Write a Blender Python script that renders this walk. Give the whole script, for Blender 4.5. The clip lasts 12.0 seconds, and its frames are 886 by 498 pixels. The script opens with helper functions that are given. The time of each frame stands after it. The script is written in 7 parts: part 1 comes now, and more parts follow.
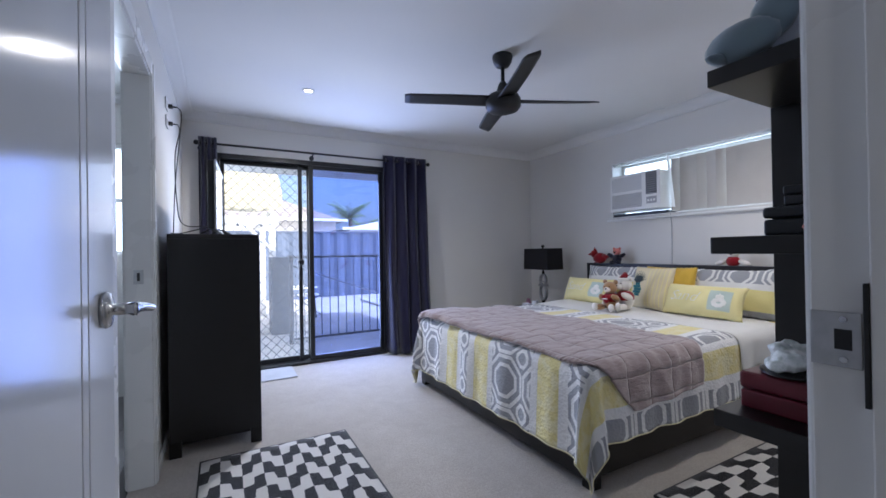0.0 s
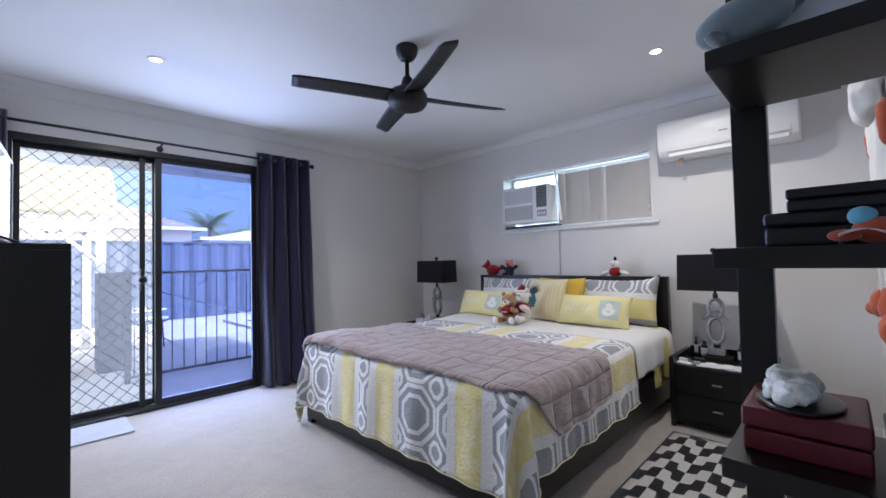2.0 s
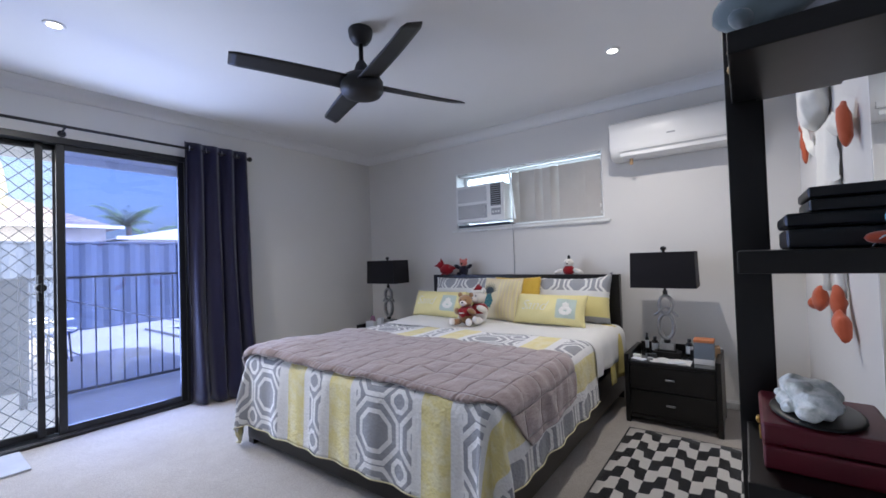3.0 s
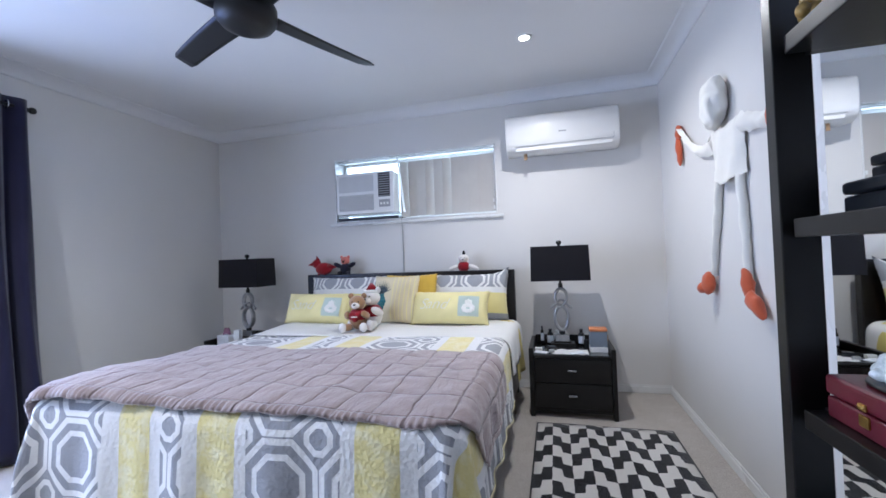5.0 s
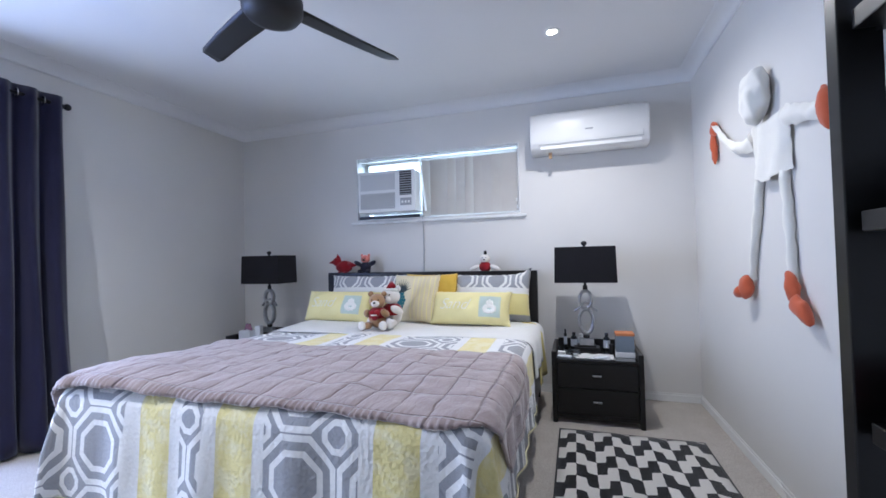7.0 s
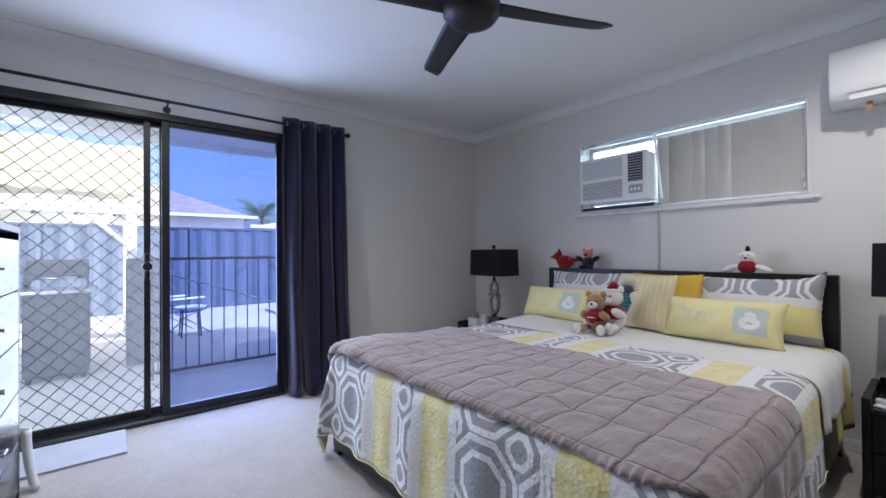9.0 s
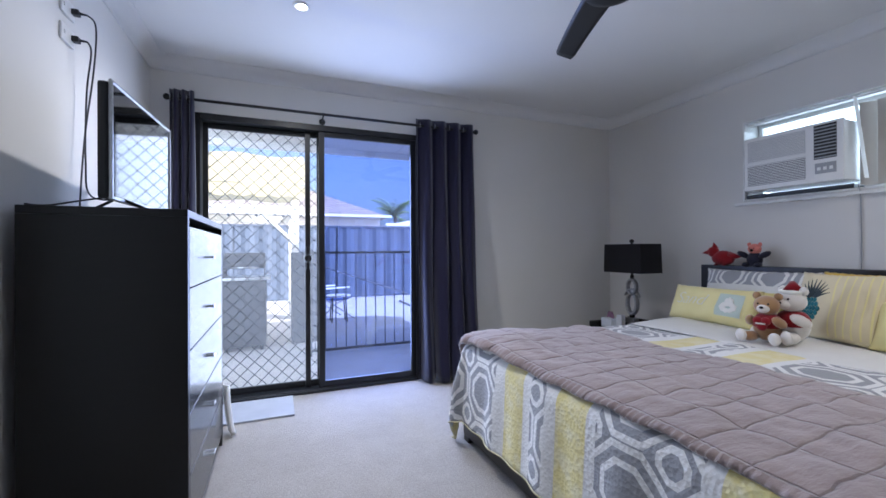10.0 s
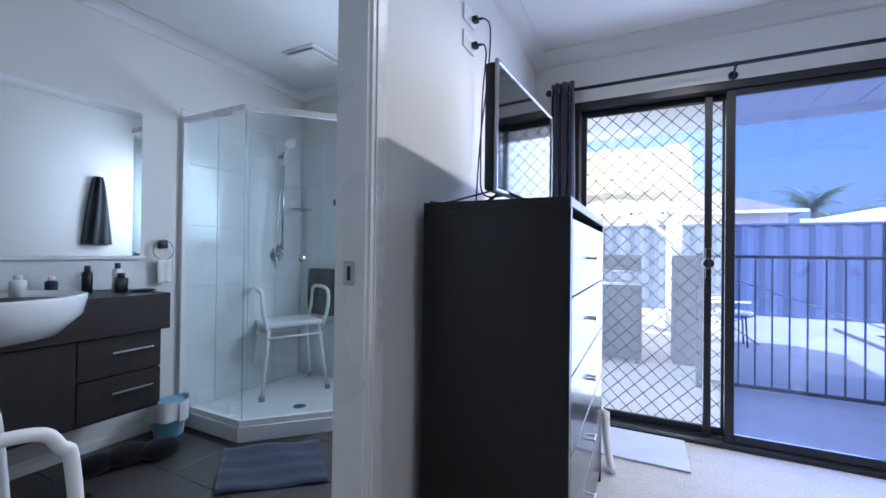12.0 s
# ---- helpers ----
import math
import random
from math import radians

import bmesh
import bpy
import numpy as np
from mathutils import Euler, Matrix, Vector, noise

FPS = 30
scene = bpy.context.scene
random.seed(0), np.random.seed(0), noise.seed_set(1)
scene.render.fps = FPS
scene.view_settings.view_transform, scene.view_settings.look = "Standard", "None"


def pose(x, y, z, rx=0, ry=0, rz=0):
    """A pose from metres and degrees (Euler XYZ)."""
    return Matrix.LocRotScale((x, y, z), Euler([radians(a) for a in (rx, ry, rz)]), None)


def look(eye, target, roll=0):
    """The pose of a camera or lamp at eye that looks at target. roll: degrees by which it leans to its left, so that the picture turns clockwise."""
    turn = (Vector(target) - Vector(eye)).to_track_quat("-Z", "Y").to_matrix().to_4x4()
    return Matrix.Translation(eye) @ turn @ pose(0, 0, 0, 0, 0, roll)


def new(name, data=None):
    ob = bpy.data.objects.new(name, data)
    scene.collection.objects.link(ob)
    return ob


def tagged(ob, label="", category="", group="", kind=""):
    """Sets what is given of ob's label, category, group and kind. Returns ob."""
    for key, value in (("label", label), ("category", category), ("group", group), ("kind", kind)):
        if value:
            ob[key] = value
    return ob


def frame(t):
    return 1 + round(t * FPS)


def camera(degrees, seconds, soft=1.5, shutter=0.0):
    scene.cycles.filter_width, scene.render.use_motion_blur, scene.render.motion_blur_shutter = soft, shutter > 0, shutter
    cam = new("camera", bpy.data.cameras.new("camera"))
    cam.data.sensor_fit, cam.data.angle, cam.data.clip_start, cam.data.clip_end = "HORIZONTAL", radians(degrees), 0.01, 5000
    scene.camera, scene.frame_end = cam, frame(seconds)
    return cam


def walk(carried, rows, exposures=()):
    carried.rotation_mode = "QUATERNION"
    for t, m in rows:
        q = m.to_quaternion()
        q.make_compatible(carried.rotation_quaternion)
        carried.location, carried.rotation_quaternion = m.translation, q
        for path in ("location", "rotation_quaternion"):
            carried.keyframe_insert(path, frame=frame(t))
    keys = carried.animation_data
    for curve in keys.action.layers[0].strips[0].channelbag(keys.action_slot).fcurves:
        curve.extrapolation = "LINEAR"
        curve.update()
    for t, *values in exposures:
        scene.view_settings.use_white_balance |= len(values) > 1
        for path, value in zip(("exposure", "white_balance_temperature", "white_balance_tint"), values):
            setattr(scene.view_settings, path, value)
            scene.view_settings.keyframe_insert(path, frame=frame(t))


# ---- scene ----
# camera and its walk
cam = camera(94.9, 12.0, soft=1.6, shutter=0.0)
PATH = [
    (0, (0.162, 0.251, 1.137), (1.116, 2.009, 1.149), -0.9),
    (0.5, (0.171, 0.335, 1.132), (1.178, 2.063, 1.148), -1.0),
    (1, (0.208, 0.454, 1.144), (1.35, 2.095, 1.175), -1.0),
    (1.5, (0.236, 0.53, 1.153), (1.524, 2.059, 1.197), -1.1),
    (2, (0.234, 0.611, 1.148), (1.661, 2.012, 1.207), -1.3),
    (2.5, (0.229, 0.699, 1.154), (1.754, 1.991, 1.219), -1.7),
    (3, (0.287, 0.781, 1.167), (1.893, 1.973, 1.209), -1.9),
    (3.2, (0.331, 0.827, 1.131), (1.964, 1.98, 1.183), -2.0),
    (4.8, (0.438, 1.258, 1.11), (2.348, 1.85, 1.144), -2.3),
    (5, (0.455, 1.285, 1.109), (2.384, 1.812, 1.146), -2.2),
    (5.5, (0.47, 1.295, 1.108), (2.424, 1.719, 1.153), -2.0),
    (6, (0.49, 1.306, 1.1), (2.458, 1.657, 1.121), -1.5),
    (6.5, (0.491, 1.313, 1.095), (2.439, 1.769, 1.126), -1.5),
    (6.7, (0.489, 1.323, 1.079), (2.422, 1.834, 1.122), -1.4),
    (8.3, (0.638, 1.261, 1.138), (2.199, 2.51, 1.164), -0.9),
    (8.5, (0.663, 1.261, 1.136), (2.144, 2.606, 1.162), -0.8),
    (9, (0.689, 1.246, 1.127), (1.953, 2.796, 1.145), -0.5),
    (9.5, (0.698, 1.249, 1.116), (1.723, 2.967, 1.128), -0.5),
    (10, (0.666, 1.277, 1.107), (1.414, 3.132, 1.114), -0.3),
    (10.5, (0.639, 1.385, 1.093), (1.067, 3.338, 1.096), 0.0),
    (11, (0.605, 1.547, 1.091), (0.61, 3.547, 1.095), 0.2),
    (11.5, (0.57, 1.659, 1.095), (0.132, 3.611, 1.1), 0.5),
    (12, (0.551, 1.801, 1.098), (-0.344, 3.59, 1.113), 0.7),
]
walk(cam, [(t, look(eye, target, roll)) for t, eye, target, roll in PATH], exposures=[(0, 0.85, 5420, 14), (1, 0.88, 5420, 14), (1.5, 0.98, 5520, 14), (2.5, 0.99, 5570, 14), (3, 0.93, 5570, 14), (5, 1.33, 5200, 13), (6.5, 1.37, 5130, 13), (8.5, 0.9, 5560, 13), (9.5, 0.78, 5480, 13), (11, 0.9, 5330, 14), (12, 1.0, 5230, 14)])

# world, sun and lamps
world = bpy.data.worlds.new("sky")
scene.world = world
world.use_nodes = True
wn = world.node_tree.nodes
sky = wn.new("ShaderNodeTexSky")
sky.sky_type, sky.sun_disc = "NISHITA", False
sky.dust_density, sky.air_density = 4.0, 0.9
SUN_DIR = Vector((2.05, -2.6, 2.35)).normalized()
sky.sun_elevation = math.asin(SUN_DIR.z)
sky.sun_rotation = math.atan2(SUN_DIR.x, SUN_DIR.y)
world.node_tree.links.new(sky.outputs[0], wn["Background"].inputs[0])
wn["Background"].inputs[1].default_value = 0.15


def lamp(name, kind, m, energy, color, **more):
    data = bpy.data.lights.new(name, kind)
    data.energy, data.color = energy, color
    for key, value in more.items():
        if key == "size":
            data.shape, data.size, data.size_y = "RECTANGLE", value[0], value[1]
        elif key == "angle":
            data.angle = value
        elif key == "cone":
            data.spot_size, data.spot_blend, data.shadow_soft_size = value
    ob = new(name, data)
    ob.matrix_world = m
    return ob


lamp("sun", "SUN", look(SUN_DIR * 20, (0, 0, 0)), 5.0, (1, 0.95, 0.88), angle=radians(0.53))
lamp("slider_sky_light", "AREA", look((1.38, 4.86, 1.0), (1.50, 3.0, 0.62)), 29, (0.80, 0.86, 1.0), size=(0.78, 1.9))
lamp("slider_sky_light", "AREA", look((0.56, 4.86, 1.0), (0.6, 3.0, 0.75)), 8, (0.80, 0.86, 1.0), size=(0.78, 1.9))
lamp("ensuite_sky_light", "AREA", look((-0.7, 4.36, 1.6), (-0.9, 3.0, 1.0)), 10.5, (0.92, 0.95, 1.0), size=(0.55, 0.85))
lamp("downlight_beam", "SPOT", look((0.79, 3.63, 2.43), (0.79, 3.63, 0)), 54, (1, 0.9, 0.76), cone=(radians(158), 1.0, 0.02))
lamp("downlight_beam", "SPOT", look((2.99, 1.40, 2.43), (2.99, 1.40, 0)), 36, (1, 0.88, 0.72), cone=(radians(156), 1.0, 0.012))
# fill lamp added in the unseen hallway, with no fitting of its own
lamp("hall_fill_light", "SPOT", look((0.4, -0.6, 2.43), (0.4, -0.6, 0)), 7, (1, 0.88, 0.72), cone=(radians(140), 0.6, 0.05))


# materials
def C(code):
    """Linear colour from a hex code."""
    v = [int(code[i:i + 2], 16) / 255 for i in (0, 2, 4)]
    return tuple(c / 12.92 if c < 0.04045 else ((c + 0.055) / 1.055) ** 2.4 for c in v) + (1,)


class Nodes:
    """A short way to write node trees."""

    def __init__(self, name):
        self.mat = bpy.data.materials.new(name)
        self.mat.use_nodes = True
        self.tree = self.mat.node_tree
        self.bsdf = self.tree.nodes["Principled BSDF"]
        self.out = self.tree.nodes["Material Output"]

    def put(self, socket, value):
        if isinstance(value, bpy.types.NodeSocket):
            self.tree.links.new(value, socket)
        else:
            socket.default_value = value

    def n(self, kind, outs=0, ins=None, **attrs):
        node = self.tree.nodes.new("ShaderNode" + kind)
        if "operation" in attrs:
            node.operation = attrs["operation"]
        if "blend_type" in attrs:
            node.blend_type = attrs["blend_type"]
        if "data_type" in attrs:
            node.data_type = attrs["data_type"]
        if "feature" in attrs:
            node.feature = attrs["feature"]
        if "wave_type" in attrs:
            node.wave_type = attrs["wave_type"]
        if "bands_direction" in attrs:
            node.bands_direction = attrs["bands_direction"]
        for key, value in (ins or {}).items():
            self.put(node.inputs[key], value)
        return node.outputs[outs]

    def m(self, op, a, b=0.0, c=0.0):
        return self.n("Math", 0, {0: a, 1: b, 2: c}, operation=op)

    def mix(self, f, a, b, blend="MIX"):
        return self.n("Mix", 2, {0: f, 6: a, 7: b}, data_type="RGBA", blend_type=blend)

    def obj(self, scale=(1, 1, 1)):
        co = self.n("TexCoord", 3)
        return self.n("Mapping", 0, {"Vector": co, "Scale": scale})

    def uv(self):
        return self.n("TexCoord", 2)

    def noise(self, vec, scale, detail=3.0, rough=0.55, out=0):
        return self.n("TexNoise", out, {"Vector": vec, "Scale": scale, "Detail": detail, "Roughness": rough})

    def ramp(self, f, lo, hi):
        return self.n("MapRange", 0, {0: f, 1: lo, 2: hi, 3: 0.0, 4: 1.0})

    def bump(self, h, strength, dist):
        self.put(self.bsdf.inputs["Normal"], self.n("Bump", 0, {"Strength": strength, "Distance": dist, "Height": h}))

    def set(self, **kw):
        names = {"color": "Base Color", "rough": "Roughness", "metal": "Metallic", "coat": "Coat Weight", "sheen": "Sheen Weight",
                 "spec": "Specular IOR Level", "alpha": "Alpha", "trans": "Transmission Weight"}
        for key, value in kw.items():
            self.put(self.bsdf.inputs[names[key]], value)
        return self


def plain(name, color, rough=0.5, metal=0.0, var=0.12, scale=6.0, grain=120.0, bump=0.15, dist=0.001, coat=0.0, sheen=0.0, stretch=(1, 1, 1), spec=0.5):
    """A surface with variation at two scales, fine relief and uneven gloss."""
    s = Nodes(name)
    co = s.obj(stretch)
    big, fine = s.noise(co, scale, 4.0), s.noise(co, grain, 3.0)
    c = C(color) if isinstance(color, str) else color
    dark = tuple(v * (1 - var) for v in c[:3]) + (1,)
    light = tuple(min(1, v * (1 + var * 0.6)) for v in c[:3]) + (1,)
    col = s.mix(s.ramp(big, 0.3, 0.7), dark, light)
    col = s.mix(s.m("MULTIPLY", fine, var * 0.8), col, dark)
    s.set(color=col, metal=metal, coat=coat, sheen=sheen, spec=spec, rough=s.m("ADD", rough - 0.06, s.m("MULTIPLY", big, 0.12)))
    if bump:
        s.bump(fine, bump, dist)
    return s.mat


M = {}
M["wall"] = plain("wall_paint", "d9d7d3", 0.6, var=0.03, scale=1.2, grain=260, bump=0.12, dist=0.0006)
M["ceiling"] = plain("ceiling_paint", "dedede", 0.75, var=0.03, scale=0.8, grain=200, bump=0.1, dist=0.0006)
M["gloss_white"] = plain("gloss_white_paint", "e2e2e0", 0.28, var=0.03, scale=3, grain=90, bump=0.06, dist=0.0005)
M["white_plastic"] = plain("white_plastic", "e4e4e2", 0.35, var=0.03, scale=4, grain=200, bump=0.04, dist=0.0003)
M["grey_plastic"] = plain("grey_plastic", "9a9c9e", 0.45, var=0.06, scale=8, grain=200, bump=0.05, dist=0.0003)
M["black_metal"] = plain("black_powder_coat", "141516", 0.38, var=0.2, scale=9, grain=400, bump=0.1, dist=0.0003)
M["black_wood"] = plain("black_brown_veneer", "0d0b0a", 0.36, var=0.35, scale=5, grain=60, bump=0.12, dist=0.0005, stretch=(1, 1, 8))
M["black_wood_x"] = plain("black_brown_veneer_long", "0f0c0a", 0.34, var=0.35, scale=5, grain=60, bump=0.12, dist=0.0005, stretch=(1, 8, 1))
M["chrome"] = plain("brushed_chrome", "c9cacb", 0.22, metal=1.0, var=0.08, scale=20, grain=300, bump=0.05, dist=0.0002)
M["silver"] = plain("silver_leaf", "b6b7b8", 0.3, metal=1.0, var=0.2, scale=25, grain=150, bump=0.2, dist=0.0006)
M["brass"] = plain("brass", "c9a65a", 0.3, metal=1.0, var=0.12, scale=30, grain=200, bump=0.05, dist=0.0002)
M["carpet"] = None


def carpet():
    s = Nodes("carpet")
    co = s.obj()
    big, mid, fine = s.noise(co, 1.3, 5.0), s.noise(co, 9.0, 4.0), s.noise(co, 420.0, 2.0)
    loops = s.n("TexVoronoi", 0, {"Vector": co, "Scale": 190.0})
    col = s.mix(s.ramp(big, 0.3, 0.7), C("bfb8ae"), C("d3cdc4"))
    col = s.mix(s.m("MULTIPLY", s.ramp(mid, 0.35, 0.75), 0.3), col, C("a59c90"))
    col = s.mix(s.m("MULTIPLY", s.ramp(loops, 0.2, 0.6), 0.45), col, C("8d857a"))
    s.set(color=col, rough=0.95, sheen=0.2, spec=0.1)
    s.bump(s.m("ADD", s.m("MULTIPLY", loops, -0.7), fine), 0.7, 0.006)
    return s.mat


M["carpet"] = carpet()


def glass(name, tint, gloss_rough=0.02, haze=0.0):
    """Clear pane, with a pale haze of light mixed in where asked."""
    s = Nodes(name)
    clear = s.n("BsdfTransparent", 0, {"Color": tint})
    if haze:
        veil = s.n("BsdfTranslucent", 0, {"Color": (0.85, 0.85, 0.85, 1)})
        clear = s.n("MixShader", 0, {0: s.m("MULTIPLY", s.m("ADD", 0.75, s.m("MULTIPLY", s.noise(s.obj(), 1.2, 2), 0.5)), haze), 1: clear, 2: veil})
    shine = s.n("BsdfGlossy", 0, {"Color": (1, 1, 1, 1), "Roughness": gloss_rough})
    facing = s.n("LayerWeight", 1, {"Blend": 0.5})
    f = s.m("ADD", 0.05, s.m("MULTIPLY", s.m("POWER", facing, 5.0), 0.75))
    s.put(s.out.inputs[0], s.n("MixShader", 0, {0: f, 1: clear, 2: shine}))
    return s.mat


M["tinted_glass"] = glass("blue_tinted_glass", (0.64, 0.71, 0.97, 1), haze=0.0028)
M["clear_glass"] = glass("clear_glass", (0.9, 0.94, 0.94, 1))


def mirror_mat():
    s = Nodes("mirror_silvering")
    s.set(color=(0.86, 0.88, 0.88, 1), metal=1.0, rough=0.015)
    return s.mat


M["mirror"] = mirror_mat()


def glow(name, color, strength):
    s = Nodes(name)
    s.put(s.bsdf.inputs["Emission Color"], color)
    s.put(s.bsdf.inputs["Emission Strength"], strength)
    return s.mat


M["led"] = glow("led_lens", (1, 0.86, 0.66, 1), 14.0)


# building blocks
def box(bm, x0, x1, y0, y1, z0, z1, bevel=0.0, seg=2, mat=0):
    """Adds a box, bevelled if asked, to bm."""
    made = bmesh.ops.create_cube(bm, size=1.0, matrix=Matrix.Translation(((x0 + x1) / 2, (y0 + y1) / 2, (z0 + z1) / 2)) @ Matrix.Diagonal((x1 - x0, y1 - y0, z1 - z0, 1)))
    verts = made["verts"]
    faces = {f for v in verts for f in v.link_faces}
    for f in faces:
        f.material_index = mat
    if bevel:
        edges = {e for v in verts for e in v.link_edges}
        got = bmesh.ops.bevel(bm, geom=list(edges), offset=bevel, segments=seg, profile=0.6, affect="EDGES", clamp_overlap=True)
        for f in got["faces"]:
            f.material_index = mat
    return bm


def cyl(bm, p0, p1, r0, r1=None, seg=20, mat=0, caps=True):
    """A cylinder or cone from p0 to p1."""
    p0, p1 = Vector(p0), Vector(p1)
    d = p1 - p0
    m = Matrix.Translation((p0 + p1) / 2) @ d.to_track_quat("Z", "Y").to_matrix().to_4x4()
    made = bmesh.ops.create_cone(bm, cap_ends=caps, segments=seg, radius1=r0, radius2=r0 if r1 is None else r1, depth=d.length, matrix=m)
    for f in {f for v in made["verts"] for f in v.link_faces}:
        f.material_index = mat
        f.smooth = len(f.verts) == 4
    return bm


def ball(bm, at, r, mat=0, seg=14, m=None):
    """An ellipsoid; r is a number or three."""
    r = (r, r, r) if isinstance(r, (int, float)) else r
    mm = Matrix.Translation(at) @ (m or Matrix()) @ Matrix.Diagonal((*r, 1))
    made = bmesh.ops.create_uvsphere(bm, u_segments=seg, v_segments=max(6, seg * 2 // 3), radius=1.0, matrix=mm)
    for f in {f for v in made["verts"] for f in v.link_faces}:
        f.material_index, f.smooth = mat, True
    return bm


def tube(bm, pts, r, seg=8, mat=0, closed=False):
    """A round tube through points; r may be a function of 0..1."""
    pts = [Vector(p) for p in pts]
    rings, n = [], len(pts)
    side = Vector((0.31, 0.93, 0.2))
    for i, p in enumerate(pts):
        if closed:
            d = pts[(i + 1) % n] - pts[i - 1]
        else:
            d = pts[min(i + 1, n - 1)] - pts[max(i - 1, 0)]
        d.normalize()
        side = (side - d * side.dot(d))
        if side.length < 1e-4:
            side = d.orthogonal()
        side.normalize()
        up = d.cross(side)
        rr = r(i / max(1, n - 1)) if callable(r) else r
        rings.append([bm.verts.new(p + (side * math.cos(a) + up * math.sin(a)) * rr) for a in (2 * math.pi * k / seg for k in range(seg))])
    for i in range(n if closed else n - 1):
        a, b = rings[i], rings[(i + 1) % n]
        for k in range(seg):
            f = bm.faces.new((a[k], a[(k + 1) % seg], b[(k + 1) % seg], b[k]))
            f.smooth, f.material_index = True, mat
    if not closed:
        for ring, flip in ((rings[0], True), (rings[-1], False)):
            f = bm.faces.new(ring[::-1] if flip else ring)
            f.material_index = mat
    return bm


def lathe(bm, profile, at=(0, 0, 0), seg=24, mat=0):
    """A turned shape from (radius, height) pairs."""
    rings = []
    for r, z in profile:
        rings.append([bm.verts.new((at[0] + r * math.cos(2 * math.pi * k / seg), at[1] + r * math.sin(2 * math.pi * k / seg), at[2] + z)) for k in range(seg)])
    for a, b in zip(rings, rings[1:]):
        for k in range(seg):
            f = bm.faces.new((a[k], a[(k + 1) % seg], b[(k + 1) % seg], b[k]))
            f.smooth, f.material_index = True, mat
    for ring, flip in ((rings[0], True), (rings[-1], False)):
        f = bm.faces.new(ring[::-1] if flip else ring)
        f.material_index = mat
    return bm


def sheet(bm, nu, nv, fn, thick=0.0, mat=0, uvfn=None):
    """A smooth grid surface; fn(i/nu, j/nv) gives the place."""
    uvl = bm.loops.layers.uv.verify()
    grid = [[bm.verts.new(fn(i / nu, j / nv)) for j in range(nv + 1)] for i in range(nu + 1)]
    for i in range(nu):
        for j in range(nv):
            f = bm.faces.new((grid[i][j], grid[i + 1][j], grid[i + 1][j + 1], grid[i][j + 1]))
            f.smooth, f.material_index = True, mat
            if uvfn:
                for loop, (a, b) in zip(f.loops, ((i, j), (i + 1, j), (i + 1, j + 1), (i, j + 1))):
                    loop[uvl].uv = uvfn(a / nu, b / nv)
    return bm


def mesh_of(name, bm, mats):
    bmesh.ops.recalc_face_normals(bm, faces=bm.faces)
    me = bpy.data.meshes.new(name)
    bm.to_mesh(me)
    bm.free()
    for mm in (mats if isinstance(mats, (list, tuple)) else [mats]):
        me.materials.append(mm)
    return me


def part(name, bm, mats, parent, label=""):
    ob = new(name, mesh_of(name, bm, mats))
    ob.parent = parent
    if label:
        ob["label"] = label
    return ob


def single(name, bm, mats, label="", category="", group="", kind="", at=None):
    """A thing that is one mesh."""
    ob = new(name, mesh_of(name, bm, mats))
    if at is not None:
        ob.matrix_world = at
    return tagged(ob, label, category, group, kind)


def thing(name, label, category, at=(0, 0, 0), turn=0.0, group="", kind=""):
    """An empty at the base of a thing with parts."""
    ob = new(name)
    ob.empty_display_size = 0.1
    ob.matrix_world = pose(*at, 0, 0, turn)
    return tagged(ob, label, category, group, kind)


def B():
    return bmesh.new()


def bx(*a, **k):
    return box(bmesh.new(), *a, **k)


def fuse(ob, size):
    """Merges overlapping shapes of one part into one skin."""
    md = ob.modifiers.new("skin", "REMESH")
    md.mode, md.voxel_size, md.use_smooth_shade = "VOXEL", size, True
    return ob


def solid(ob, t, offset=-1.0):
    md = ob.modifiers.new("thickness", "SOLIDIFY")
    md.thickness, md.offset = t, offset
    return ob


# the shell: x east, y towards the sliding door
XW, XE, YS, YN, H = -0.15, 3.905, 0.464, 4.6, 2.45


def wall(name, label, axis, a, b, u0, u1, z0, z1, holes=(), mat="wall"):
    """A wall between a and b across, u0 and u1 along, with holes (u0, u1, z0, z1) through it."""
    bm = B()
    cuts = sorted({u0, u1, *(h[0] for h in holes), *(h[1] for h in holes)})
    for c0, c1 in zip(cuts, cuts[1:]):
        spans, low = [], z0
        for h in sorted((h for h in holes if h[0] <= c0 and h[1] >= c1), key=lambda q: q[2]):
            if h[2] > low:
                spans.append((low, h[2]))
            low = h[3]
        if low < z1:
            spans.append((low, z1))
        for s0, s1 in spans:
            box(bm, *((a, b, c0, c1) if axis == "x" else (c0, c1, a, b)), s0, s1)
    bmesh.ops.remove_doubles(bm, verts=bm.verts, dist=1e-5)
    return single(name, bm, M[mat], label, "wall", kind="structure")


SL = (0.11, 1.80, 0.0, 2.10)
WIN = (1.735, 3.267, 1.462, 2.056)
ENS = (1.90, 2.73, 0.0, 2.05)
ENTRY = (-0.03, 0.791, 0.0, 2.06)
wall("wall_north", "off-white painted wall with the sliding door", "y", YN, YN + 0.23, XW - 0.1, XE + 0.23, -0.15, 2.6, [(SL[0], SL[1], -0.02, SL[3])])
wall("wall_east", "off-white painted wall behind the bed", "x", XE, XE + 0.23, YS - 0.11, YN, -0.15, 2.6, [WIN])
wall("wall_south", "off-white painted wall with the entry doorway", "y", YS - 0.11, YS, XW, XE, 0.0, 2.6, [ENTRY])
wall("wall_west", "off-white painted wall with the ensuite doorway", "x", XW - 0.1, XW, -1.6, YN, 0.0, 2.6, [ENS])
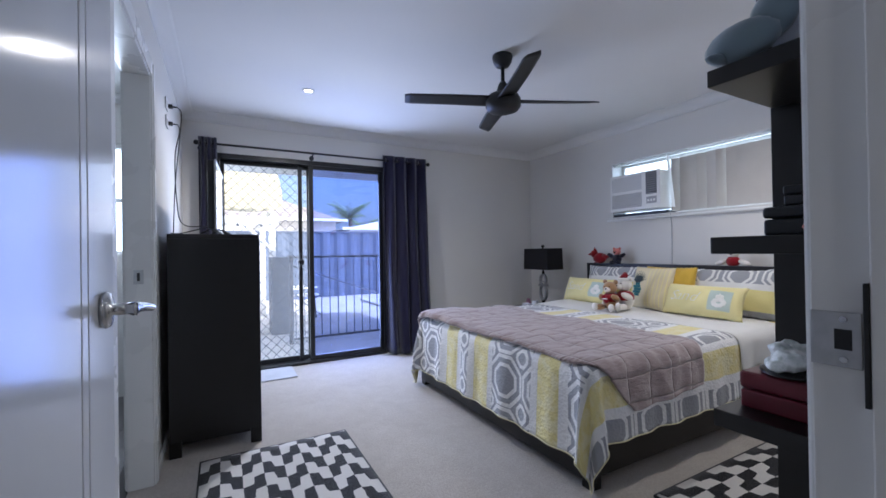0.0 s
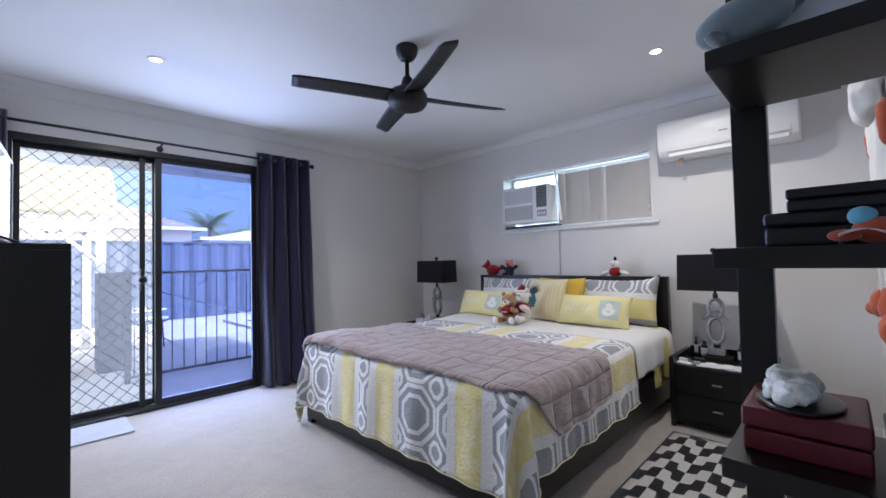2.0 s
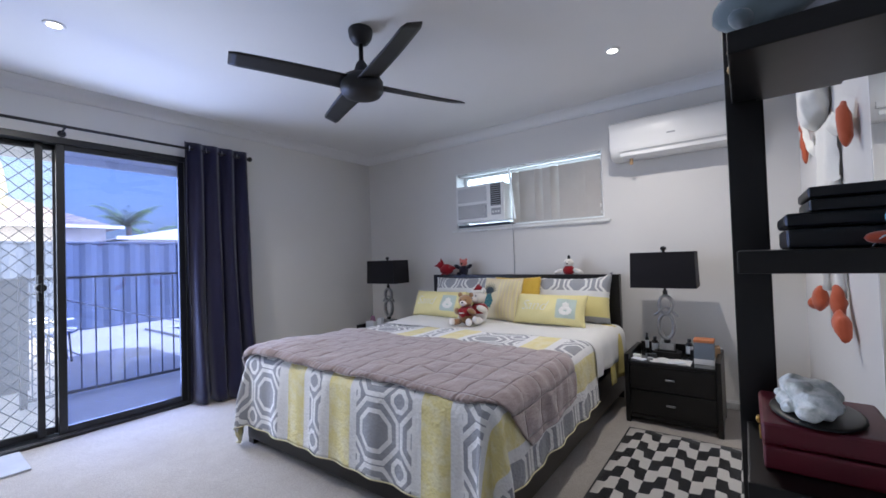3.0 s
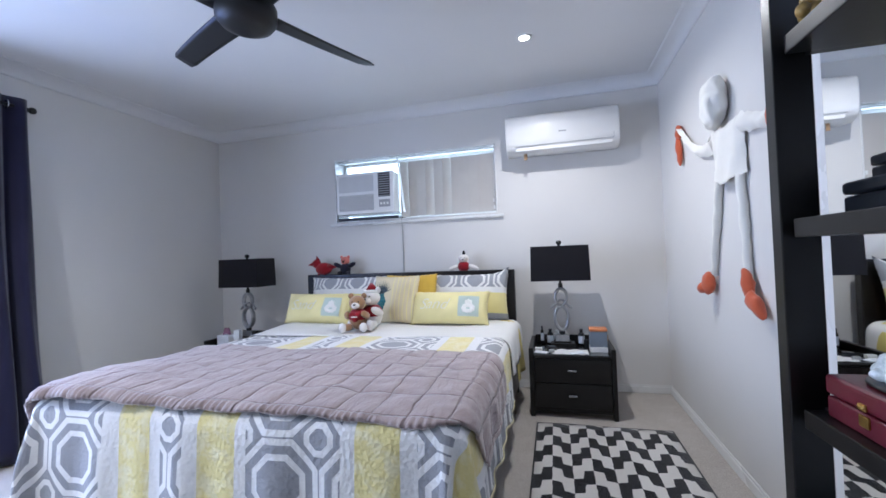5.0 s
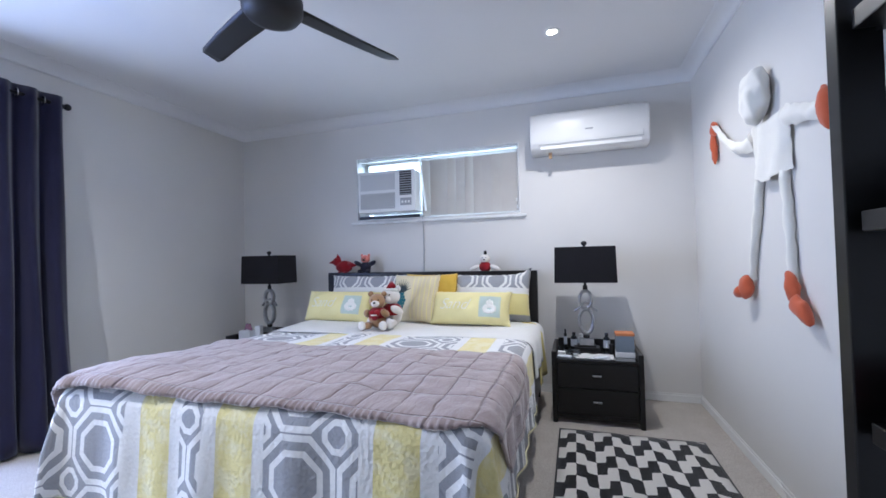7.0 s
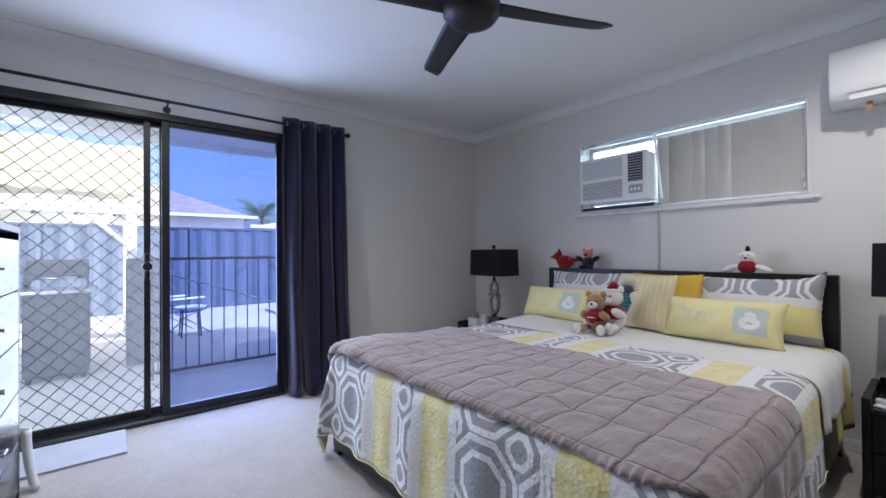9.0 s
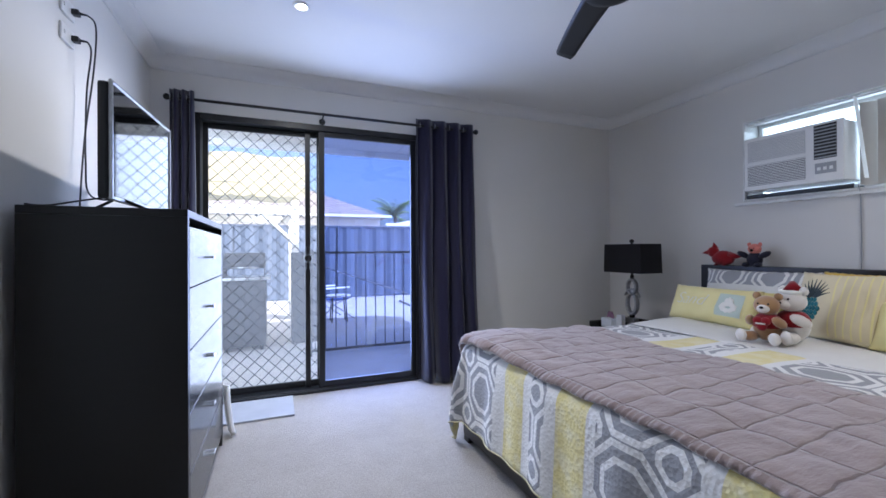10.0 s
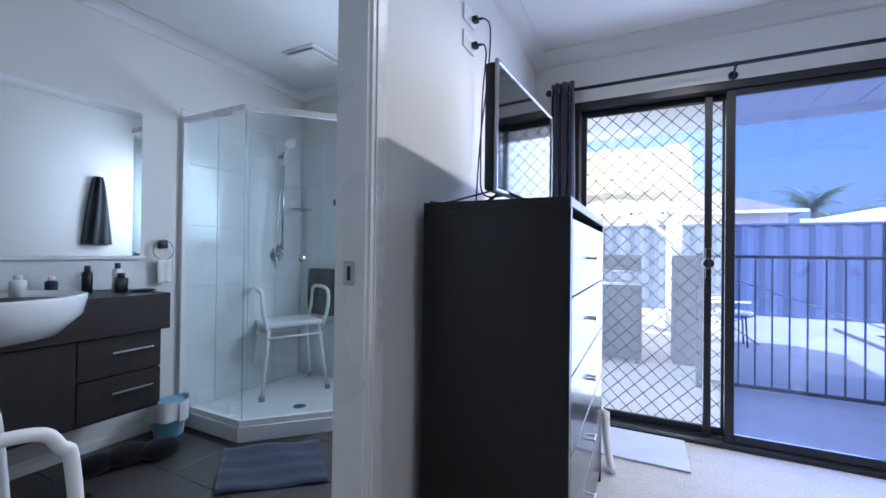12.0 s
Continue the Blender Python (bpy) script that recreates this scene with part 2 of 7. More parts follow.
wall("wall_hall_east", "off-white painted hallway wall", "x", 1.15, 1.25, -1.6, YS - 0.11, 0.0, 2.6)
wall("wall_hall_south", "off-white painted hallway end wall", "y", -1.7, -1.6, XW - 0.1, 1.25, 0.0, 2.6)
EX, EY0, EY1 = -2.12, 1.2, 4.4
wall("wall_ensuite_west", "white painted ensuite wall", "x", EX - 0.1, EX, EY0 - 0.1, EY1 + 0.1, -0.15, 2.6)
wall("wall_ensuite_south", "white painted ensuite wall", "y", EY0 - 0.1, EY0, EX, XW - 0.1, 0.0, 2.6)
EWIN = (-1.0, -0.4, 1.15, 2.05)
wall("wall_ensuite_north", "white painted ensuite wall with a window", "y", EY1, EY1 + 0.2, EX, XW - 0.1, -0.15, 2.6, [EWIN])
single("floor", bx(XW - 0.1, XE, YS - 0.11, YN + 0.02, -0.15, 0.0), M["carpet"], "beige cut-pile carpet floor", "floor", kind="structure")
single("floor_hall", bx(XW, 1.15, -1.6, YS - 0.11, -0.15, 0.0), M["carpet"], "beige carpet floor of the hallway", "floor", kind="structure")
single("ceiling", bx(EX - 0.1, XE, -1.7, YN, H, H + 0.12), M["ceiling"], "white painted plasterboard ceiling", "ceiling", kind="structure")


def cove(name, pts, size=0.085):
    """A coved cornice round a closed run of corners, given so that the room lies on the inside of the run."""
    bm = B()
    prof = [(0.0, -size)] + [(size - size * math.cos(a), -size + size * math.sin(a)) for a in [i * math.pi / 2 / 7 for i in range(8)]] + [(size, 0.0)]
    prof = [(0.0, -size), (0.006, -size)] + [(size * (1 - math.cos(a)) * 0.93 + 0.006, -size + size * math.sin(a) * 0.95) for a in [i * math.pi / 2 / 8 for i in range(9)]] + [(size, -0.004), (size, 0.0)]
    cx, cy = sum(p[0] for p in pts) / len(pts), sum(p[1] for p in pts) / len(pts)
    rings = []
    for px, py in pts:
        sx, sy = (1 if px < cx else -1), (1 if py < cy else -1)
        rings.append([bm.verts.new((px + sx * d, py + sy * d, H + z)) for d, z in prof])
    n = len(rings)
    for i in range(n):
        a, b = rings[i], rings[(i + 1) % n]
        for k in range(len(prof) - 1):
            f = bm.faces.new((a[k], b[k], b[k + 1], a[k + 1]))
            f.smooth = True
    return single(name, bm, M["ceiling"], "white coved plaster cornice round the ceiling", "cornice", kind="structure")


cove("trim_cornice", [(XW, YS), (XE, YS), (XE, YN), (XW, YN)])
cove("trim_cornice_ensuite", [(EX, EY0), (XW - 0.1, EY0), (XW - 0.1, EY1), (EX, EY1)], 0.07)


def skirting(name, runs):
    bm = B()
    for x0, x1, y0, y1 in runs:
        box(bm, x0, x1, y0, y1, 0.0, 0.05, 0.004)
        dx, dy = (0.004, 0) if x1 - x0 < y1 - y0 else (0, 0.004)
        box(bm, x0 + dx, x1 - dx, y0 + dy, y1 - dy, 0.05, 0.064, 0.003)
    return single(name, bm, M["gloss_white"], "white gloss timber skirting board", "skirting", kind="structure")


skirting("baseboard", [(XE - 0.014, XE, YS, YN), (0.92, XE - 0.014, YS, YS + 0.014), (1.90, XE - 0.014, YN - 0.014, YN), (XW, XW + 0.014, 2.76, YN), (XW, XW + 0.014, YS, 1.83)])


# doors and windows
def frame_rect(bm, axis, at, depth, u0, u1, z0, z1, w, wt=None, wb=None, bevel=0.003, mat=0):
    """A rectangular frame, four butted members; at and at+depth across."""
    wt, wb = wt or w, wb or w
    for a0, a1, b0, b1 in ((u0, u0 + w, z0, z1), (u1 - w, u1, z0, z1), (u0 + w, u1 - w, z1 - wt, z1), (u0 + w, u1 - w, z0, z0 + wb)):
        if axis == "y":
            box(bm, a0, a1, at, at + depth, b0, b1, bevel, 1, mat)
        else:
            box(bm, at, at + depth, a0, a1, b0, b1, bevel, 1, mat)
    return bm


slider = thing("door_1", "black aluminium sliding door with a diamond-grille screen beside blue-tinted glass", "sliding door", (0.95, YN, 0), kind="structure")


def under(parent, ob):
    """Keeps the world place of ob, which was built in world metres, under a moved parent."""
    ob.matrix_parent_inverse = parent.matrix_world.inverted()
    return ob


def P(name, bm, mats, parent, label=""):
    """A part built in world metres."""
    root = parent
    return under(root, part(name, bm, mats, parent, label))


P("door_frame", frame_rect(B(), "y", YN + 0.004, 0.14, SL[0], SL[1], 0.0, SL[3], 0.038, 0.045, 0.028), M["black_metal"], slider)
P("sill_track", bx(SL[0] + 0.03, SL[1] - 0.03, YN - 0.012, YN + 0.004, 0.0, 0.022, 0.003), M["black_metal"], slider)
screen = P("screen_door", frame_rect(B(), "y", YN + 0.09, 0.02, 0.15, 0.985, 0.03, 2.055, 0.036, 0.04, 0.05), M["black_metal"], slider)
P("lock_stile", bx(0.858, 0.897, YN + 0.06, YN + 0.088, 0.03, 2.055, 0.004), M["black_metal"], slider)
lock = B()
box(lock, 0.862, 0.893, YN + 0.035, YN + 0.06, 0.96, 1.14, 0.008)
cyl(lock, (0.878, YN + 0.06, 1.05), (0.878, YN + 0.01, 1.05), 0.034, 0.026, 20)
box(lock, 0.872, 0.884, YN - 0.005, YN + 0.012, 1.015, 1.085, 0.004)
P("lock", lock, M["black_metal"], slider)


def grille(x0, x1, z0, z1, pitch, y):
    """Crossing diagonal strips clipped to a rectangle."""
    bm = B()
    k = x0 - z1
    while k < x1 - z0:
        for s in (1, -1):
            if s == 1:
                a, b = max(x0, z0 + k), min(x1, z1 + k)
                pts = ((a, a - k), (b, b - k))
            else:
                kk = k + z0 + z1
                a, b = max(x0, kk - z1), min(x1, kk - z0)
                pts = ((a, kk - a), (b, kk - b))
            if b - a < 0.01:
                continue
            (ax, az), (bx_, bz) = pts
            yy = y + 0.002 * s
            cyl(bm, (ax, yy, az), (bx_, yy, bz), 0.0026, seg=4)
        k += pitch
    return bm


M["grille"] = plain("grey_grille_metal", "5a5d60", 0.45, metal=0.3, var=0.15, scale=20, grain=300, bump=0.1, dist=0.0003)
P("diamond_grille", grille(0.184, 0.952, 0.08, 2.016, 0.098, YN + 0.1), M["grille"], slider, "grey diamond security grille")
# mesh sheet with pale haze mixed in, washing out the view behind
def fly_haze_mesh():
    s = Nodes("fly_screen_haze")
    hole = s.n("BsdfTransparent", 0, {"Color": (1, 1, 1, 1)})
    pale_veil = s.n("MixShader", 0, {0: 0.5, 1: s.n("BsdfTranslucent", 0, {"Color": (0.8, 0.8, 0.8, 1)}), 2: s.n("BsdfDiffuse", 0, {"Color": (0.7, 0.7, 0.7, 1)})})
    s.put(s.out.inputs[0], s.n("MixShader", 0, {0: 0.09, 1: hole, 2: pale_veil}))
    return s.mat


fly = P("fly_screen_veil", bx(0.184, 0.952, YN + 0.106, YN + 0.107, 0.08, 2.016), fly_haze_mesh(), slider, "fine fly-screen mesh with a pale haze mixed in")
fly.visible_shadow = False
P("glass_panel_frame", frame_rect(B(), "y", YN + 0.022, 0.026, 0.957, 1.765, 0.028, 2.056, 0.047, 0.04, 0.05), M["black_metal"], slider)
pane = P("pane", bx(1.0, 1.72, YN + 0.033, YN + 0.038, 0.076, 2.018), M["tinted_glass"], slider, "blue-tinted glass pane")
pane.visible_shadow = False

# entry door leaf, opened flat into the room
leaf_door = thing("door_2", "glossy white entry door standing open with a satin lever", "door", (0, 0.47, 0), kind="structure")
leaf = B()
LY0, LY1 = 0.475, 1.279
for y0, y1 in ((LY0, 1.068), (1.072, 1.106), (1.110, LY1)):
    box(leaf, -0.068, -0.03, y0, y1, 0.012, 2.04, 0.0025, 2)
box(leaf, -0.066, -0.034, LY0 + 0.01, LY1 - 0.01, 0.014, 2.038)
M["door_paint"] = plain("door_enamel", "d4d6d8", 0.16, var=0.03, scale=3, grain=90, bump=0.03, dist=0.0004, spec=0.05)
P("leaf", leaf, M["door_paint"], leaf_door)
lev = B()
lathe(lev, [(0.006, 0.0), (0.032, 0.0), (0.034, 0.005), (0.030, 0.012), (0.011, 0.014), (0.011, 0.045), (0.014, 0.05), (0.004, 0.053)])
bmesh.ops.transform(lev, matrix=pose(-0.03, 1.195, 1.04, 0, 90, 0), verts=lev.verts)
sheet(lev, 10, 8, lambda a, b: (0.016 + 0.011 * math.cos(2 * math.pi * b) * (1 - 0.3 * a) + 0.012 * a * a, 1.188 + 0.125 * a, 1.04 + 0.013 * math.sin(2 * math.pi * b) * (1 - 0.35 * a) - 0.012 * a * a))
P("door_handle", lev, M["chrome"], leaf_door, "satin chrome lever handle on a round rose")
P("hinge", cyl(cyl(cyl(B(), (-0.026, 0.472, 0.25), (-0.026, 0.472, 0.35), 0.006), (-0.026, 0.472, 1.0), (-0.026, 0.472, 1.1), 0.006), (-0.026, 0.472, 1.75), (-0.026, 0.472, 1.85), 0.006), M["chrome"], leaf_door)

entry = thing("door_frame_entry", "white painted timber frame of the entry doorway with a steel strike plate", "door frame", (0.42, YS, 0), kind="structure")
jm = B()
box(jm, 0.773, 0.791, YS - 0.118, YS + 0.004, 0.0, 2.06, 0.002)
box(jm, -0.03, -0.014, YS - 0.118, YS + 0.004, 0.0, 2.06, 0.002)
box(jm, -0.014, 0.773, YS - 0.118, YS + 0.004, 2.042, 2.06, 0.002)
box(jm, 0.761, 0.773, YS - 0.118, YS - 0.05, 0.0, 2.042, 0.002)
P("jamb", jm, M["gloss_white"], entry)
ar = B()
for s0, s1 in ((YS, YS + 0.014), (YS - 0.124, YS - 0.11)):
    box(ar, 0.786, 0.851, s0, s1, 0.0, 2.12, 0.004)
    box(ar, -0.09, -0.025, s0, s1, 0.0, 2.12, 0.004)
    box(ar, -0.025, 0.786, s0, s1, 2.056, 2.12, 0.004)
P("architrave", ar, M["gloss_white"], entry)
st = B()
box(st, 0.7705, 0.7735, YS - 0.041, YS + 0.0035, 1.0, 1.062, 0.001)
P("strike_plate", st, M["silver"], entry, "brushed steel strike plate")
P("latch_slot", bx(0.7695, 0.7715, YS - 0.033, YS - 0.018, 1.02, 1.043, 0.0005), M["black_metal"], entry, "dark latch slot")
P("screw", cyl(cyl(B(), (0.7705, YS - 0.026, 1.009), (0.769, YS - 0.026, 1.009), 0.0035), (0.7705, YS - 0.026, 1.054), (0.769, YS - 0.026, 1.054), 0.0035), M["chrome"], entry)
P("seal_strip", bx(0.7595, 0.7725, YS - 0.0498, YS - 0.045, 0.963, 1.096, 0.001), M["black_metal"], entry, "black rubber strip on the door stop")

# ensuite doorway, a cavity slider with no leaf in view
ens = thing("door_frame_ensuite", "white painted timber frame of the ensuite doorway", "door frame", (XW, 2.3, 0), kind="structure")
jm = B()
box(jm, XW - 0.104, XW + 0.004, ENS[1] - 0.018, ENS[1], 0.0, ENS[3], 0.002)
box(jm, XW - 0.104, XW + 0.004, ENS[0], ENS[0] + 0.018, 0.0, ENS[3], 0.002)
box(jm, XW - 0.104, XW + 0.004, ENS[0] + 0.018, ENS[1] - 0.018, ENS[3] - 0.018, ENS[3], 0.002)
P("jamb", jm, M["gloss_white"], ens)
ar = B()
for s0, s1 in ((XW, XW + 0.013), (XW - 0.113, XW - 0.1)):
    for a0, a1, t in ((ENS[1] - 0.006, ENS[1] + 0.064, 0.0), (ENS[1] + 0.01, ENS[1] + 0.05, 0.005)):
        e0, e1 = (s0, s1 + t) if s0 == XW else (s0 - t, s1)
        box(ar, e0, e1, a0, a1, 0.0, ENS[3] + 0.07 - t * 3, 0.003)
    box(ar, s0, s1, ENS[0] - 0.064, ENS[0] + 0.006, 0.0, ENS[3] + 0.07, 0.003)
    box(ar, s0, s1, ENS[0] + 0.006, ENS[1] - 0.006, ENS[3] - 0.006, ENS[3] + 0.07, 0.003)
P("architrave", ar, M["gloss_white"], ens)
P("latch_keeper", bx(XW - 0.07, XW - 0.03, ENS[1] - 0.0205, ENS[1] - 0.018, 1.0, 1.07, 0.001), M["silver"], ens, "small steel latch keeper")
P("keeper_slot", bx(XW - 0.056, XW - 0.044, ENS[1] - 0.0215, ENS[1] - 0.02, 1.015, 1.055), M["black_metal"], ens)

# east window
win = thing("window_1", "high wide window with white frame and beige vertical blinds", "window", (XE, 2.5, 1.46), kind="structure")
wf = B()
frame_rect(wf, "x", XE - 0.003, 0.22, WIN[0], WIN[1], WIN[2], WIN[3], 0.012)
P("window_frame", wf, M["gloss_white"], win)
P("window_sill", bx(XE - 0.025, XE + 0.02, WIN[0] - 0.05, WIN[1] + 0.05, WIN[2] - 0.033, WIN[2] - 0.012, 0.005), M["gloss_white"], win)
P("sash_frame", frame_rect(B(), "x", XE + 0.16, 0.03, WIN[0] + 0.012, WIN[1] - 0.012, WIN[2] + 0.012, WIN[3] - 0.012, 0.03), M["gloss_white"], win)
pane = P("pane", bx(XE + 0.172, XE + 0.176, WIN[0] + 0.04, WIN[1] - 0.04, WIN[2] + 0.04, WIN[3] - 0.04), M["clear_glass"], win)
pane.visible_shadow = False


def fabric(name, color, weave=900, rough=0.85, var=0.1, sheen=0.15, thin=0.0):
    s = Nodes(name)
    co = s.obj()
    big, fine = s.noise(co, 5.0, 4.0), s.noise(co, weave, 2.0)
    c = C(color)
    dark = tuple(v * (1 - var * 1.6) for v in c[:3]) + (1,)
    col = s.mix(s.ramp(big, 0.3, 0.7), dark, c)
    col = s.mix(s.m("MULTIPLY", fine, 0.25), col, dark)
    s.set(color=col, rough=rough, sheen=sheen, spec=0.2)
    s.bump(fine, 0.3, 0.0012)
    if thin:
        tr = s.n("BsdfTranslucent", 0, {"Color": c})
        s.put(s.out.inputs[0], s.n("MixShader", 0, {0: thin, 1: s.bsdf.outputs[0], 2: tr}))
    return s.mat


M["blind"] = fabric("beige_blind_fabric", "cbc6c0", 700, 0.8, 0.06, thin=0.12)
P("head_rail", bx(XE + 0.03, XE + 0.07, WIN[0] + 0.014, WIN[1] - 0.014, 2.022, 2.037, 0.003), M["white_plastic"], win)
YB0, YB1 = 1.738, 2.62
n_sl = 11
for i in range(n_sl):
    y = YB0 + (YB1 - YB0) * (i + 0.5) / n_sl
    w = (YB1 - YB0) / n_sl * 0.52
    tilt = (8, 6, 11, 7, 9, 30, 6, 26, 8, 10, 35)[i]
    sl = bx(-0.0008, 0.0008, -w, w, 1.487, 1.988)
    bmesh.ops.transform(sl, matrix=pose(XE + 0.05, y, 0, 0, 0, tilt), verts=sl.verts)
    P("blind_slat", sl, M["blind"], win)
P("blind_chain", tube(B(), [(XE + 0.02, WIN[0] + 0.02, 2.0), (XE + 0.018, WIN[0] + 0.022, 1.75), (XE + 0.02, WIN[0] + 0.02, 1.5)], 0.002, 6), M["white_plastic"], win)
for yy, zz in ((WIN[0] + 0.025, 1.5), (WIN[0] + 0.03, 1.56)):
    P("chain_weight", box(B(), XE + 0.01, XE + 0.022, yy - 0.006, yy + 0.006, zz, zz + 0.03, 0.003), M["white_plastic"], win)
P("infill_panel", bx(XE + 0.03, XE + 0.045, 3.17, WIN[1] - 0.012, WIN[2] + 0.05, 1.9, 0.002), M["white_plastic"], win)
P("foam_strip", bx(XE - 0.005, XE + 0.12, 2.63, 3.24, WIN[2] + 0.0125, WIN[2] + 0.04, 0.004), M["black_metal"], win, "black foam packing under the air conditioner")
s = Nodes("bright_sky_backdrop")
s.put(s.bsdf.inputs["Emission Color"], (0.86, 0.93, 1.0, 1))
s.put(s.bsdf.inputs["Emission Strength"], 2.2)
s.set(color=(0.8, 0.8, 0.8, 1))
single("backdrop", bx(XE + 0.9, XE + 0.92, 0.6, 4.4, 0.4, 3.2), s.mat, "pale bright sky beyond the high window", "backdrop", kind="structure")

# ensuite window
ew = thing("window_2", "small obscure ensuite window in a white frame", "window", (-0.7, EY1, 1.15), kind="structure")
P("window_frame", frame_rect(B(), "y", EY1 + 0.02, 0.05, EWIN[0], EWIN[1], EWIN[2], EWIN[3], 0.035), M["gloss_white"], ew)
P("glazing_bar", bx(EWIN[0] + 0.035, EWIN[1] - 0.035, EY1 + 0.025, EY1 + 0.06, 1.58, 1.61, 0.003), M["gloss_white"], ew)
pn = P("pane", bx(EWIN[0] + 0.03, EWIN[1] - 0.03, EY1 + 0.04, EY1 + 0.045, EWIN[2] + 0.03, EWIN[3] - 0.03), M["clear_glass"], ew)
pn.visible_shadow = False
single("backdrop_ensuite", bx(-1.6, 0.1, EY1 + 0.5, EY1 + 0.52, 0.6, 2.6), s.mat, "pale bright sky beyond the ensuite window", "backdrop", kind="structure")

# curtains on a black rod
M["curtain"] = fabric("navy_curtain", "1a1936", 500, 0.7, 0.12, sheen=0.35)
rod = thing("curtain_rod", "black metal curtain rod with ball ends above the sliding door", "curtain rod", (1.0, 4.52, 2.16))
RY, RZ = 4.52, 2.158
P("rod", cyl(B(), (-0.03, RY, RZ), (2.285, RY, RZ), 0.0105, seg=16), M["black_metal"], rod)
for fx in (-0.035, 2.295):
    P("finial", ball(B(), (fx, RY, RZ), 0.022), M["black_metal"], rod)
for bxk in (-0.005, 0.985, 2.262):
    b = B()
    cyl(b, (bxk, RY + 0.004, RZ - 0.012), (bxk, YN, RZ - 0.035), 0.006, seg=10)
    cyl(b, (bxk, YN - 0.006, RZ - 0.035), (bxk, YN, RZ - 0.035), 0.024, seg=20)
    cyl(b, (bxk - 0.006, RY, RZ - 0.004), (bxk + 0.006, RY, RZ - 0.004), 0.017, seg=16)
    P("bracket", b, M["black_metal"], rod)


def curtain(x0, x1, folds, depth, y, seed, gather=1.0):
    rnd = random.Random(seed)
    ph = [rnd.uniform(-0.5, 0.5) for _ in range(12)]

    def f(a, b):
        z = 0.02 + (2.215 - 0.02) * b
        low = 1 - b
        w = 2 * math.pi * folds * a
        amp = depth * (0.75 + 0.5 * low)
        yy = y + amp * math.sin(w + 0.35 * math.sin(3 * a * math.pi + ph[0]) * low) + 0.012 * math.sin(2.3 * w + 5 * b + ph[1]) * low
        yy -= 0.21 * low ** 1.5 * a * gather
        xx = x0 + (x1 - x0) * a + 0.018 * math.sin(w * 1.0 + 1.2) * low + 0.012 * math.sin(7 * b + 9 * a + ph[2]) * low - 0.05 * low * a * gather
        return (xx, yy, z + 0.006 * math.sin(w))
    bm = sheet(B(), int(folds * 16), 26, f)
    return bm


for nm, x0, x1, fo, dp, sd, ga, lab in (("curtain", -0.02, 0.125, 3, 0.038, 3, 0.0, "dark navy eyelet curtain drawn into a narrow bundle"), ("curtain", 1.735, 2.265, 4, 0.042, 8, 1.0, "dark navy eyelet curtain drawn open beside the glass")):
    ct = thing(nm, lab, "curtain", (x0, RY, 0.02), group="curtains of the sliding door")
    o = P("cloth", curtain(x0, x1, fo, dp, RY, sd, ga), M["curtain"], ct)
    solid(o, 0.003)
    for k in range(fo * 2):
        xx = x0 + (x1 - x0) * (k + 0.5) / (fo * 2)
        r = B()
        tube(r, [(xx + 0.004 * math.cos(q), RY + 0.026 * math.cos(q), RZ + 0.026 * math.sin(q)) for q in [2 * math.pi * j / 18 for j in range(18)]], 0.0035, 6, closed=True)
        P("eyelet", r, M["chrome"], ct)


# bed
bed = thing("bed", "black-brown timber king bed with a plain flat headboard", "bed", (2.7, 2.56, 0))
P("headboard", bx(3.752, 3.815, 1.602, 3.492, 0.18, 0.985, 0.006), M["black_wood_x"], bed)
P("footboard", bx(1.665, 1.70, 1.60, 3.45, 0.035, 0.30, 0.006), M["black_wood_x"], bed)
for y in (1.60, 3.415):
    P("side_rail", bx(1.70, 3.752, y, y + 0.035, 0.06, 0.30, 0.005), M["black_wood"], bed)
for x, y in ((1.668, 1.602), (1.668, 3.385), (3.752, 1.602), (3.752, 3.385)):
    P("leg", bx(x, x + 0.063, y, y + 0.063, 0.0, 0.26, 0.004), M["black_wood"], bed)
P("slat_base", bx(1.70, 3.75, 1.636, 3.414, 0.24, 0.28, 0.004), M["black_wood"], bed)
mt = bx(1.72, 3.74, 1.645, 3.36, 0.281, 0.575, 0.05, 4)
M["sheet"] = fabric("white_cotton", "e6e5e1", 800, 0.8, 0.04)
for f in mt.faces:
    f.smooth = True
single("mattress", mt, M["sheet"], "white fitted king mattress on the bed", "mattress")

# bedding: top of the bed and how cloth falls over its edges
BX0, BY0, BY1, BZ = 1.715, 1.645, 3.36, 0.600


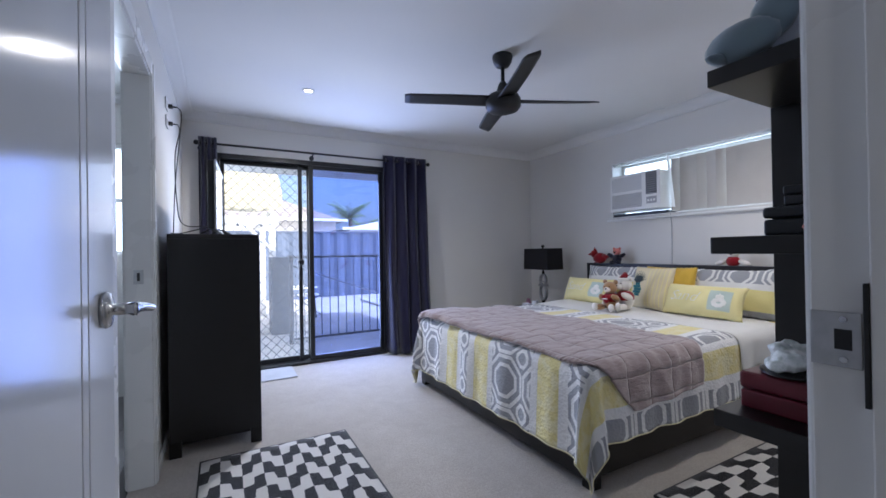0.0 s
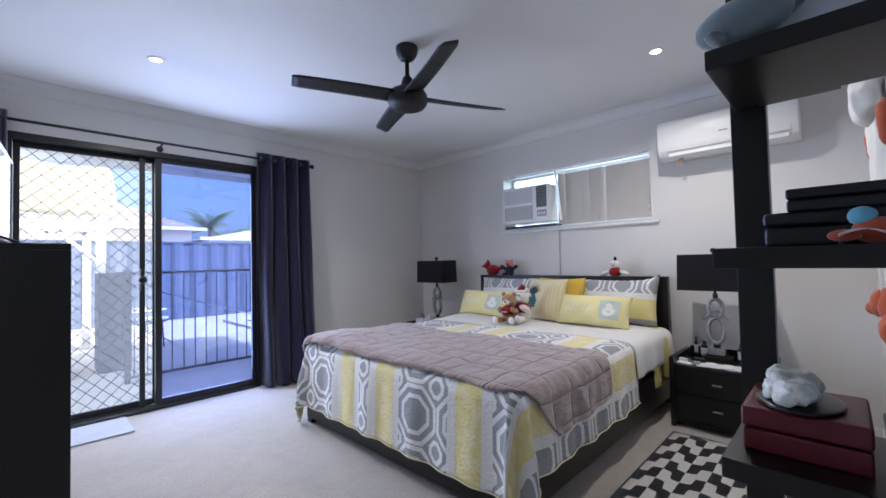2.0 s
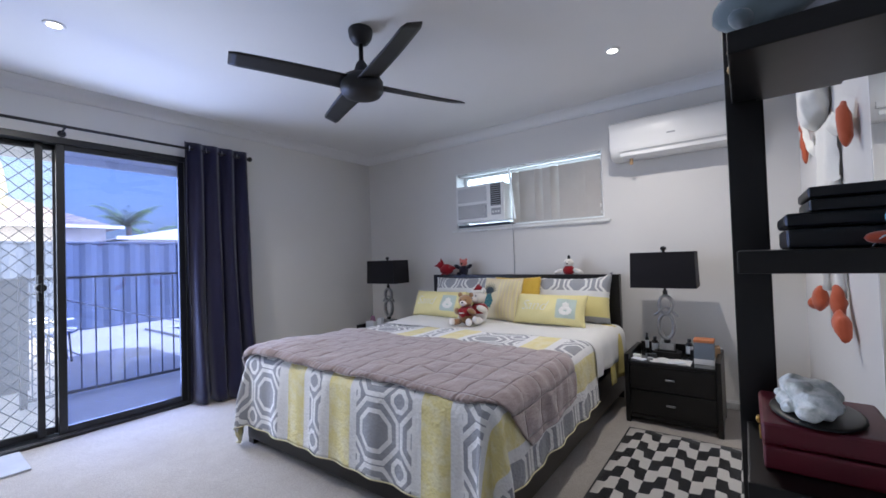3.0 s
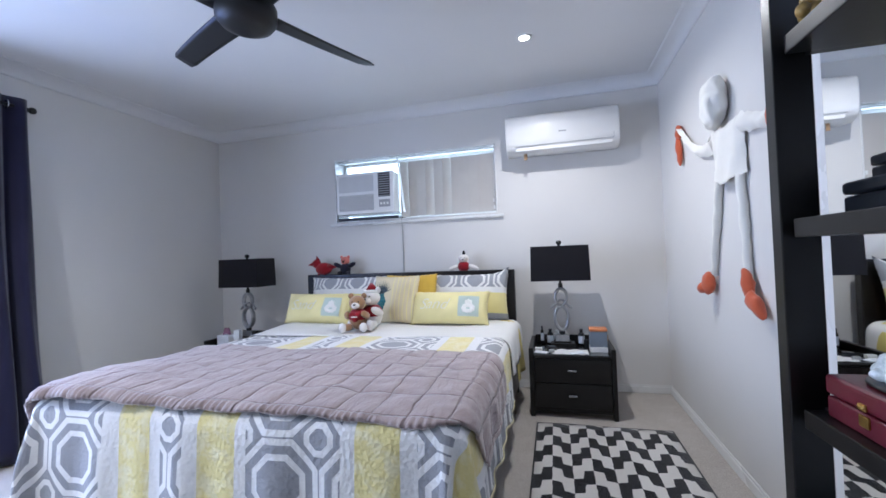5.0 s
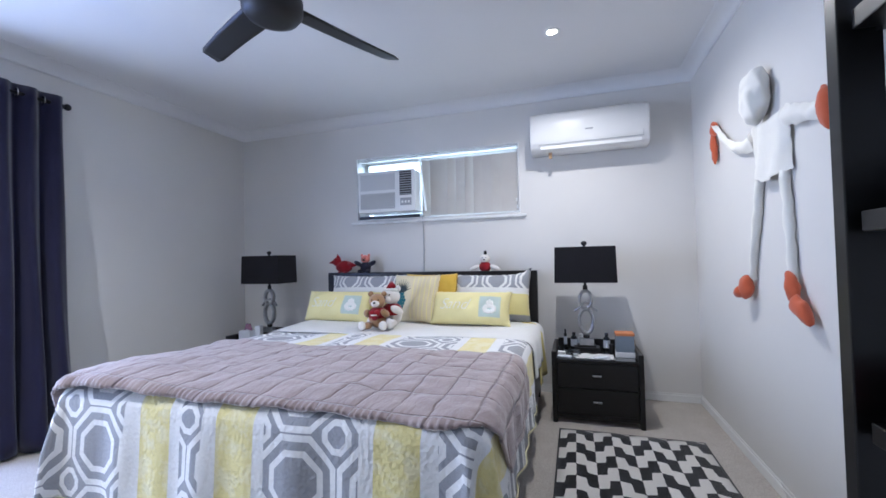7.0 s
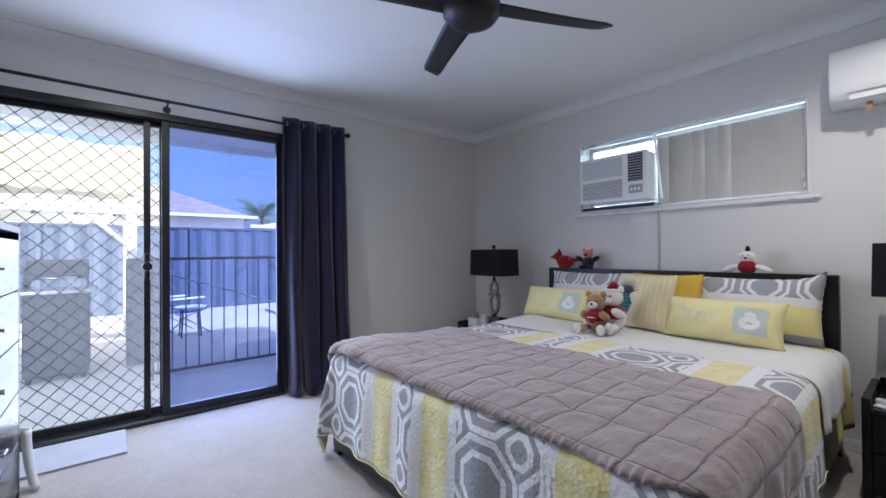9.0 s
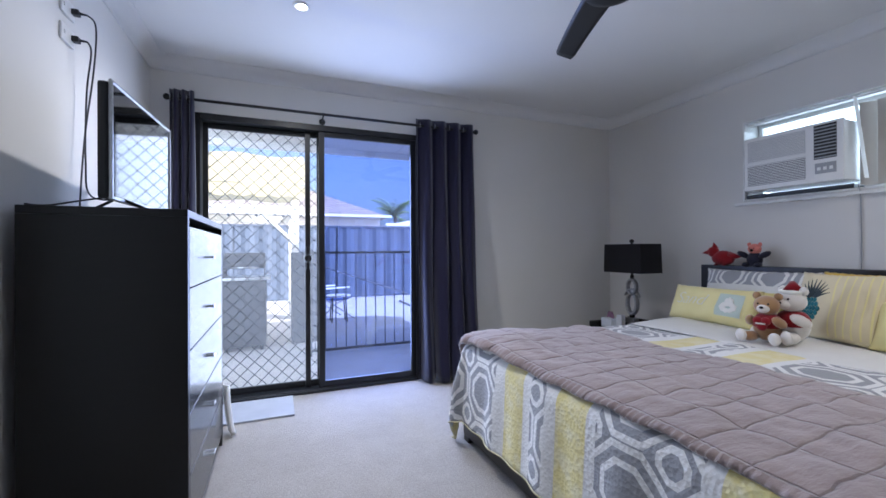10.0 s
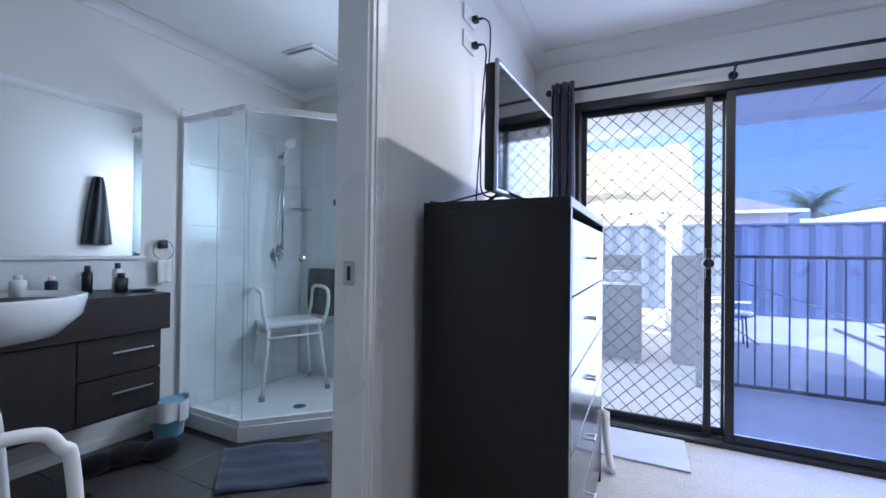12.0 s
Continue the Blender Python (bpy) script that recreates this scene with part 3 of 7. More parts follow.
def fall(x, y, lift=0.0, rad=0.08, wave=0.0, seed=0.0):
    """Where a point of a cloth laid flat at (x, y) comes to rest, on the bed or hanging past its edges."""
    ox = BX0 - x if x < BX0 else 0.0
    oy = BY0 - y if y < BY0 else (BY1 - y if y > BY1 else 0.0)
    r = math.hypot(ox, oy)
    cx, cy = max(x, BX0), min(max(y, BY0), BY1)
    puff = 0.006 * math.sin(3.1 * x + 2.3 * y + seed) + 0.004 * math.sin(9 * x - 7 * y + seed)
    if r < 1e-6:
        return Vector((cx, cy, BZ + lift + puff))
    dx, dy = -ox / r, -oy / r
    if oy < 0:
        dy = abs(oy) / r
    elif oy > 0:
        dy = -abs(oy) / r
    q = math.pi / 2 * rad
    if r < q:
        h, z = rad * math.sin(r / rad), -rad * (1 - math.cos(r / rad))
    else:
        h, z = rad + (0.16 if y > BY1 else 0.06) * (r - q), -rad - (r - q)
    along = (y if abs(ox) > abs(oy) else x) * 1.0
    ang = math.atan2(abs(oy), max(ox, 1e-6)) if ox > 0 else 0.0
    k = min(1.0, max(0.0, (r - 0.03) / 0.3))
    corner = math.sin(2 * ang) if (ox > 0 and abs(oy) > 0) else 0.0
    h += wave * k * (math.sin(along * 17 + seed) * 0.5 + 0.5 * math.sin(along * 31 + 1.3 + seed)) + 0.045 * corner * k * (0.4 + math.sin(ang * 6 + seed))
    zz = BZ + lift + z + puff * (1 - k)
    if zz < 0.02 + 0.3 * lift:
        h += (0.02 - zz) * 0.6
        zz = 0.02 + 0.3 * lift + 0.004 * math.sin(along * 40)
    return Vector((cx + dx * (h + lift), cy + dy * (h + lift), zz))


def cloth(name, x0, x1, y0, y1, mat, lift, step=0.022, wave=0.012, seed=0.0, relief=None, thick=0.006, label="", category="", hem=None):
    nu, nv = max(4, int((x1 - x0) / step)), max(4, int((y1 - y0) / step))

    def f(a, b):
        x, y = x0 + (x1 - x0) * a, y0 + (y1 - y0) * b
        p = fall(x, y, lift + (relief(x, y) if relief else 0.0), wave=wave, seed=seed)
        return p
    bm = sheet(B(), nu, nv, f, uvfn=lambda a, b: (y0 + (y1 - y0) * b, x0 + (x1 - x0) * a))
    return bm


def quilt_mat():
    """Lengthwise bands of yellow, white and grey with woven octagon lattice."""
    s = Nodes("geometric_quilt")
    uv = s.n("SeparateXYZ", 0, {0: s.uv()})
    node = uv.node
    u, v = node.outputs[0], node.outputs[1]
    co = s.uv()

    def band(a, b):
        return s.m("MULTIPLY", s.m("GREATER_THAN", u, a), s.m("LESS_THAN", u, b))

    def any_of(spans):
        t = 0.0
        for a, b in spans:
            t = s.m("ADD", t, band(a, b))
        return s.m("MINIMUM", t, 1.0)

    yellow = any_of([(3.57, 3.75), (2.77, 2.922), (2.386, 2.55), (1.771, 1.926), (1.386, 1.543), (0.91, 1.09)])
    white = any_of([(3.48, 3.84), (2.72, 3.0), (2.341, 2.61), (1.715, 1.976), (1.335, 1.586), (0.8, 1.14)])

    def cell(cu, cv, pu, pv):
        a = s.m("ABSOLUTE", s.m("WRAP", s.m("SUBTRACT", u, cu), pu / 2, -pu / 2))
        b = s.m("ABSOLUTE", s.m("WRAP", s.m("SUBTRACT", v, cv), pv / 2, -pv / 2))
        return a, b

    def rings(d, spans):
        t = 0.0
        for r0, r1 in spans:
            t = s.m("MAXIMUM", t, s.m("MULTIPLY", s.m("GREATER_THAN", d, r0), s.m("LESS_THAN", d, r1)))
        return t

    def octagon(a, b):
        return s.m("MAXIMUM", s.m("MAXIMUM", a, b), s.m("MULTIPLY", s.m("ADD", a, b), 0.72))

    a1, b1 = cell(2.212, 1.44, 0.31, 0.31)
    a2, b2 = cell(2.057, 1.595, 0.31, 0.31)
    l1 = rings(octagon(a1, b1), [(0.080, 0.102), (0.130, 0.152)])
    l2 = rings(s.m("MAXIMUM", s.m("MULTIPLY", s.m("ADD", a2, b2), 0.75), s.m("MAXIMUM", a2, b2)), [(0.034, 0.056)])
    lines = s.m("MAXIMUM", l1, l2)
    # wobble of the woven edge
    fine, blot = s.noise(co, 300, 2), s.noise(co, 14, 4)
    pucker = s.n("TexVoronoi", 0, {"Vector": co, "Scale": 70.0})
    grey = s.mix(fine, C("8f9196"), C("a6a7ab"))
    wht = s.mix(fine, C("e4e4e3"), C("f0efed"))
    yel = s.mix(s.m("ADD", s.m("MULTIPLY", fine, 0.4), s.m("MULTIPLY", s.ramp(blot, 0.45, 0.6), 0.6)), C("e3d68c"), C("ebe4bf"))
    col = s.mix(lines, grey, wht)
    col = s.mix(white, col, wht)
    col = s.mix(yellow, col, yel)
    col = s.mix(s.m("MULTIPLY", s.ramp(pucker, 0.35, 0.0), 0.06), col, C("6f6f70"))
    s.set(color=col, rough=0.88, sheen=0.2, spec=0.15)
    s.bump(s.m("ADD", s.m("MULTIPLY", pucker, 0.8), s.m("MULTIPLY", s.noise(co, 45, 3), 0.8)), 0.5, 0.007)
    return s.mat


M["quilt"] = quilt_mat()
M["hem"] = fabric("pale_binding", "d6cfa6", 600, 0.8, 0.05)
QX0, QX1, QY0, QY1 = BX0 - 0.50, 2.93, BY0 - 0.42, BY1 + 0.42
qt = thing("quilt", "grey, white and yellow patterned quilt hanging over the bed", "quilt", (2.7, 2.56, 0.6))
o = P("cover", cloth("cover", QX0, QX1, QY0, QY1, None, 0.0, 0.02, 0.014, 0.7), M["quilt"], qt)
solid(o, 0.007)
edge = [fall(QX0, QY0 + (QY1 - QY0) * i / 160, 0.004, wave=0.014, seed=0.7) for i in range(161)]
P("binding", tube(B(), edge, 0.0032, 6), M["hem"], qt, "pale yellow bound edge")
for yy in (QY0, QY1):
    P("binding", tube(B(), [fall(QX0 + (QX1 - QX0) * i / 120, yy, 0.004, wave=0.014, seed=0.7) for i in range(121)], 0.0032, 6), M["hem"], qt, "pale yellow bound edge")

# sheet folded back under the pillows
o = single("top_sheet", cloth("sheet", 2.90, 3.66, BY0 - 0.27, BY1 + 0.27, None, 0.008, 0.025, 0.016, 2.1), M["sheet"], "white cotton sheet folded back under the pillows", "sheet")
solid(o, 0.004)
M["under_yellow"] = fabric("yellow_cotton", "dccb72", 700, 0.85, 0.06)
o = single("blanket", cloth("blanket", 3.22, 3.60, BY0 - 0.40, BY0 + 0.06, None, 0.003, 0.03, 0.02, 4.0), M["under_yellow"], "yellow cotton blanket showing under the sheet at the bedside", "blanket")
solid(o, 0.003)


def throw_mat():
    s = Nodes("mauve_throw")
    co = s.uv()
    node = s.n("SeparateXYZ", 0, {0: co}).node
    wob = s.m("MULTIPLY", s.m("SUBTRACT", s.noise(co, 6, 3), 0.5), 0.035)

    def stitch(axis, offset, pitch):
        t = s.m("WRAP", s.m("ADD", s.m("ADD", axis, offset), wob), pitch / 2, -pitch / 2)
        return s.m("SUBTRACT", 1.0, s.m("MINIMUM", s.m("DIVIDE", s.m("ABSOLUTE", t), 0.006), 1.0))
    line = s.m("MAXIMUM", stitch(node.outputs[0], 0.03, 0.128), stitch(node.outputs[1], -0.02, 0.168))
    big, fine = s.noise(co, 4, 4), s.noise(co, 500, 2)
    stretch = s.n("Mapping", 0, {"Vector": co, "Scale": (30, 11, 1), "Rotation": (0, 0, 0.5)})
    wr = s.noise(stretch, 1.0, 5, 0.6)
    col = s.mix(s.ramp(big, 0.3, 0.7), C("9b8b88"), C("ae9e9a"))
    col = s.mix(s.m("MULTIPLY", fine, 0.3), col, C("86777a"))
    # shade of the stitched grooves, put into the colour
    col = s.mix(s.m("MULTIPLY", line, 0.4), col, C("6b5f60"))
    s.set(color=col, rough=0.6, sheen=0.5, spec=0.3)
    s.bump(s.m("SUBTRACT", s.m("MULTIPLY", wr, 1.1), s.m("MULTIPLY", line, 0.45)), 0.85, 0.012)
    return s.mat


def quilting(x, y):
    """Puffed squares between stitched lines."""
    a = abs(((x - 0.02) / 0.168) % 1.0 - 0.5) * 2
    b = abs(((y + 0.03) / 0.128) % 1.0 - 0.5) * 2
    ruffle = 0.0055 * math.sin(235 * y + 2 * math.sin(9 * y)) * (0.65 + 0.35 * math.sin(23 * y)) * min(1.0, max(0.0, 1 - (x - 1.66) / 0.05))
    return ruffle + 0.005 * (1 - a ** 6) * (1 - b ** 6) + 0.004 + 0.006 * noise.noise(Vector((x * 7, y * 5, 0.3))) + 0.005 * noise.noise(Vector((x * 19, y * 13, 2.3))) + 0.003 * math.sin(31 * x + 3 * y) * math.sin(27 * y)


M["throw"] = throw_mat()


def throw_cloth():
    """Throw laid a little askew, so that one corner hangs lower beside the bed."""
    def flat(a, b):
        x0 = 1.648 + 0.25 * max(0.0, 1 - b / 0.17) ** 1.5 + 0.012 * math.sin(5 * b) + 0.004 * math.sin(60 * b)
        y0, y1 = BY0 - 0.31 + 0.03 * a, BY1 + 0.17
        return x0 + (2.49 - x0) * a, y0 + (y1 - y0) * b

    def rest(a, b):
        x, y = flat(a, b)
        hump = 0.034 * math.exp(-((y - 3.14) / 0.24) ** 2) * (0.35 + 0.65 * math.sin(math.pi * min(1.0, a * 1.2 + 0.15)))
        return fall(x, y, 0.010 + hump + quilting(x, y), wave=0.012, seed=1.9)
    return sheet(B(), 64, 420, rest, uvfn=lambda a, b: flat(a, b)[::-1])


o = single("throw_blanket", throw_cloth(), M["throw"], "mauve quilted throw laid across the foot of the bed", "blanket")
solid(o, 0.010)


# pillows
def bulge_of(y, z, w, h, d, ph):
    """How far a cushion's face stands out at (y, z)."""
    u, v = min(1, max(-1, 2 * y / w)), min(1, max(-1, 2 * z / h - 1))
    e = max(0.0, (1 - abs(u) ** 2.7) * (1 - abs(v) ** 2.7)) ** 0.55
    return d / 2 * e * (1 + 0.10 * math.sin(3 * u + ph[0]) * math.sin(2.5 * v + ph[1])) + 0.004 * math.sin(11 * u + 5 * v + ph[2]) * e


SHAPES = {}


def pillow(w, h, d, mat, seed, name="pillow", label="", at=None, corner=0.0, category="pillow", group=""):
    """A stuffed cushion w wide (y), h high (z), d thick (x), standing on its lower edge."""
    rnd = random.Random(seed)
    ph = [rnd.uniform(0, 6.3) for _ in range(4)]
    bm = B()
    for side in (1, -1):
        def f(a, b):
            u, v = a * 2 - 1, b * 2 - 1
            e = max(0.0, (1 - abs(u) ** 2.7) * (1 - abs(v) ** 2.7)) ** 0.55
            pinch = 1 - 0.06 * (1 - u * u) * abs(v) ** 3
            pv = 1 - 0.055 * (1 - v * v) * abs(u) ** 3
            out = bulge_of(u * w / 2, (v + 1) * h / 2, w, h, d, ph)
            seam = 0.0018 * math.sin(37 * u + 29 * v) * (1 - e)
            crease = -0.012 * math.exp(-((abs(u) - 0.72 + 0.1 * v) ** 2) * 160) * e * (0.5 + 0.5 * math.sin(6 * v + ph[3]))
            return Vector((-(out + crease) if side == 1 else out * 0.8, u * w / 2 * pv + seam, h / 2 + v * h / 2 * pinch + seam + corner * max(0, -u) ** 6 * max(0, v) ** 6))
        sheet(bm, 34, 26, f, uvfn=lambda a, b: (a * w, b * h))
    bmesh.ops.remove_doubles(bm, verts=bm.verts, dist=1e-4)
    ob = single(name, bm, mat, label, category, group, at=at)
    SHAPES[ob.name] = (w, h, d, ph)
    return ob


def lay_on(ob, mesh, off=0.002):
    """Presses a flat part against the face of cushion ob."""
    w, h, d, ph = SHAPES[ob.name]
    for v in mesh.vertices:
        v.co.x = -bulge_of(v.co.y, v.co.z, w, h, d, ph) - off + v.co.x


def stripe_pillow_mat():
    s = Nodes("geometric_pillowcase")
    node = s.n("SeparateXYZ", 0, {0: s.uv()}).node
    u, v = node.outputs[0], node.outputs[1]
    co = s.uv()
    fine = s.noise(co, 400, 2)
    a = s.m("ABSOLUTE", s.m("WRAP", u, 0.13, -0.13))
    b = s.m("ABSOLUTE", s.m("SUBTRACT", v, 0.32))
    d = s.m("MAXIMUM", a, s.m("MULTIPLY", s.m("ADD", a, b), 0.74))
    line = s.m("MAXIMUM", s.m("MULTIPLY", s.m("GREATER_THAN", d, 0.062), s.m("LESS_THAN", d, 0.082)), s.m("MULTIPLY", s.m("GREATER_THAN", d, 0.1), s.m("LESS_THAN", d, 0.115)))
    grey, wht, yel = s.mix(fine, C("8c8e94"), C("a2a4a8")), s.mix(fine, C("d8d8d6"), C("e6e5e2")), s.mix(fine, C("ddd07f"), C("e6dda6"))
    col = s.mix(line, grey, wht)
    col = s.mix(s.m("LESS_THAN", v, 0.255), col, wht)
    col = s.mix(s.m("LESS_THAN", v, 0.21), col, yel)
    col = s.mix(s.m("LESS_THAN", v, 0.05), col, grey)
    s.set(color=col, rough=0.85, sheen=0.2, spec=0.15)
    s.bump(s.noise(co, 60, 3), 0.4, 0.004)
    return s.mat


M["pcase"] = stripe_pillow_mat()
M["lemon"] = fabric("lemon_cotton", "ece1a3", 600, 0.85, 0.06)
M["mustard"] = fabric("mustard_cotton", "d9b64a", 600, 0.85, 0.08)
M["cream"] = fabric("cream_woven", "e2d6b4", 300, 0.85, 0.08)
M["aqua"] = fabric("pale_aqua_applique", "c3d0c6", 500, 0.85, 0.06)
M["offwhite"] = fabric("off_white_applique", "eceae2", 500, 0.85, 0.05)
M["teal"] = fabric("teal_applique", "3f7f86", 400, 0.85, 0.15)
M["slate"] = fabric("slate_print", "4a565c", 400, 0.85, 0.15)
for y, w, sd in ((3.03, 0.74, 1), (1.99, 0.70, 2)):
    pillow(w, 0.375, 0.17, M["pcase"], sd, label="grey, white and yellow patterned pillow against the headboard", at=pose(3.61, y, 0.598, 0, 14, 0), corner=0.05 if y < 2.5 else 0.0, group="patterned pillows")

def words(text, size, mat, name, parent, y, z, slant=0.45):
    """Appliqued lettering on a cushion."""
    cu = bpy.data.curves.new(name, "FONT")
    cu.body, cu.size, cu.extrude, cu.align_x, cu.align_y, cu.shear, cu.offset = text, size, 0.001, "CENTER", "CENTER", slant, -0.0022
    tmp = bpy.data.objects.new(name, cu)
    me = bpy.data.meshes.new_from_object(tmp)
    bpy.data.objects.remove(tmp)
    bm = B()
    bm.from_mesh(me)
    bmesh.ops.subdivide_edges(bm, edges=[e for e in bm.edges if e.calc_length() > 0.012], cuts=2)
    for v in bm.verts:
        v.co = Vector((-v.co.z, y - v.co.x, z + v.co.y))
    bm.to_mesh(me)
    bm.free()
    me.materials.append(mat)
    lay_on(parent, me, 0.003)
    ob = new(name, me)
    ob.parent = parent
    return ob


def decal(name, bm, mat, parent, label="", off=0.0015):
    ob = part(name, bm, mat, parent, label)
    lay_on(parent, ob.data, off)
    return ob


def word_cushion(y, seed, lab):
    c = pillow(0.61, 0.255, 0.165, M["lemon"], seed, "cushion", lab, pose(3.36, y, 0.605, 0, 22, -2), category="cushion", group="lemon word cushions")
    words("Sand", 0.115, M["offwhite"], "lettering", c, 0.11, 0.135)
    decal("patch", sheet(B(), 12, 12, lambda a, b: (0.0, -0.235 + 0.15 * a, 0.05 + 0.15 * b)), M["aqua"], c, "pale aqua square patch")
    sh = B()
    for k in range(9):
        a = 2 * math.pi * k / 9
        ball(sh, (0, -0.16 + 0.034 * math.cos(a), 0.108 + 0.022 * math.sin(a)), (0.004, 0.02, 0.018), seg=8)
    for k in range(3):
        ball(sh, (0, -0.175 + 0.016 * k, 0.15 + 0.008 * (k == 1)), (0.004, 0.012, 0.022), seg=8)
    applique = decal("shell_applique", sh, M["offwhite"], c, "off-white shell shape", 0.003)
    fuse(applique, 0.003)
    return c


word_cushion(3.17, 11, "lemon yellow oblong cushion lettered Sand on the bed")
word_cushion(2.06, 12, "lemon yellow oblong cushion lettered Sand on the bed")
pillow(0.42, 0.385, 0.15, M["mustard"], 14, "cushion", "mustard yellow square cushion behind the pineapple one", pose(3.50, 2.40, 0.60, 0, 14, 8), category="cushion")
pc = pillow(0.40, 0.385, 0.14, M["cream"], 15, "cushion", "cream square cushion with a pineapple print", pose(3.40, 2.52, 0.603, 0, 18, -6), category="cushion")
pb = B()
for j in range(5):
    for k in range(-2, 3):
        if abs(k) + abs(j - 2) < 4:
            ball(pb, (0, 0.09 + k * 0.019 + (j % 2) * 0.009, 0.115 + j * 0.024), (0.003, 0.0105, 0.014), seg=6)
decal("pineapple_print", pb, M["teal"], pc, "teal pineapple body print")
pl = B()
for k in range(-5, 6):
    a = radians(k * 15)
    tube(pl, [(0, 0.09 + 0.012 * math.sin(a), 0.225), (0, 0.09 + 0.05 * math.sin(a), 0.23 + 0.05 * math.cos(a)), (0, 0.09 + 0.085 * math.sin(a), 0.232 + 0.10 * math.cos(a))], lambda q: 0.008 * (1 - q) + 0.001, 5)
decal("leaf_print", pl, M["slate"], pc, "dark slate pineapple leaves")
st = B()
for k in range(6):
    sheet(st, 1, 20, lambda a, b: (0.0, -0.175 + k * 0.033 + 0.007 * a, 0.025 + 0.335 * b))
decal("woven_stripe", st, M["lemon"], pc)


# soft toys, one mesh each
M["tan_plush"] = fabric("tan_plush", "b08a63", 250, 0.95, 0.15, sheen=0.6)
M["white_plush"] = fabric("white_plush", "e5e0da", 250, 0.95, 0.06, sheen=0.6)
M["red_felt"] = fabric("red_felt", "8f1420", 300, 0.9, 0.15, sheen=0.3)
M["pink_felt"] = fabric("pink_felt", "d98478", 300, 0.9, 0.1, sheen=0.3)
M["navy_felt"] = fabric("navy_print", "2b2a3c", 200, 0.9, 0.3, sheen=0.2)
M["black_plush"] = fabric("black_plush", "0e0e10", 300, 0.9, 0.1)
M["blue_grey_plush"] = fabric("blue_grey_plush", "76858c", 250, 0.95, 0.15, sheen=0.6)


def bear(at, turn, size, fur, shirt, name, label, hat=None, heart=False):
    """A sitting teddy facing -x, about 0.3 m high at size 1."""
    bm = B()
    ball(bm, (0, 0, 0.085), (0.07, 0.075, 0.09), 0)
    ball(bm, (-0.002, 0, 0.105), (0.074, 0.079, 0.065), 1)
    ball(bm, (-0.01, 0, 0.215), (0.062, 0.068, 0.06), 0)
    ball(bm, (-0.062, 0, 0.198), (0.03, 0.034, 0.026), 2)
    ball(bm, (-0.09, 0, 0.207), (0.008, 0.012, 0.008), 3, 8)
    for s in (1, -1):
        ball(bm, (0.0, s * 0.055, 0.27), (0.014, 0.024, 0.024), 0, 10)
        ball(bm, (-0.064, s * 0.026, 0.228), 0.006, 3, 8)
        ball(bm, (-0.045, s * 0.075, 0.12), (0.055, 0.026, 0.028), 0, 10, Euler((0, 0.5, s * 0.4)).to_matrix().to_4x4())
        ball(bm, (-0.085, s * 0.06, 0.028), (0.065, 0.032, 0.03), 0, 10, Euler((0, 0, -s * 0.35)).to_matrix().to_4x4())
        ball(bm, (-0.145, s * 0.085, 0.036), (0.018, 0.032, 0.038), 2, 10)
    if heart:
        for s in (1, -1):
            ball(bm, (-0.085, s * 0.02, 0.125), (0.02, 0.028, 0.026), 1, 10)
        ball(bm, (-0.085, 0, 0.1), (0.018, 0.03, 0.034), 1, 10)
        box(bm, -0.106, -0.103, -0.025, 0.025, 0.108, 0.116, mat=4)
    if hat:
        cyl(bm, (0, 0, 0.262), (0.02, 0.02, 0.315), 0.05, 0.012, 14, 1)
        tube(bm, [(0.052 * math.cos(a), 0.052 * math.sin(a), 0.262) for a in [2 * math.pi * i / 16 for i in range(16)]], 0.012, 6, 4, closed=True)
    for f in bm.faces:
        f.smooth = True
    return single(name, bm, [fur, shirt, M["white_plush"] if fur != M["white_plush"] else M["white_plush"], M["black_plush"], M["offwhite"]], label, "soft toy", at=pose(*at, 0, 0, turn) @ Matrix.Scale(size, 4))


bear((3.12, 2.665, 0.612), 10, 0.88, M["tan_plush"], M["red_felt"], "teddy_bear", "tan plush teddy holding a red heart on the bed", heart=True)
bear((3.225, 2.60, 0.612), -12, 1.0, M["white_plush"], M["red_felt"], "teddy_bear", "white plush teddy in a red festive hat on the bed", hat=True)
bm = B()
ball(bm, (0, -0.01, 0.058), (0.045, 0.085, 0.058), 0)
ball(bm, (-0.005, 0.06, 0.105), (0.034, 0.042, 0.042), 0)
cyl(bm, (-0.005, 0.085, 0.105), (-0.005, 0.15, 0.095), 0.024, 0.002, 10, 0)
cyl(bm, (0, 0.05, 0.13), (0, 0.062, 0.178), 0.024, 0.002, 10, 0)
cyl(bm, (0, -0.06, 0.075), (0, -0.14, 0.07), 0.034, 0.004, 10, 0)
for yy in (0.03, -0.03):
    ball(bm, (-0.02, yy, 0.008), (0.02, 0.014, 0.008), 0, 8)
single("toy_bird", bm, [M["red_felt"]], "red felt toy bird on the headboard", "soft toy", at=pose(3.785, 3.35, 0.98))
bm = B()
ball(bm, (0, 0, 0.05), (0.04, 0.05, 0.055), 1)
ball(bm, (0, 0, 0.125), (0.036, 0.042, 0.038), 0)
for s in (1, -1):
    ball(bm, (0, s * 0.035, 0.157), (0.01, 0.014, 0.016), 0, 8)
    ball(bm, (-0.01, s * 0.07, 0.085), (0.025, 0.045, 0.02), 1, 10, Euler((s * 0.5, 0, 0)).to_matrix().to_4x4())
    ball(bm, (-0.03, s * 0.04, 0.015), (0.035, 0.02, 0.018), 1, 8)
    ball(bm, (-0.034, s * 0.014, 0.13), 0.004, 2, 6)
ball(bm, (-0.036, 0, 0.117), (0.008, 0.012, 0.01), 2, 8)
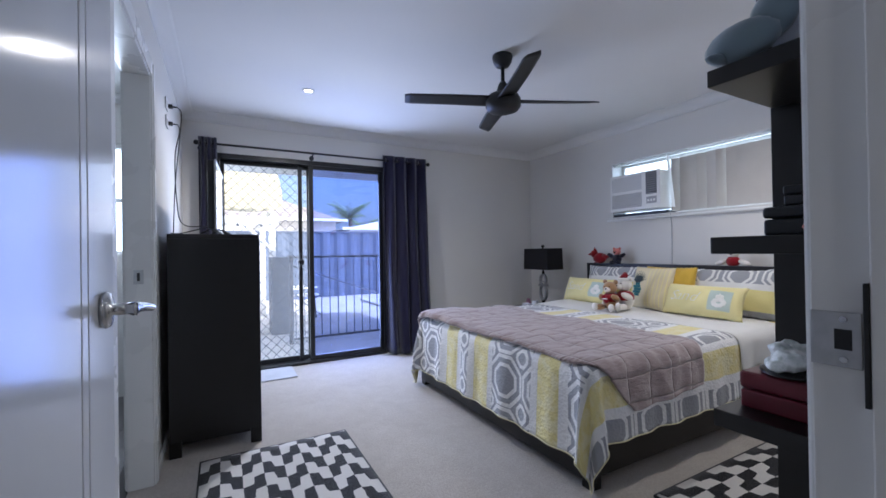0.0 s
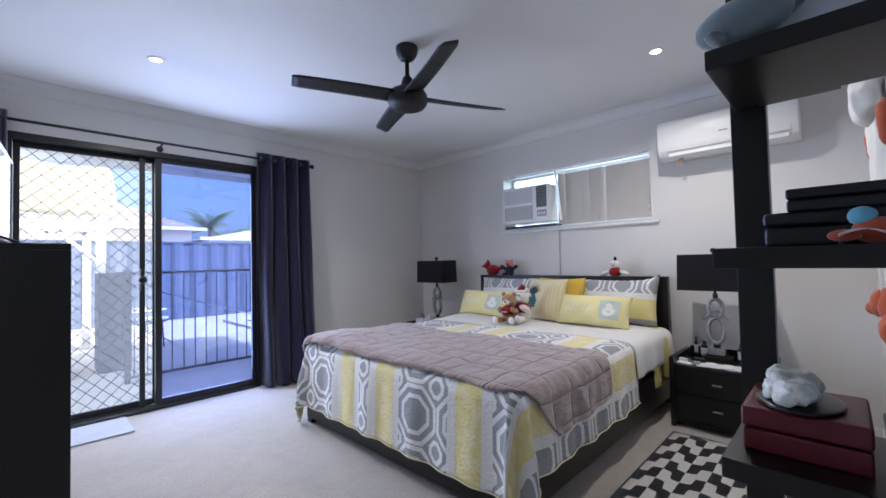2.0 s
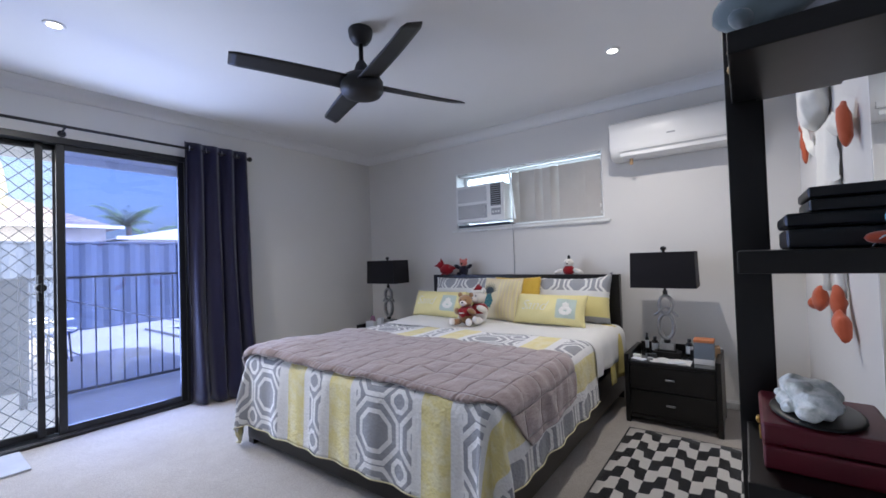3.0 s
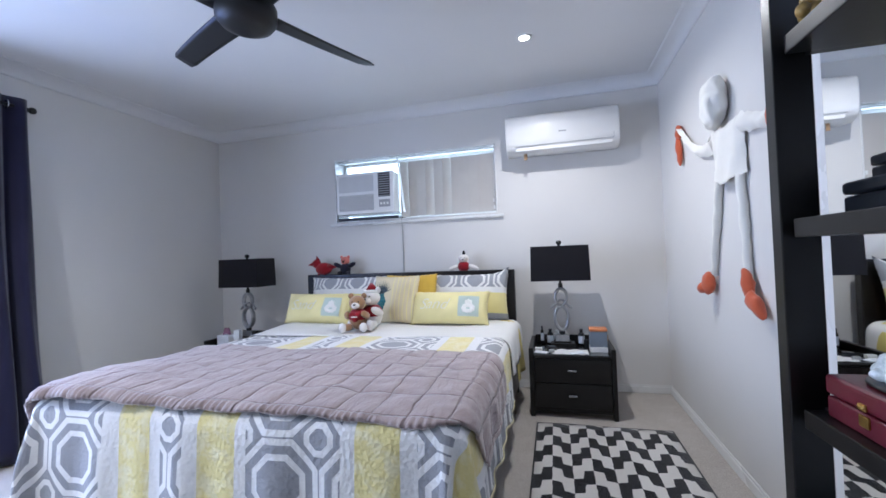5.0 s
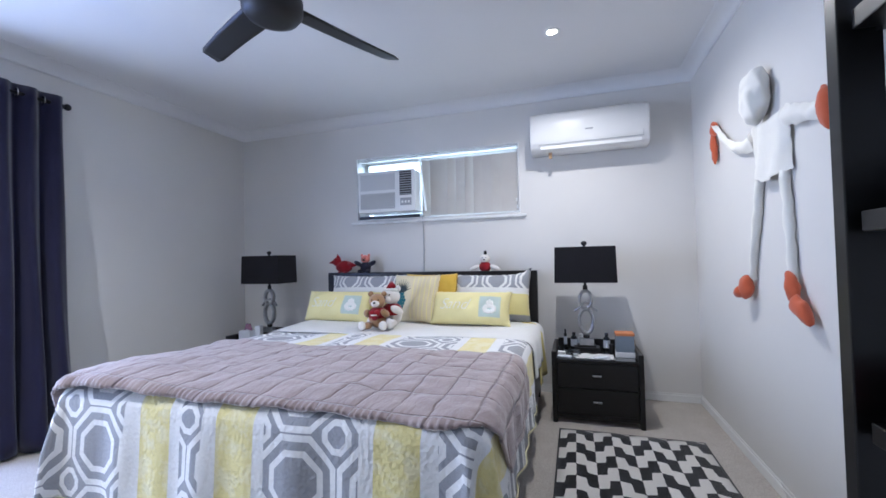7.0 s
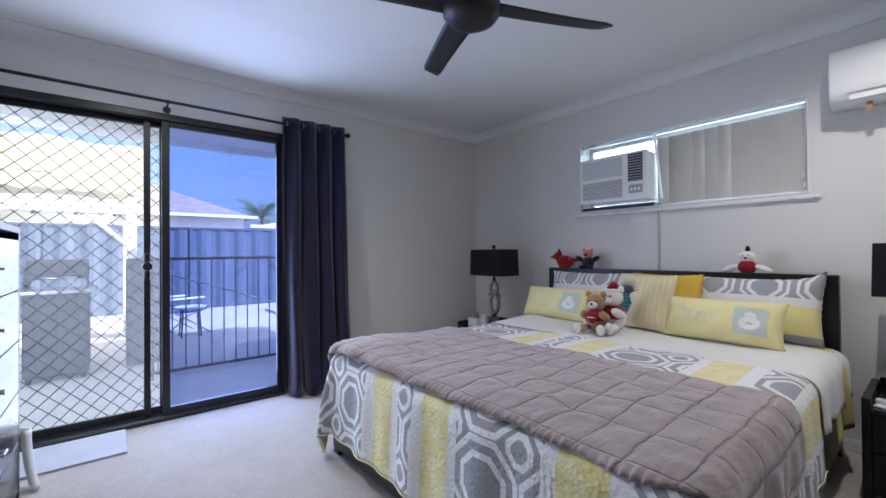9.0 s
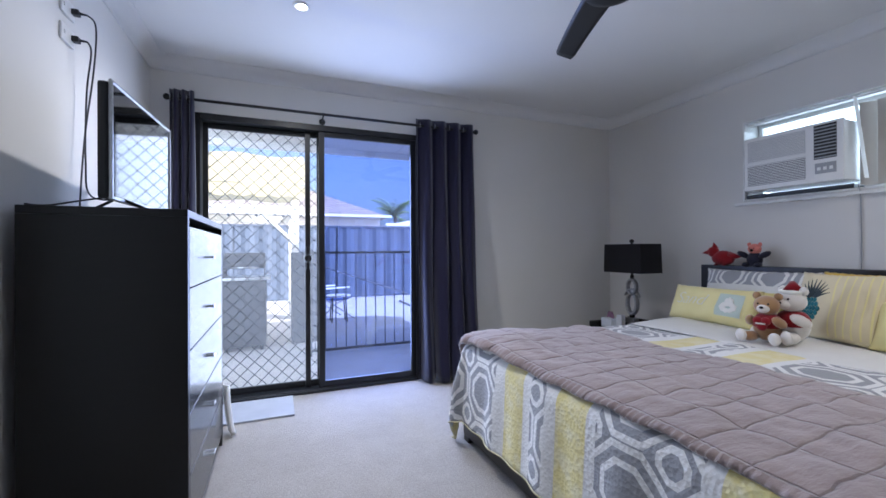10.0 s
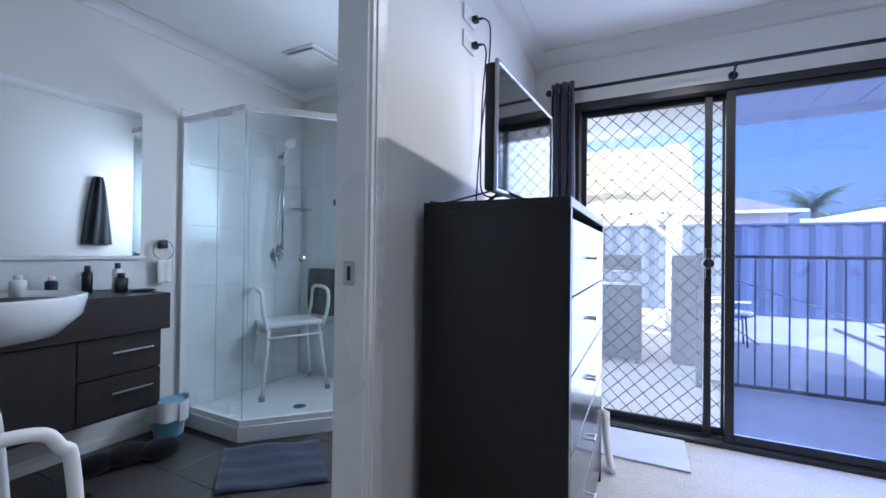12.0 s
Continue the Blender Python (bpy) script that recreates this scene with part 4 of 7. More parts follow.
single("toy_pig", bm, [M["pink_felt"], M["navy_felt"], M["black_plush"]], "pink felt toy in dark printed clothes on the headboard", "soft toy", at=pose(3.785, 3.12, 0.98))
bm = B()
ball(bm, (0, 0, 0.04), (0.04, 0.052, 0.045), 1)
ball(bm, (0, 0, 0.105), (0.035, 0.045, 0.036), 0)
ball(bm, (0.0, -0.004, 0.15), (0.012, 0.014, 0.024), 2, 8)
for s in (1, -1):
    ball(bm, (-0.01, s * 0.085, 0.03), (0.022, 0.05, 0.02), 0, 10, Euler((-s * 0.4, 0, 0)).to_matrix().to_4x4())
    ball(bm, (-0.033, s * 0.015, 0.113), 0.004, 2, 6)
ball(bm, (-0.036, 0, 0.098), (0.007, 0.009, 0.006), 2, 6)
single("toy_snow_bear", bm, [M["white_plush"], M["red_felt"], M["black_plush"]], "white plush toy in a red jumper on the headboard", "soft toy", at=pose(3.785, 2.02, 0.98))
single("cable", tube(B(), [(3.88, 2.60, 1.5), (3.895, 2.597, 1.4), (3.897, 2.595, 1.15), (3.895, 2.6, 0.8), (3.89, 2.6, 0.35)], 0.003, 6), M["grey_plastic"], "thin grey power cord running down the wall behind the bed", "cord")


# chest of drawers beside the sliding door
M["gloss_black"] = plain("gloss_black_lacquer", "1b1b1e", 0.24, var=0.15, scale=3, grain=80, bump=0.03, dist=0.0003, coat=0.2)
ch = thing("chest_of_drawers", "tall black gloss chest of five drawers with chrome pulls", "chest of drawers", (0.13, 3.45, 0))
CX0, CX1, CY0, CY1, CZ = -0.11, 0.35, 2.975, 3.93, 1.26
for y in (CY0, CY1 - 0.028):
    s = B()
    box(s, CX0, CX1 + 0.012, y, y + 0.028, 0.09, CZ - 0.028, 0.002)
    box(s, CX0, CX0 + 0.06, y, y + 0.028, 0.0, 0.09, 0.002)
    box(s, CX1 - 0.048, CX1 + 0.012, y, y + 0.028, 0.0, 0.09, 0.002)
    P("side_panel", s, M["black_wood"], ch)
P("top", bx(CX0, CX1 + 0.012, CY0, CY1, CZ - 0.028, CZ, 0.003), M["black_wood"], ch)
P("back_panel", bx(CX0, CX0 + 0.01, CY0 + 0.028, CY1 - 0.028, 0.09, CZ - 0.028), M["black_wood"], ch)
P("plinth", bx(CX1 - 0.03, CX1 - 0.012, CY0 + 0.028, CY1 - 0.028, 0.035, 0.062, 0.002), M["black_wood"], ch)
P("bottom_board", bx(CX0 + 0.01, CX1 - 0.012, CY0 + 0.028, CY1 - 0.028, 0.062, 0.08), M["black_wood"], ch)
for i in range(5):
    z0 = 0.062 + i * 0.2285
    d = P("drawer", bx(CX1 - 0.010, CX1 + 0.012, CY0 + 0.031, CY1 - 0.031, z0, z0 + 0.223, 0.003), M["gloss_black"], ch)
    hb = B()
    zc = z0 + 0.105
    box(hb, CX1 + 0.030, CX1 + 0.036, 3.425, 3.485, zc - 0.006, zc + 0.006, 0.002)
    for yy in (3.432, 3.474):
        box(hb, CX1 + 0.012, CX1 + 0.030, yy, yy + 0.006, zc - 0.004, zc + 0.004)
    h = part("handle", hb, M["chrome"], d, "small chrome bar pull")
    h.matrix_parent_inverse = Matrix()

tv = thing("television", "flat black television with a silver bezel on the drawers", "television", (0.149, 3.315, CZ), -3.5)
TW, TZ0, TZ1 = 0.318, 0.028, 0.445
part("housing", bx(-0.042, -0.006, -TW + 0.005, TW - 0.005, TZ0 + 0.005, TZ1 - 0.005, 0.012), M["black_metal"], tv)
part("bezel", frame_rect(B(), "x", -0.006, 0.012, -TW, TW, TZ0, TZ1, 0.012), M["silver"], tv, "thin silver bezel")
M["screen"] = plain("black_screen_glass", "050506", 0.06, var=0.05, scale=2, grain=20, bump=0.0, spec=1.0, coat=0.8)
part("screen", bx(-0.004, 0.0005, -TW + 0.012, TW - 0.012, TZ0 + 0.012, TZ1 - 0.012), M["screen"], tv, "glossy black screen")
for y in (-0.2, 0.2):
    part("foot", tube(B(), [(-0.09, y, 0.006), (-0.02, y, TZ0 + 0.02), (0.07, y, 0.006)], 0.006, 8), M["black_metal"], tv)

pw = thing("power_outlet", "white double wall outlets with two black plugs", "power outlet", (XW, 3.42, 2.1))
for z in (2.12, 2.006):
    P("plate", bx(XW, XW + 0.010, 3.36, 3.475, z - 0.035, z + 0.035, 0.004), M["white_plastic"], pw)
    P("plug", cyl(bx(XW + 0.010, XW + 0.035, 3.435, 3.465, z - 0.012, z + 0.012, 0.004), (XW + 0.035, 3.45, z), (XW + 0.06, 3.455, z), 0.006, 0.004, 10), M["black_metal"], pw)
    P("switch", bx(XW + 0.010, XW + 0.014, 3.375, 3.385, z - 0.008, z + 0.008, 0.001), M["white_plastic"], pw)
cords = ([(-0.09, 3.455, 2.12), (-0.07, 3.48, 2.085), (-0.085, 3.50, 1.9), (-0.11, 3.48, 1.6), (-0.12, 3.46, 1.3), (-0.13, 3.45, 0.9)],
         [(-0.09, 3.455, 2.006), (-0.08, 3.46, 1.96), (-0.11, 3.50, 1.8), (-0.1, 3.46, 1.5), (-0.06, 3.40, 1.34), (0.09, 3.34, 1.33)],
         [(0.10, 3.10, 1.31), (0.02, 3.06, 1.285), (-0.05, 3.02, 1.2636), (-0.09, 2.985, 1.2636)])


def smooth(pts, n=6):
    """Points of a Catmull-Rom curve."""
    pts = [Vector(p) for p in pts]
    q = [pts[0]] + pts + [pts[-1]]
    out = []
    for i in range(1, len(q) - 2):
        for k in range(n):
            t = k / n
            a, b, c, d = q[i - 1], q[i], q[i + 1], q[i + 2]
            out.append(0.5 * ((2 * b) + (c - a) * t + (2 * a - 5 * b + 4 * c - d) * t * t + (3 * b - a - 3 * c + d) * t ** 3))
    return out + [pts[-1]]


for pts, lab in zip(cords, ("black power cord hanging from the wall outlet", "black power cord running from the outlet to the television", "black cable lying across the top of the drawers")):
    single("cable", tube(B(), smooth(pts), 0.0035, 6), M["black_metal"], lab, "cord", group="television cords")

# open shelf unit by the entry
su = thing("shelf_unit", "tall black-brown open shelf unit with thick cantilevered shelves", "shelf unit", (1.38, 0.65, 0))
P("post", bx(1.505, 1.545, 0.733, 0.806, 0.0, 2.06, 0.003), M["black_wood"], su)
P("back_panel", bx(1.172, 1.645, YS + 0.001, YS + 0.026, 0.0, 2.06, 0.003), M["black_wood"], su)
for z in (0.03, 0.34, 0.720, 1.121, 1.512, 2.02):
    P("shelf", box(bx(1.172, 1.484, YS + 0.027, 0.793, z, z + 0.0395, 0.003), 1.484, 1.505, 0.60, 0.745, z + 0.001, z + 0.0385), M["black_wood"], su)

mr = thing("wall_mirror", "tall frameless mirror hanging on the wall behind the shelves", "mirror", (1.8, 0.47, 0.1))
P("backing", bx(1.65, 2.0, YS + 0.001, YS + 0.008, 0.10, 2.0, 0.001), M["gloss_white"], mr, "white backing board")
P("mirror_glass", bx(1.652, 1.953, YS + 0.009, YS + 0.014, 0.105, 1.995, 0.0015), M["mirror"], mr, "silvered mirror glass")

M["burgundy"] = plain("burgundy_leatherette", "5a1120", 0.42, var=0.2, scale=8, grain=260, bump=0.3, dist=0.0006)
jc = thing("jewellery_case", "burgundy leatherette case with brass latches on the shelf", "case", (1.345, 0.68, 0.76))
P("base", bx(1.24, 1.452, 0.585, 0.768, 0.76, 0.802, 0.006, 3), M["burgundy"], jc)
P("lid", bx(1.238, 1.454, 0.583, 0.770, 0.805, 0.845, 0.010, 3), M["burgundy"], jc)
P("latch_plate", bx(1.334, 1.358, 0.7675, 0.772, 0.778, 0.799, 0.002), M["brass"], jc, "small brass lock plate")
P("latch", ball(bx(1.337, 1.355, 0.769, 0.7745, 0.808, 0.820, 0.002), (1.346, 0.7745, 0.814), (0.010, 0.003, 0.005), seg=10), M["brass"], jc, "small brass clasp")
M["pewter"] = plain("dull_black_tin", "16171a", 0.35, var=0.2, scale=10, grain=200, bump=0.1, dist=0.0004)
tn = thing("tin", "small black tin with a chrome band on the shelf", "tin", (1.29, 0.545, 0.76))
part("body", bx(-0.045, 0.045, -0.022, 0.022, 0.0, 0.075, 0.004), M["pewter"], tn)
part("lid", bx(-0.047, 0.047, -0.024, 0.024, 0.076, 0.092, 0.004), M["pewter"], tn)
part("band", bx(-0.0455, 0.0455, -0.0225, 0.0225, 0.05, 0.056, 0.0005), M["chrome"], tn, "thin chrome band")


def marble():
    s = Nodes("white_green_jade")
    co = s.obj()
    n = s.noise(co, 38, 6, 0.7)
    col = s.mix(s.ramp(n, 0.45, 0.62), C("f2f4f1"), C("ccd4ce"))
    s.set(color=col, rough=0.3, spec=0.5)
    s.bump(s.noise(co, 90, 3), 0.5, 0.003)
    return s.mat


M["jade"] = marble()
orn = thing("stone_ornament", "pale green carved stone ornament on a black oval stand", "ornament", (1.33, 0.685, 0.846))
P("stand", ball(B(), (1.33, 0.685, 0.850), (0.10, 0.07, 0.009), seg=20), M["black_wood"], orn, "black oval wooden stand")
cv = B()
rnd = random.Random(5)
for k, (dx, dy, dz, r) in enumerate(((0, 0, 0.035, 0.034), (0.035, 0.005, 0.03, 0.028), (-0.035, 0.0, 0.03, 0.03), (-0.055, 0.012, 0.018, 0.017), (0.055, 0.012, 0.02, 0.018), (0.015, 0.022, 0.045, 0.022), (-0.02, 0.02, 0.05, 0.02), (0.0, 0.03, 0.02, 0.018), (-0.03, 0.03, 0.018, 0.014), (0.03, 0.032, 0.016, 0.014))):
    ball(cv, (1.33 + dx * 1.3, 0.685 + dy * 1.3, 0.850 + dz * 0.92), (r * 1.3, r * 1.15, r * 0.85), seg=14)
for v in cv.verts:
    v.co += Vector((noise.noise(v.co * 60), noise.noise(v.co * 60 + Vector((9, 0, 0))), noise.noise(v.co * 60 + Vector((0, 9, 0))))) * 0.006
carved = P("carving", cv, M["jade"], orn, "pale green marbled carving")
fuse(carved, 0.0022)

M["navy_box"] = plain("navy_black_leatherette", "101419", 0.4, var=0.2, scale=10, grain=240, bump=0.25, dist=0.0005)
bxs = thing("storage_box", "long navy-black leatherette box on the shelf", "box", (1.43, 0.6, 1.16))
P("body", bx(1.252, 1.458, 0.535, 0.720, 1.161, 1.198, 0.008, 3), M["navy_box"], bxs)
P("lid", bx(1.250, 1.460, 0.534, 0.722, 1.200, 1.226, 0.010, 3), M["navy_box"], bxs)
bxs = thing("storage_box", "smaller navy-black box stacked on a longer one", "box", (1.44, 0.58, 1.24))
P("body", bx(1.265, 1.435, 0.54, 0.686, 1.227, 1.25, 0.006, 3), M["navy_box"], bxs)
P("lid", bx(1.264, 1.436, 0.539, 0.687, 1.252, 1.272, 0.006, 3), M["navy_box"], bxs)
M["orange_plush"] = fabric("orange_plush", "c4583a", 250, 0.95, 0.15, sheen=0.5)
M["sky_plush"] = fabric("sky_blue_plush", "6fb4cf", 250, 0.95, 0.1, sheen=0.5)
M["paper"] = plain("white_paper", "dfe3ea", 0.7, var=0.05, scale=20, grain=90, bump=0.1, dist=0.0003)
tb = B()
ball(tb, (0, 0, 0.03), (0.032, 0.04, 0.03), 0)
ball(tb, (-0.005, 0.02, 0.062), (0.022, 0.025, 0.022), 1)
ball(tb, (-0.02, 0.05, 0.02), (0.016, 0.03, 0.014), 0, 10)
single("small_toy", tb, [M["orange_plush"], M["sky_plush"]], "small orange and blue plush toy on the shelf", "soft toy", at=pose(1.215, 0.57, 1.161) @ Matrix.Scale(0.75, 4))
sp = sheet(B(), 8, 4, lambda a, b: (1.17 + 0.08 * b, 0.545 + 0.07 * a, 1.166 + 0.02 * math.sin(2.5 * a + b)))
solid(single("paper_scrap", sp, M["paper"], "crumpled pale paper lying on the shelf", "paper"), 0.001)
wh = B()
ball(wh, (0, 0, 0.05), (0.05, 0.085, 0.045), 0)
ball(wh, (0.02, -0.06, 0.09), (0.035, 0.05, 0.06), 0, 12, Euler((0.5, 0, 0)).to_matrix().to_4x4())
ball(wh, (0.03, -0.09, 0.16), (0.025, 0.03, 0.06), 0, 12, Euler((0.2, 0, 0)).to_matrix().to_4x4())
ball(wh, (-0.03, 0.03, 0.02), (0.04, 0.02, 0.012), 0, 10)
single("toy_whale", wh, [M["blue_grey_plush"]], "blue-grey plush sea animal on top of the shelves", "soft toy", at=pose(1.205, 0.735, 1.552, 0, 0, -12) @ Matrix.Scale(0.98, 4))
pf = thing("display_box", "white display box with a black edge on the shelf", "box", (1.38, 0.6, 1.538))
P("panel", bx(1.252, 1.47, 0.53, 0.712, 1.552, 1.84, 0.003), M["paper"], pf)
P("edge", bx(1.228, 1.251, 0.695, 0.715, 1.552, 1.86, 0.002), M["black_wood"], pf)
gold = B()
rnd = random.Random(9)
for k in range(26):
    a, r = rnd.uniform(0, 6.3), rnd.uniform(0, 0.04)
    ball(gold, (r * math.cos(a) * 0.6, r * math.sin(a) * 0.6, 0.012 + rnd.uniform(0, 0.05)), rnd.uniform(0.008, 0.016), seg=7)
M["gold_crust"] = plain("gold_brown_shell", "a88a4a", 0.4, metal=0.4, var=0.5, scale=40, grain=200, bump=0.4, dist=0.001)
single("shell_ornament", gold, [M["gold_crust"]], "knobbly gold-brown ornament on the top shelf", "ornament", at=pose(1.43, 0.765, 1.552))
M["teal_cloth"] = fabric("teal_cloth", "2f5a5c", 300, 0.9, 0.2)
tc = sheet(B(), 14, 14, lambda a, b: (1.20 + 0.24 * a, 0.56 + 0.22 * b, 0.385 + 0.10 * math.sin(3.1 * a) * math.sin(3.1 * b) + 0.015 * math.sin(19 * a + 7 * b)))
solid(single("folded_cloth", tc, M["teal_cloth"], "dark teal cloth heaped on the low shelf", "cloth"), 0.006)

# bedside tables and lamps
M["smoky_glass"] = plain("smoked_glass_top", "2b2e30", 0.08, var=0.05, scale=4, grain=40, bump=0.0, coat=0.5)


def bedside(yc, lab, at_group):
    nsd = thing("bedside_table", lab, "bedside table", (3.52, yc, 0), group=at_group)
    x0, x1, y0, y1 = -0.23, 0.21, -0.278, 0.278
    for y in (y0, y1 - 0.03):
        s = B()
        box(s, x0, x1, y, y + 0.03, 0.035, 0.462, 0.004)
        box(s, x0, x0 + 0.05, y, y + 0.03, 0.0, 0.036, 0.003)
        box(s, x1 - 0.05, x1, y, y + 0.03, 0.0, 0.036, 0.003)
        part("side_panel", s, M["black_wood"], nsd)
    part("top", bx(x0 + 0.004, x1, y0 + 0.03, y1 - 0.03, 0.395, 0.412, 0.002), M["black_wood_x"], nsd)
    part("glass_top", bx(x0 + 0.006, x1 - 0.02, y0 + 0.032, y1 - 0.032, 0.4125, 0.419, 0.002), M["smoky_glass"], nsd, "smoked glass top")
    part("back_panel", bx(x1 - 0.012, x1, y0 + 0.03, y1 - 0.03, 0.412, 0.475, 0.003), M["black_wood_x"], nsd)
    part("base_rail", bx(x0 + 0.012, x0 + 0.03, y0 + 0.03, y1 - 0.03, 0.035, 0.062, 0.002), M["black_wood_x"], nsd)
    part("carcass", bx(x0 + 0.03, x1 - 0.013, y0 + 0.03, y1 - 0.03, 0.05, 0.394), M["black_wood_x"], nsd)
    for z in (0.066, 0.232):
        d = part("drawer", bx(x0 + 0.006, x0 + 0.029, y0 + 0.033, y1 - 0.033, z, z + 0.160, 0.003), M["black_wood_x"], nsd)
        hb = bx(x0 - 0.022, x0 - 0.014, -0.028, 0.028, z + 0.082, z + 0.096, 0.003)
        for yy in (-0.022, 0.014):
            box(hb, x0 - 0.014, x0 + 0.006, yy, yy + 0.008, z + 0.085, z + 0.093)
        part("handle", hb, M["chrome"], d, "chrome bar pull")
    return nsd


bedside(1.205, "black two-drawer bedside table covered in small toiletries", "bedside tables")
bedside(3.945, "black two-drawer bedside table beside the window wall", "bedside tables")
M["shade"] = fabric("black_shade_fabric", "15141a", 700, 0.8, 0.1)


def table_lamp(xc, yc, lab):
    lp = thing("table_lamp", lab, "table lamp", (xc, yc, 0.42), group="bedside lamps")
    part("base", box(box(B(), -0.055, 0.055, -0.085, 0.085, 0.0, 0.028, 0.003), -0.042, 0.042, -0.06, 0.06, 0.028, 0.04, 0.002), M["black_wood"], lp, "black stepped base")
    part("plinth", bx(-0.03, 0.03, -0.048, 0.048, 0.04, 0.085, 0.003), M["silver"], lp)
    part("collar", lathe(B(), [(0.018, 0.085), (0.022, 0.09), (0.022, 0.108), (0.014, 0.114), (0.014, 0.12)], seg=18), M["black_metal"], lp)

    def ribbon(pts, w0, w1):
        bm = B()
        n = len(pts)
        rings = []
        for i, (y, z, x) in enumerate(pts):
            a, b = pts[max(0, i - 1)], pts[min(n - 1, i + 1)]
            d = Vector((b[0] - a[0], b[1] - a[1])).normalized()
            nn = Vector((-d.y, d.x))
            w = w0 + (w1 - w0) * abs(2 * i / (n - 1) - 1)
            rings.append([bm.verts.new((x + sx * w * 1.25, y + nn.x * sn * w * 0.62, z + nn.y * sn * w * 0.62)) for sx, sn in ((-0.7, 1), (0.7, 1), (1, 0.4), (1, -0.4), (0.7, -1), (-0.7, -1), (-1, -0.4), (-1, 0.4))])
        for a, b in zip(rings, rings[1:]):
            for k in range(8):
                f = bm.faces.new((a[k], a[(k + 1) % 8], b[(k + 1) % 8], b[k]))
                f.smooth = True
        bm.faces.new(rings[0][::-1])
        bm.faces.new(rings[-1])
        return bm
    low, up = [], []
    for i in range(49):
        t = i / 48
        a = radians(-180 + 372 * t)
        low.append((0.047 * math.sin(a), 0.205 - 0.085 * math.cos(a), 0.010 - 0.02 * t))
        a = radians(372 * t)
        up.append((0.041 * math.sin(a), 0.358 - 0.062 * math.cos(a), -0.010 + 0.02 * t))
    part("lower_loop", ribbon(low, 0.020, 0.016), M["silver"], lp, "silver ribbon loop")
    part("upper_loop", ribbon(up, 0.018, 0.015), M["silver"], lp, "silver ribbon loop")
    part("arm", ribbon([(-0.078 + 0.156 * t, 0.297 - 0.028 * math.cos(6.283 * t) + 0.012, 0.016 * math.sin(6.283 * t)) for t in [i / 20 for i in range(21)]], 0.012, 0.012), M["silver"], lp)
    part("socket", lathe(B(), [(0.012, 0.42), (0.016, 0.425), (0.016, 0.455), (0.010, 0.462), (0.006, 0.50), (0.006, 0.735)], seg=16), M["black_metal"], lp)
    sh = B()
    x, y, z0, z1, t = 0.125, 0.205, 0.484, 0.734, 0.97
    for (ax, ay), (bx_, by) in (((-x, -y), (x, -y)), ((x, -y), (x, y)), ((x, y), (-x, y)), ((-x, y), (-x, -y))):
        sh.faces.new([sh.verts.new(p) for p in ((ax, ay, z0), (bx_, by, z0), (bx_ * t, by * t, z1), (ax * t, ay * t, z1))])
    bmesh.ops.remove_doubles(sh, verts=sh.verts, dist=1e-4)
    o = part("shade", sh, M["shade"], lp, "black oblong fabric shade")
    solid(o, 0.004)
    md = o.modifiers.new("edge", "BEVEL")
    md.width, md.segments = 0.002, 2
    part("shade_spider", cyl(cyl(B(), (-0.12, 0, 0.722), (0.12, 0, 0.722), 0.003, seg=8), (0, -0.198, 0.722), (0, 0.198, 0.722), 0.003, seg=8), M["black_metal"], lp)
    part("finial", lathe(B(), [(0.004, 0.727), (0.010, 0.734), (0.008, 0.742), (0.016, 0.749), (0.021, 0.760), (0.016, 0.772), (0.004, 0.777)], seg=16), M["black_metal"], lp)
    return lp


table_lamp(3.573, 1.253, "silver looped table lamp with a black oblong shade")
table_lamp(3.556, 3.985, "silver looped table lamp with a black oblong shade")

# small things on the bedside tables
M["dark_bottle"] = plain("dark_bottle_glass", "23272e", 0.12, var=0.1, scale=20, grain=60, bump=0.0, coat=0.4)
M["card_grey"] = plain("grey_card", "76808c", 0.6, var=0.06, scale=15, grain=80, bump=0.1, dist=0.0003)
M["card_orange"] = plain("orange_card", "c27a4c", 0.6, var=0.08, scale=15, grain=80, bump=0.1, dist=0.0003)
M["kraft"] = plain("kraft_paper", "a38664", 0.75, var=0.12, scale=12, grain=120, bump=0.2, dist=0.0006)


def bottle(x, y, h, r, mat, cap, lab):
    bt = thing("bottle", lab, "bottle", (x, y, 0.42))
    part("body", lathe(B(), [(r * 0.6, 0.0), (r, 0.003), (r, h * 0.68), (r * 0.8, h * 0.76), (r * 0.42, h * 0.8), (r * 0.42, h * 0.84)], seg=18), mat, bt)
    part("cap", lathe(B(), [(r * 0.5, h * 0.82), (r * 0.55, h * 0.83), (r * 0.55, h), (r * 0.3, h * 1.005)], seg=16), cap, bt)
    part("label", lathe(B(), [(r + 0.0006, h * 0.15), (r + 0.0007, h * 0.2), (r + 0.0007, h * 0.55), (r + 0.0006, h * 0.6)], seg=18), M["paper"], bt, "plain pale label")


bottle(3.62, 1.34, 0.115, 0.022, M["dark_bottle"], M["black_metal"], "dark glass bottle with a black cap by the lamp")
bottle(3.60, 1.12, 0.12, 0.022, M["dark_bottle"], M["black_metal"], "dark glass bottle with a black cap behind the lamp")
bottle(3.66, 1.40, 0.13, 0.012, M["black_metal"], M["black_metal"], "slim black spray bottle at the back of the table")
bottle(3.66, 1.29, 0.10, 0.026, M["white_plastic"], M["white_plastic"], "white plastic bottle at the back of the table")
gb = thing("gift_box", "grey box with an orange top on the bedside table", "box", (3.44, 1.02, 0.42))
part("body", bx(-0.05, 0.05, -0.055, 0.055, 0.0, 0.14, 0.003), M["card_grey"], gb)
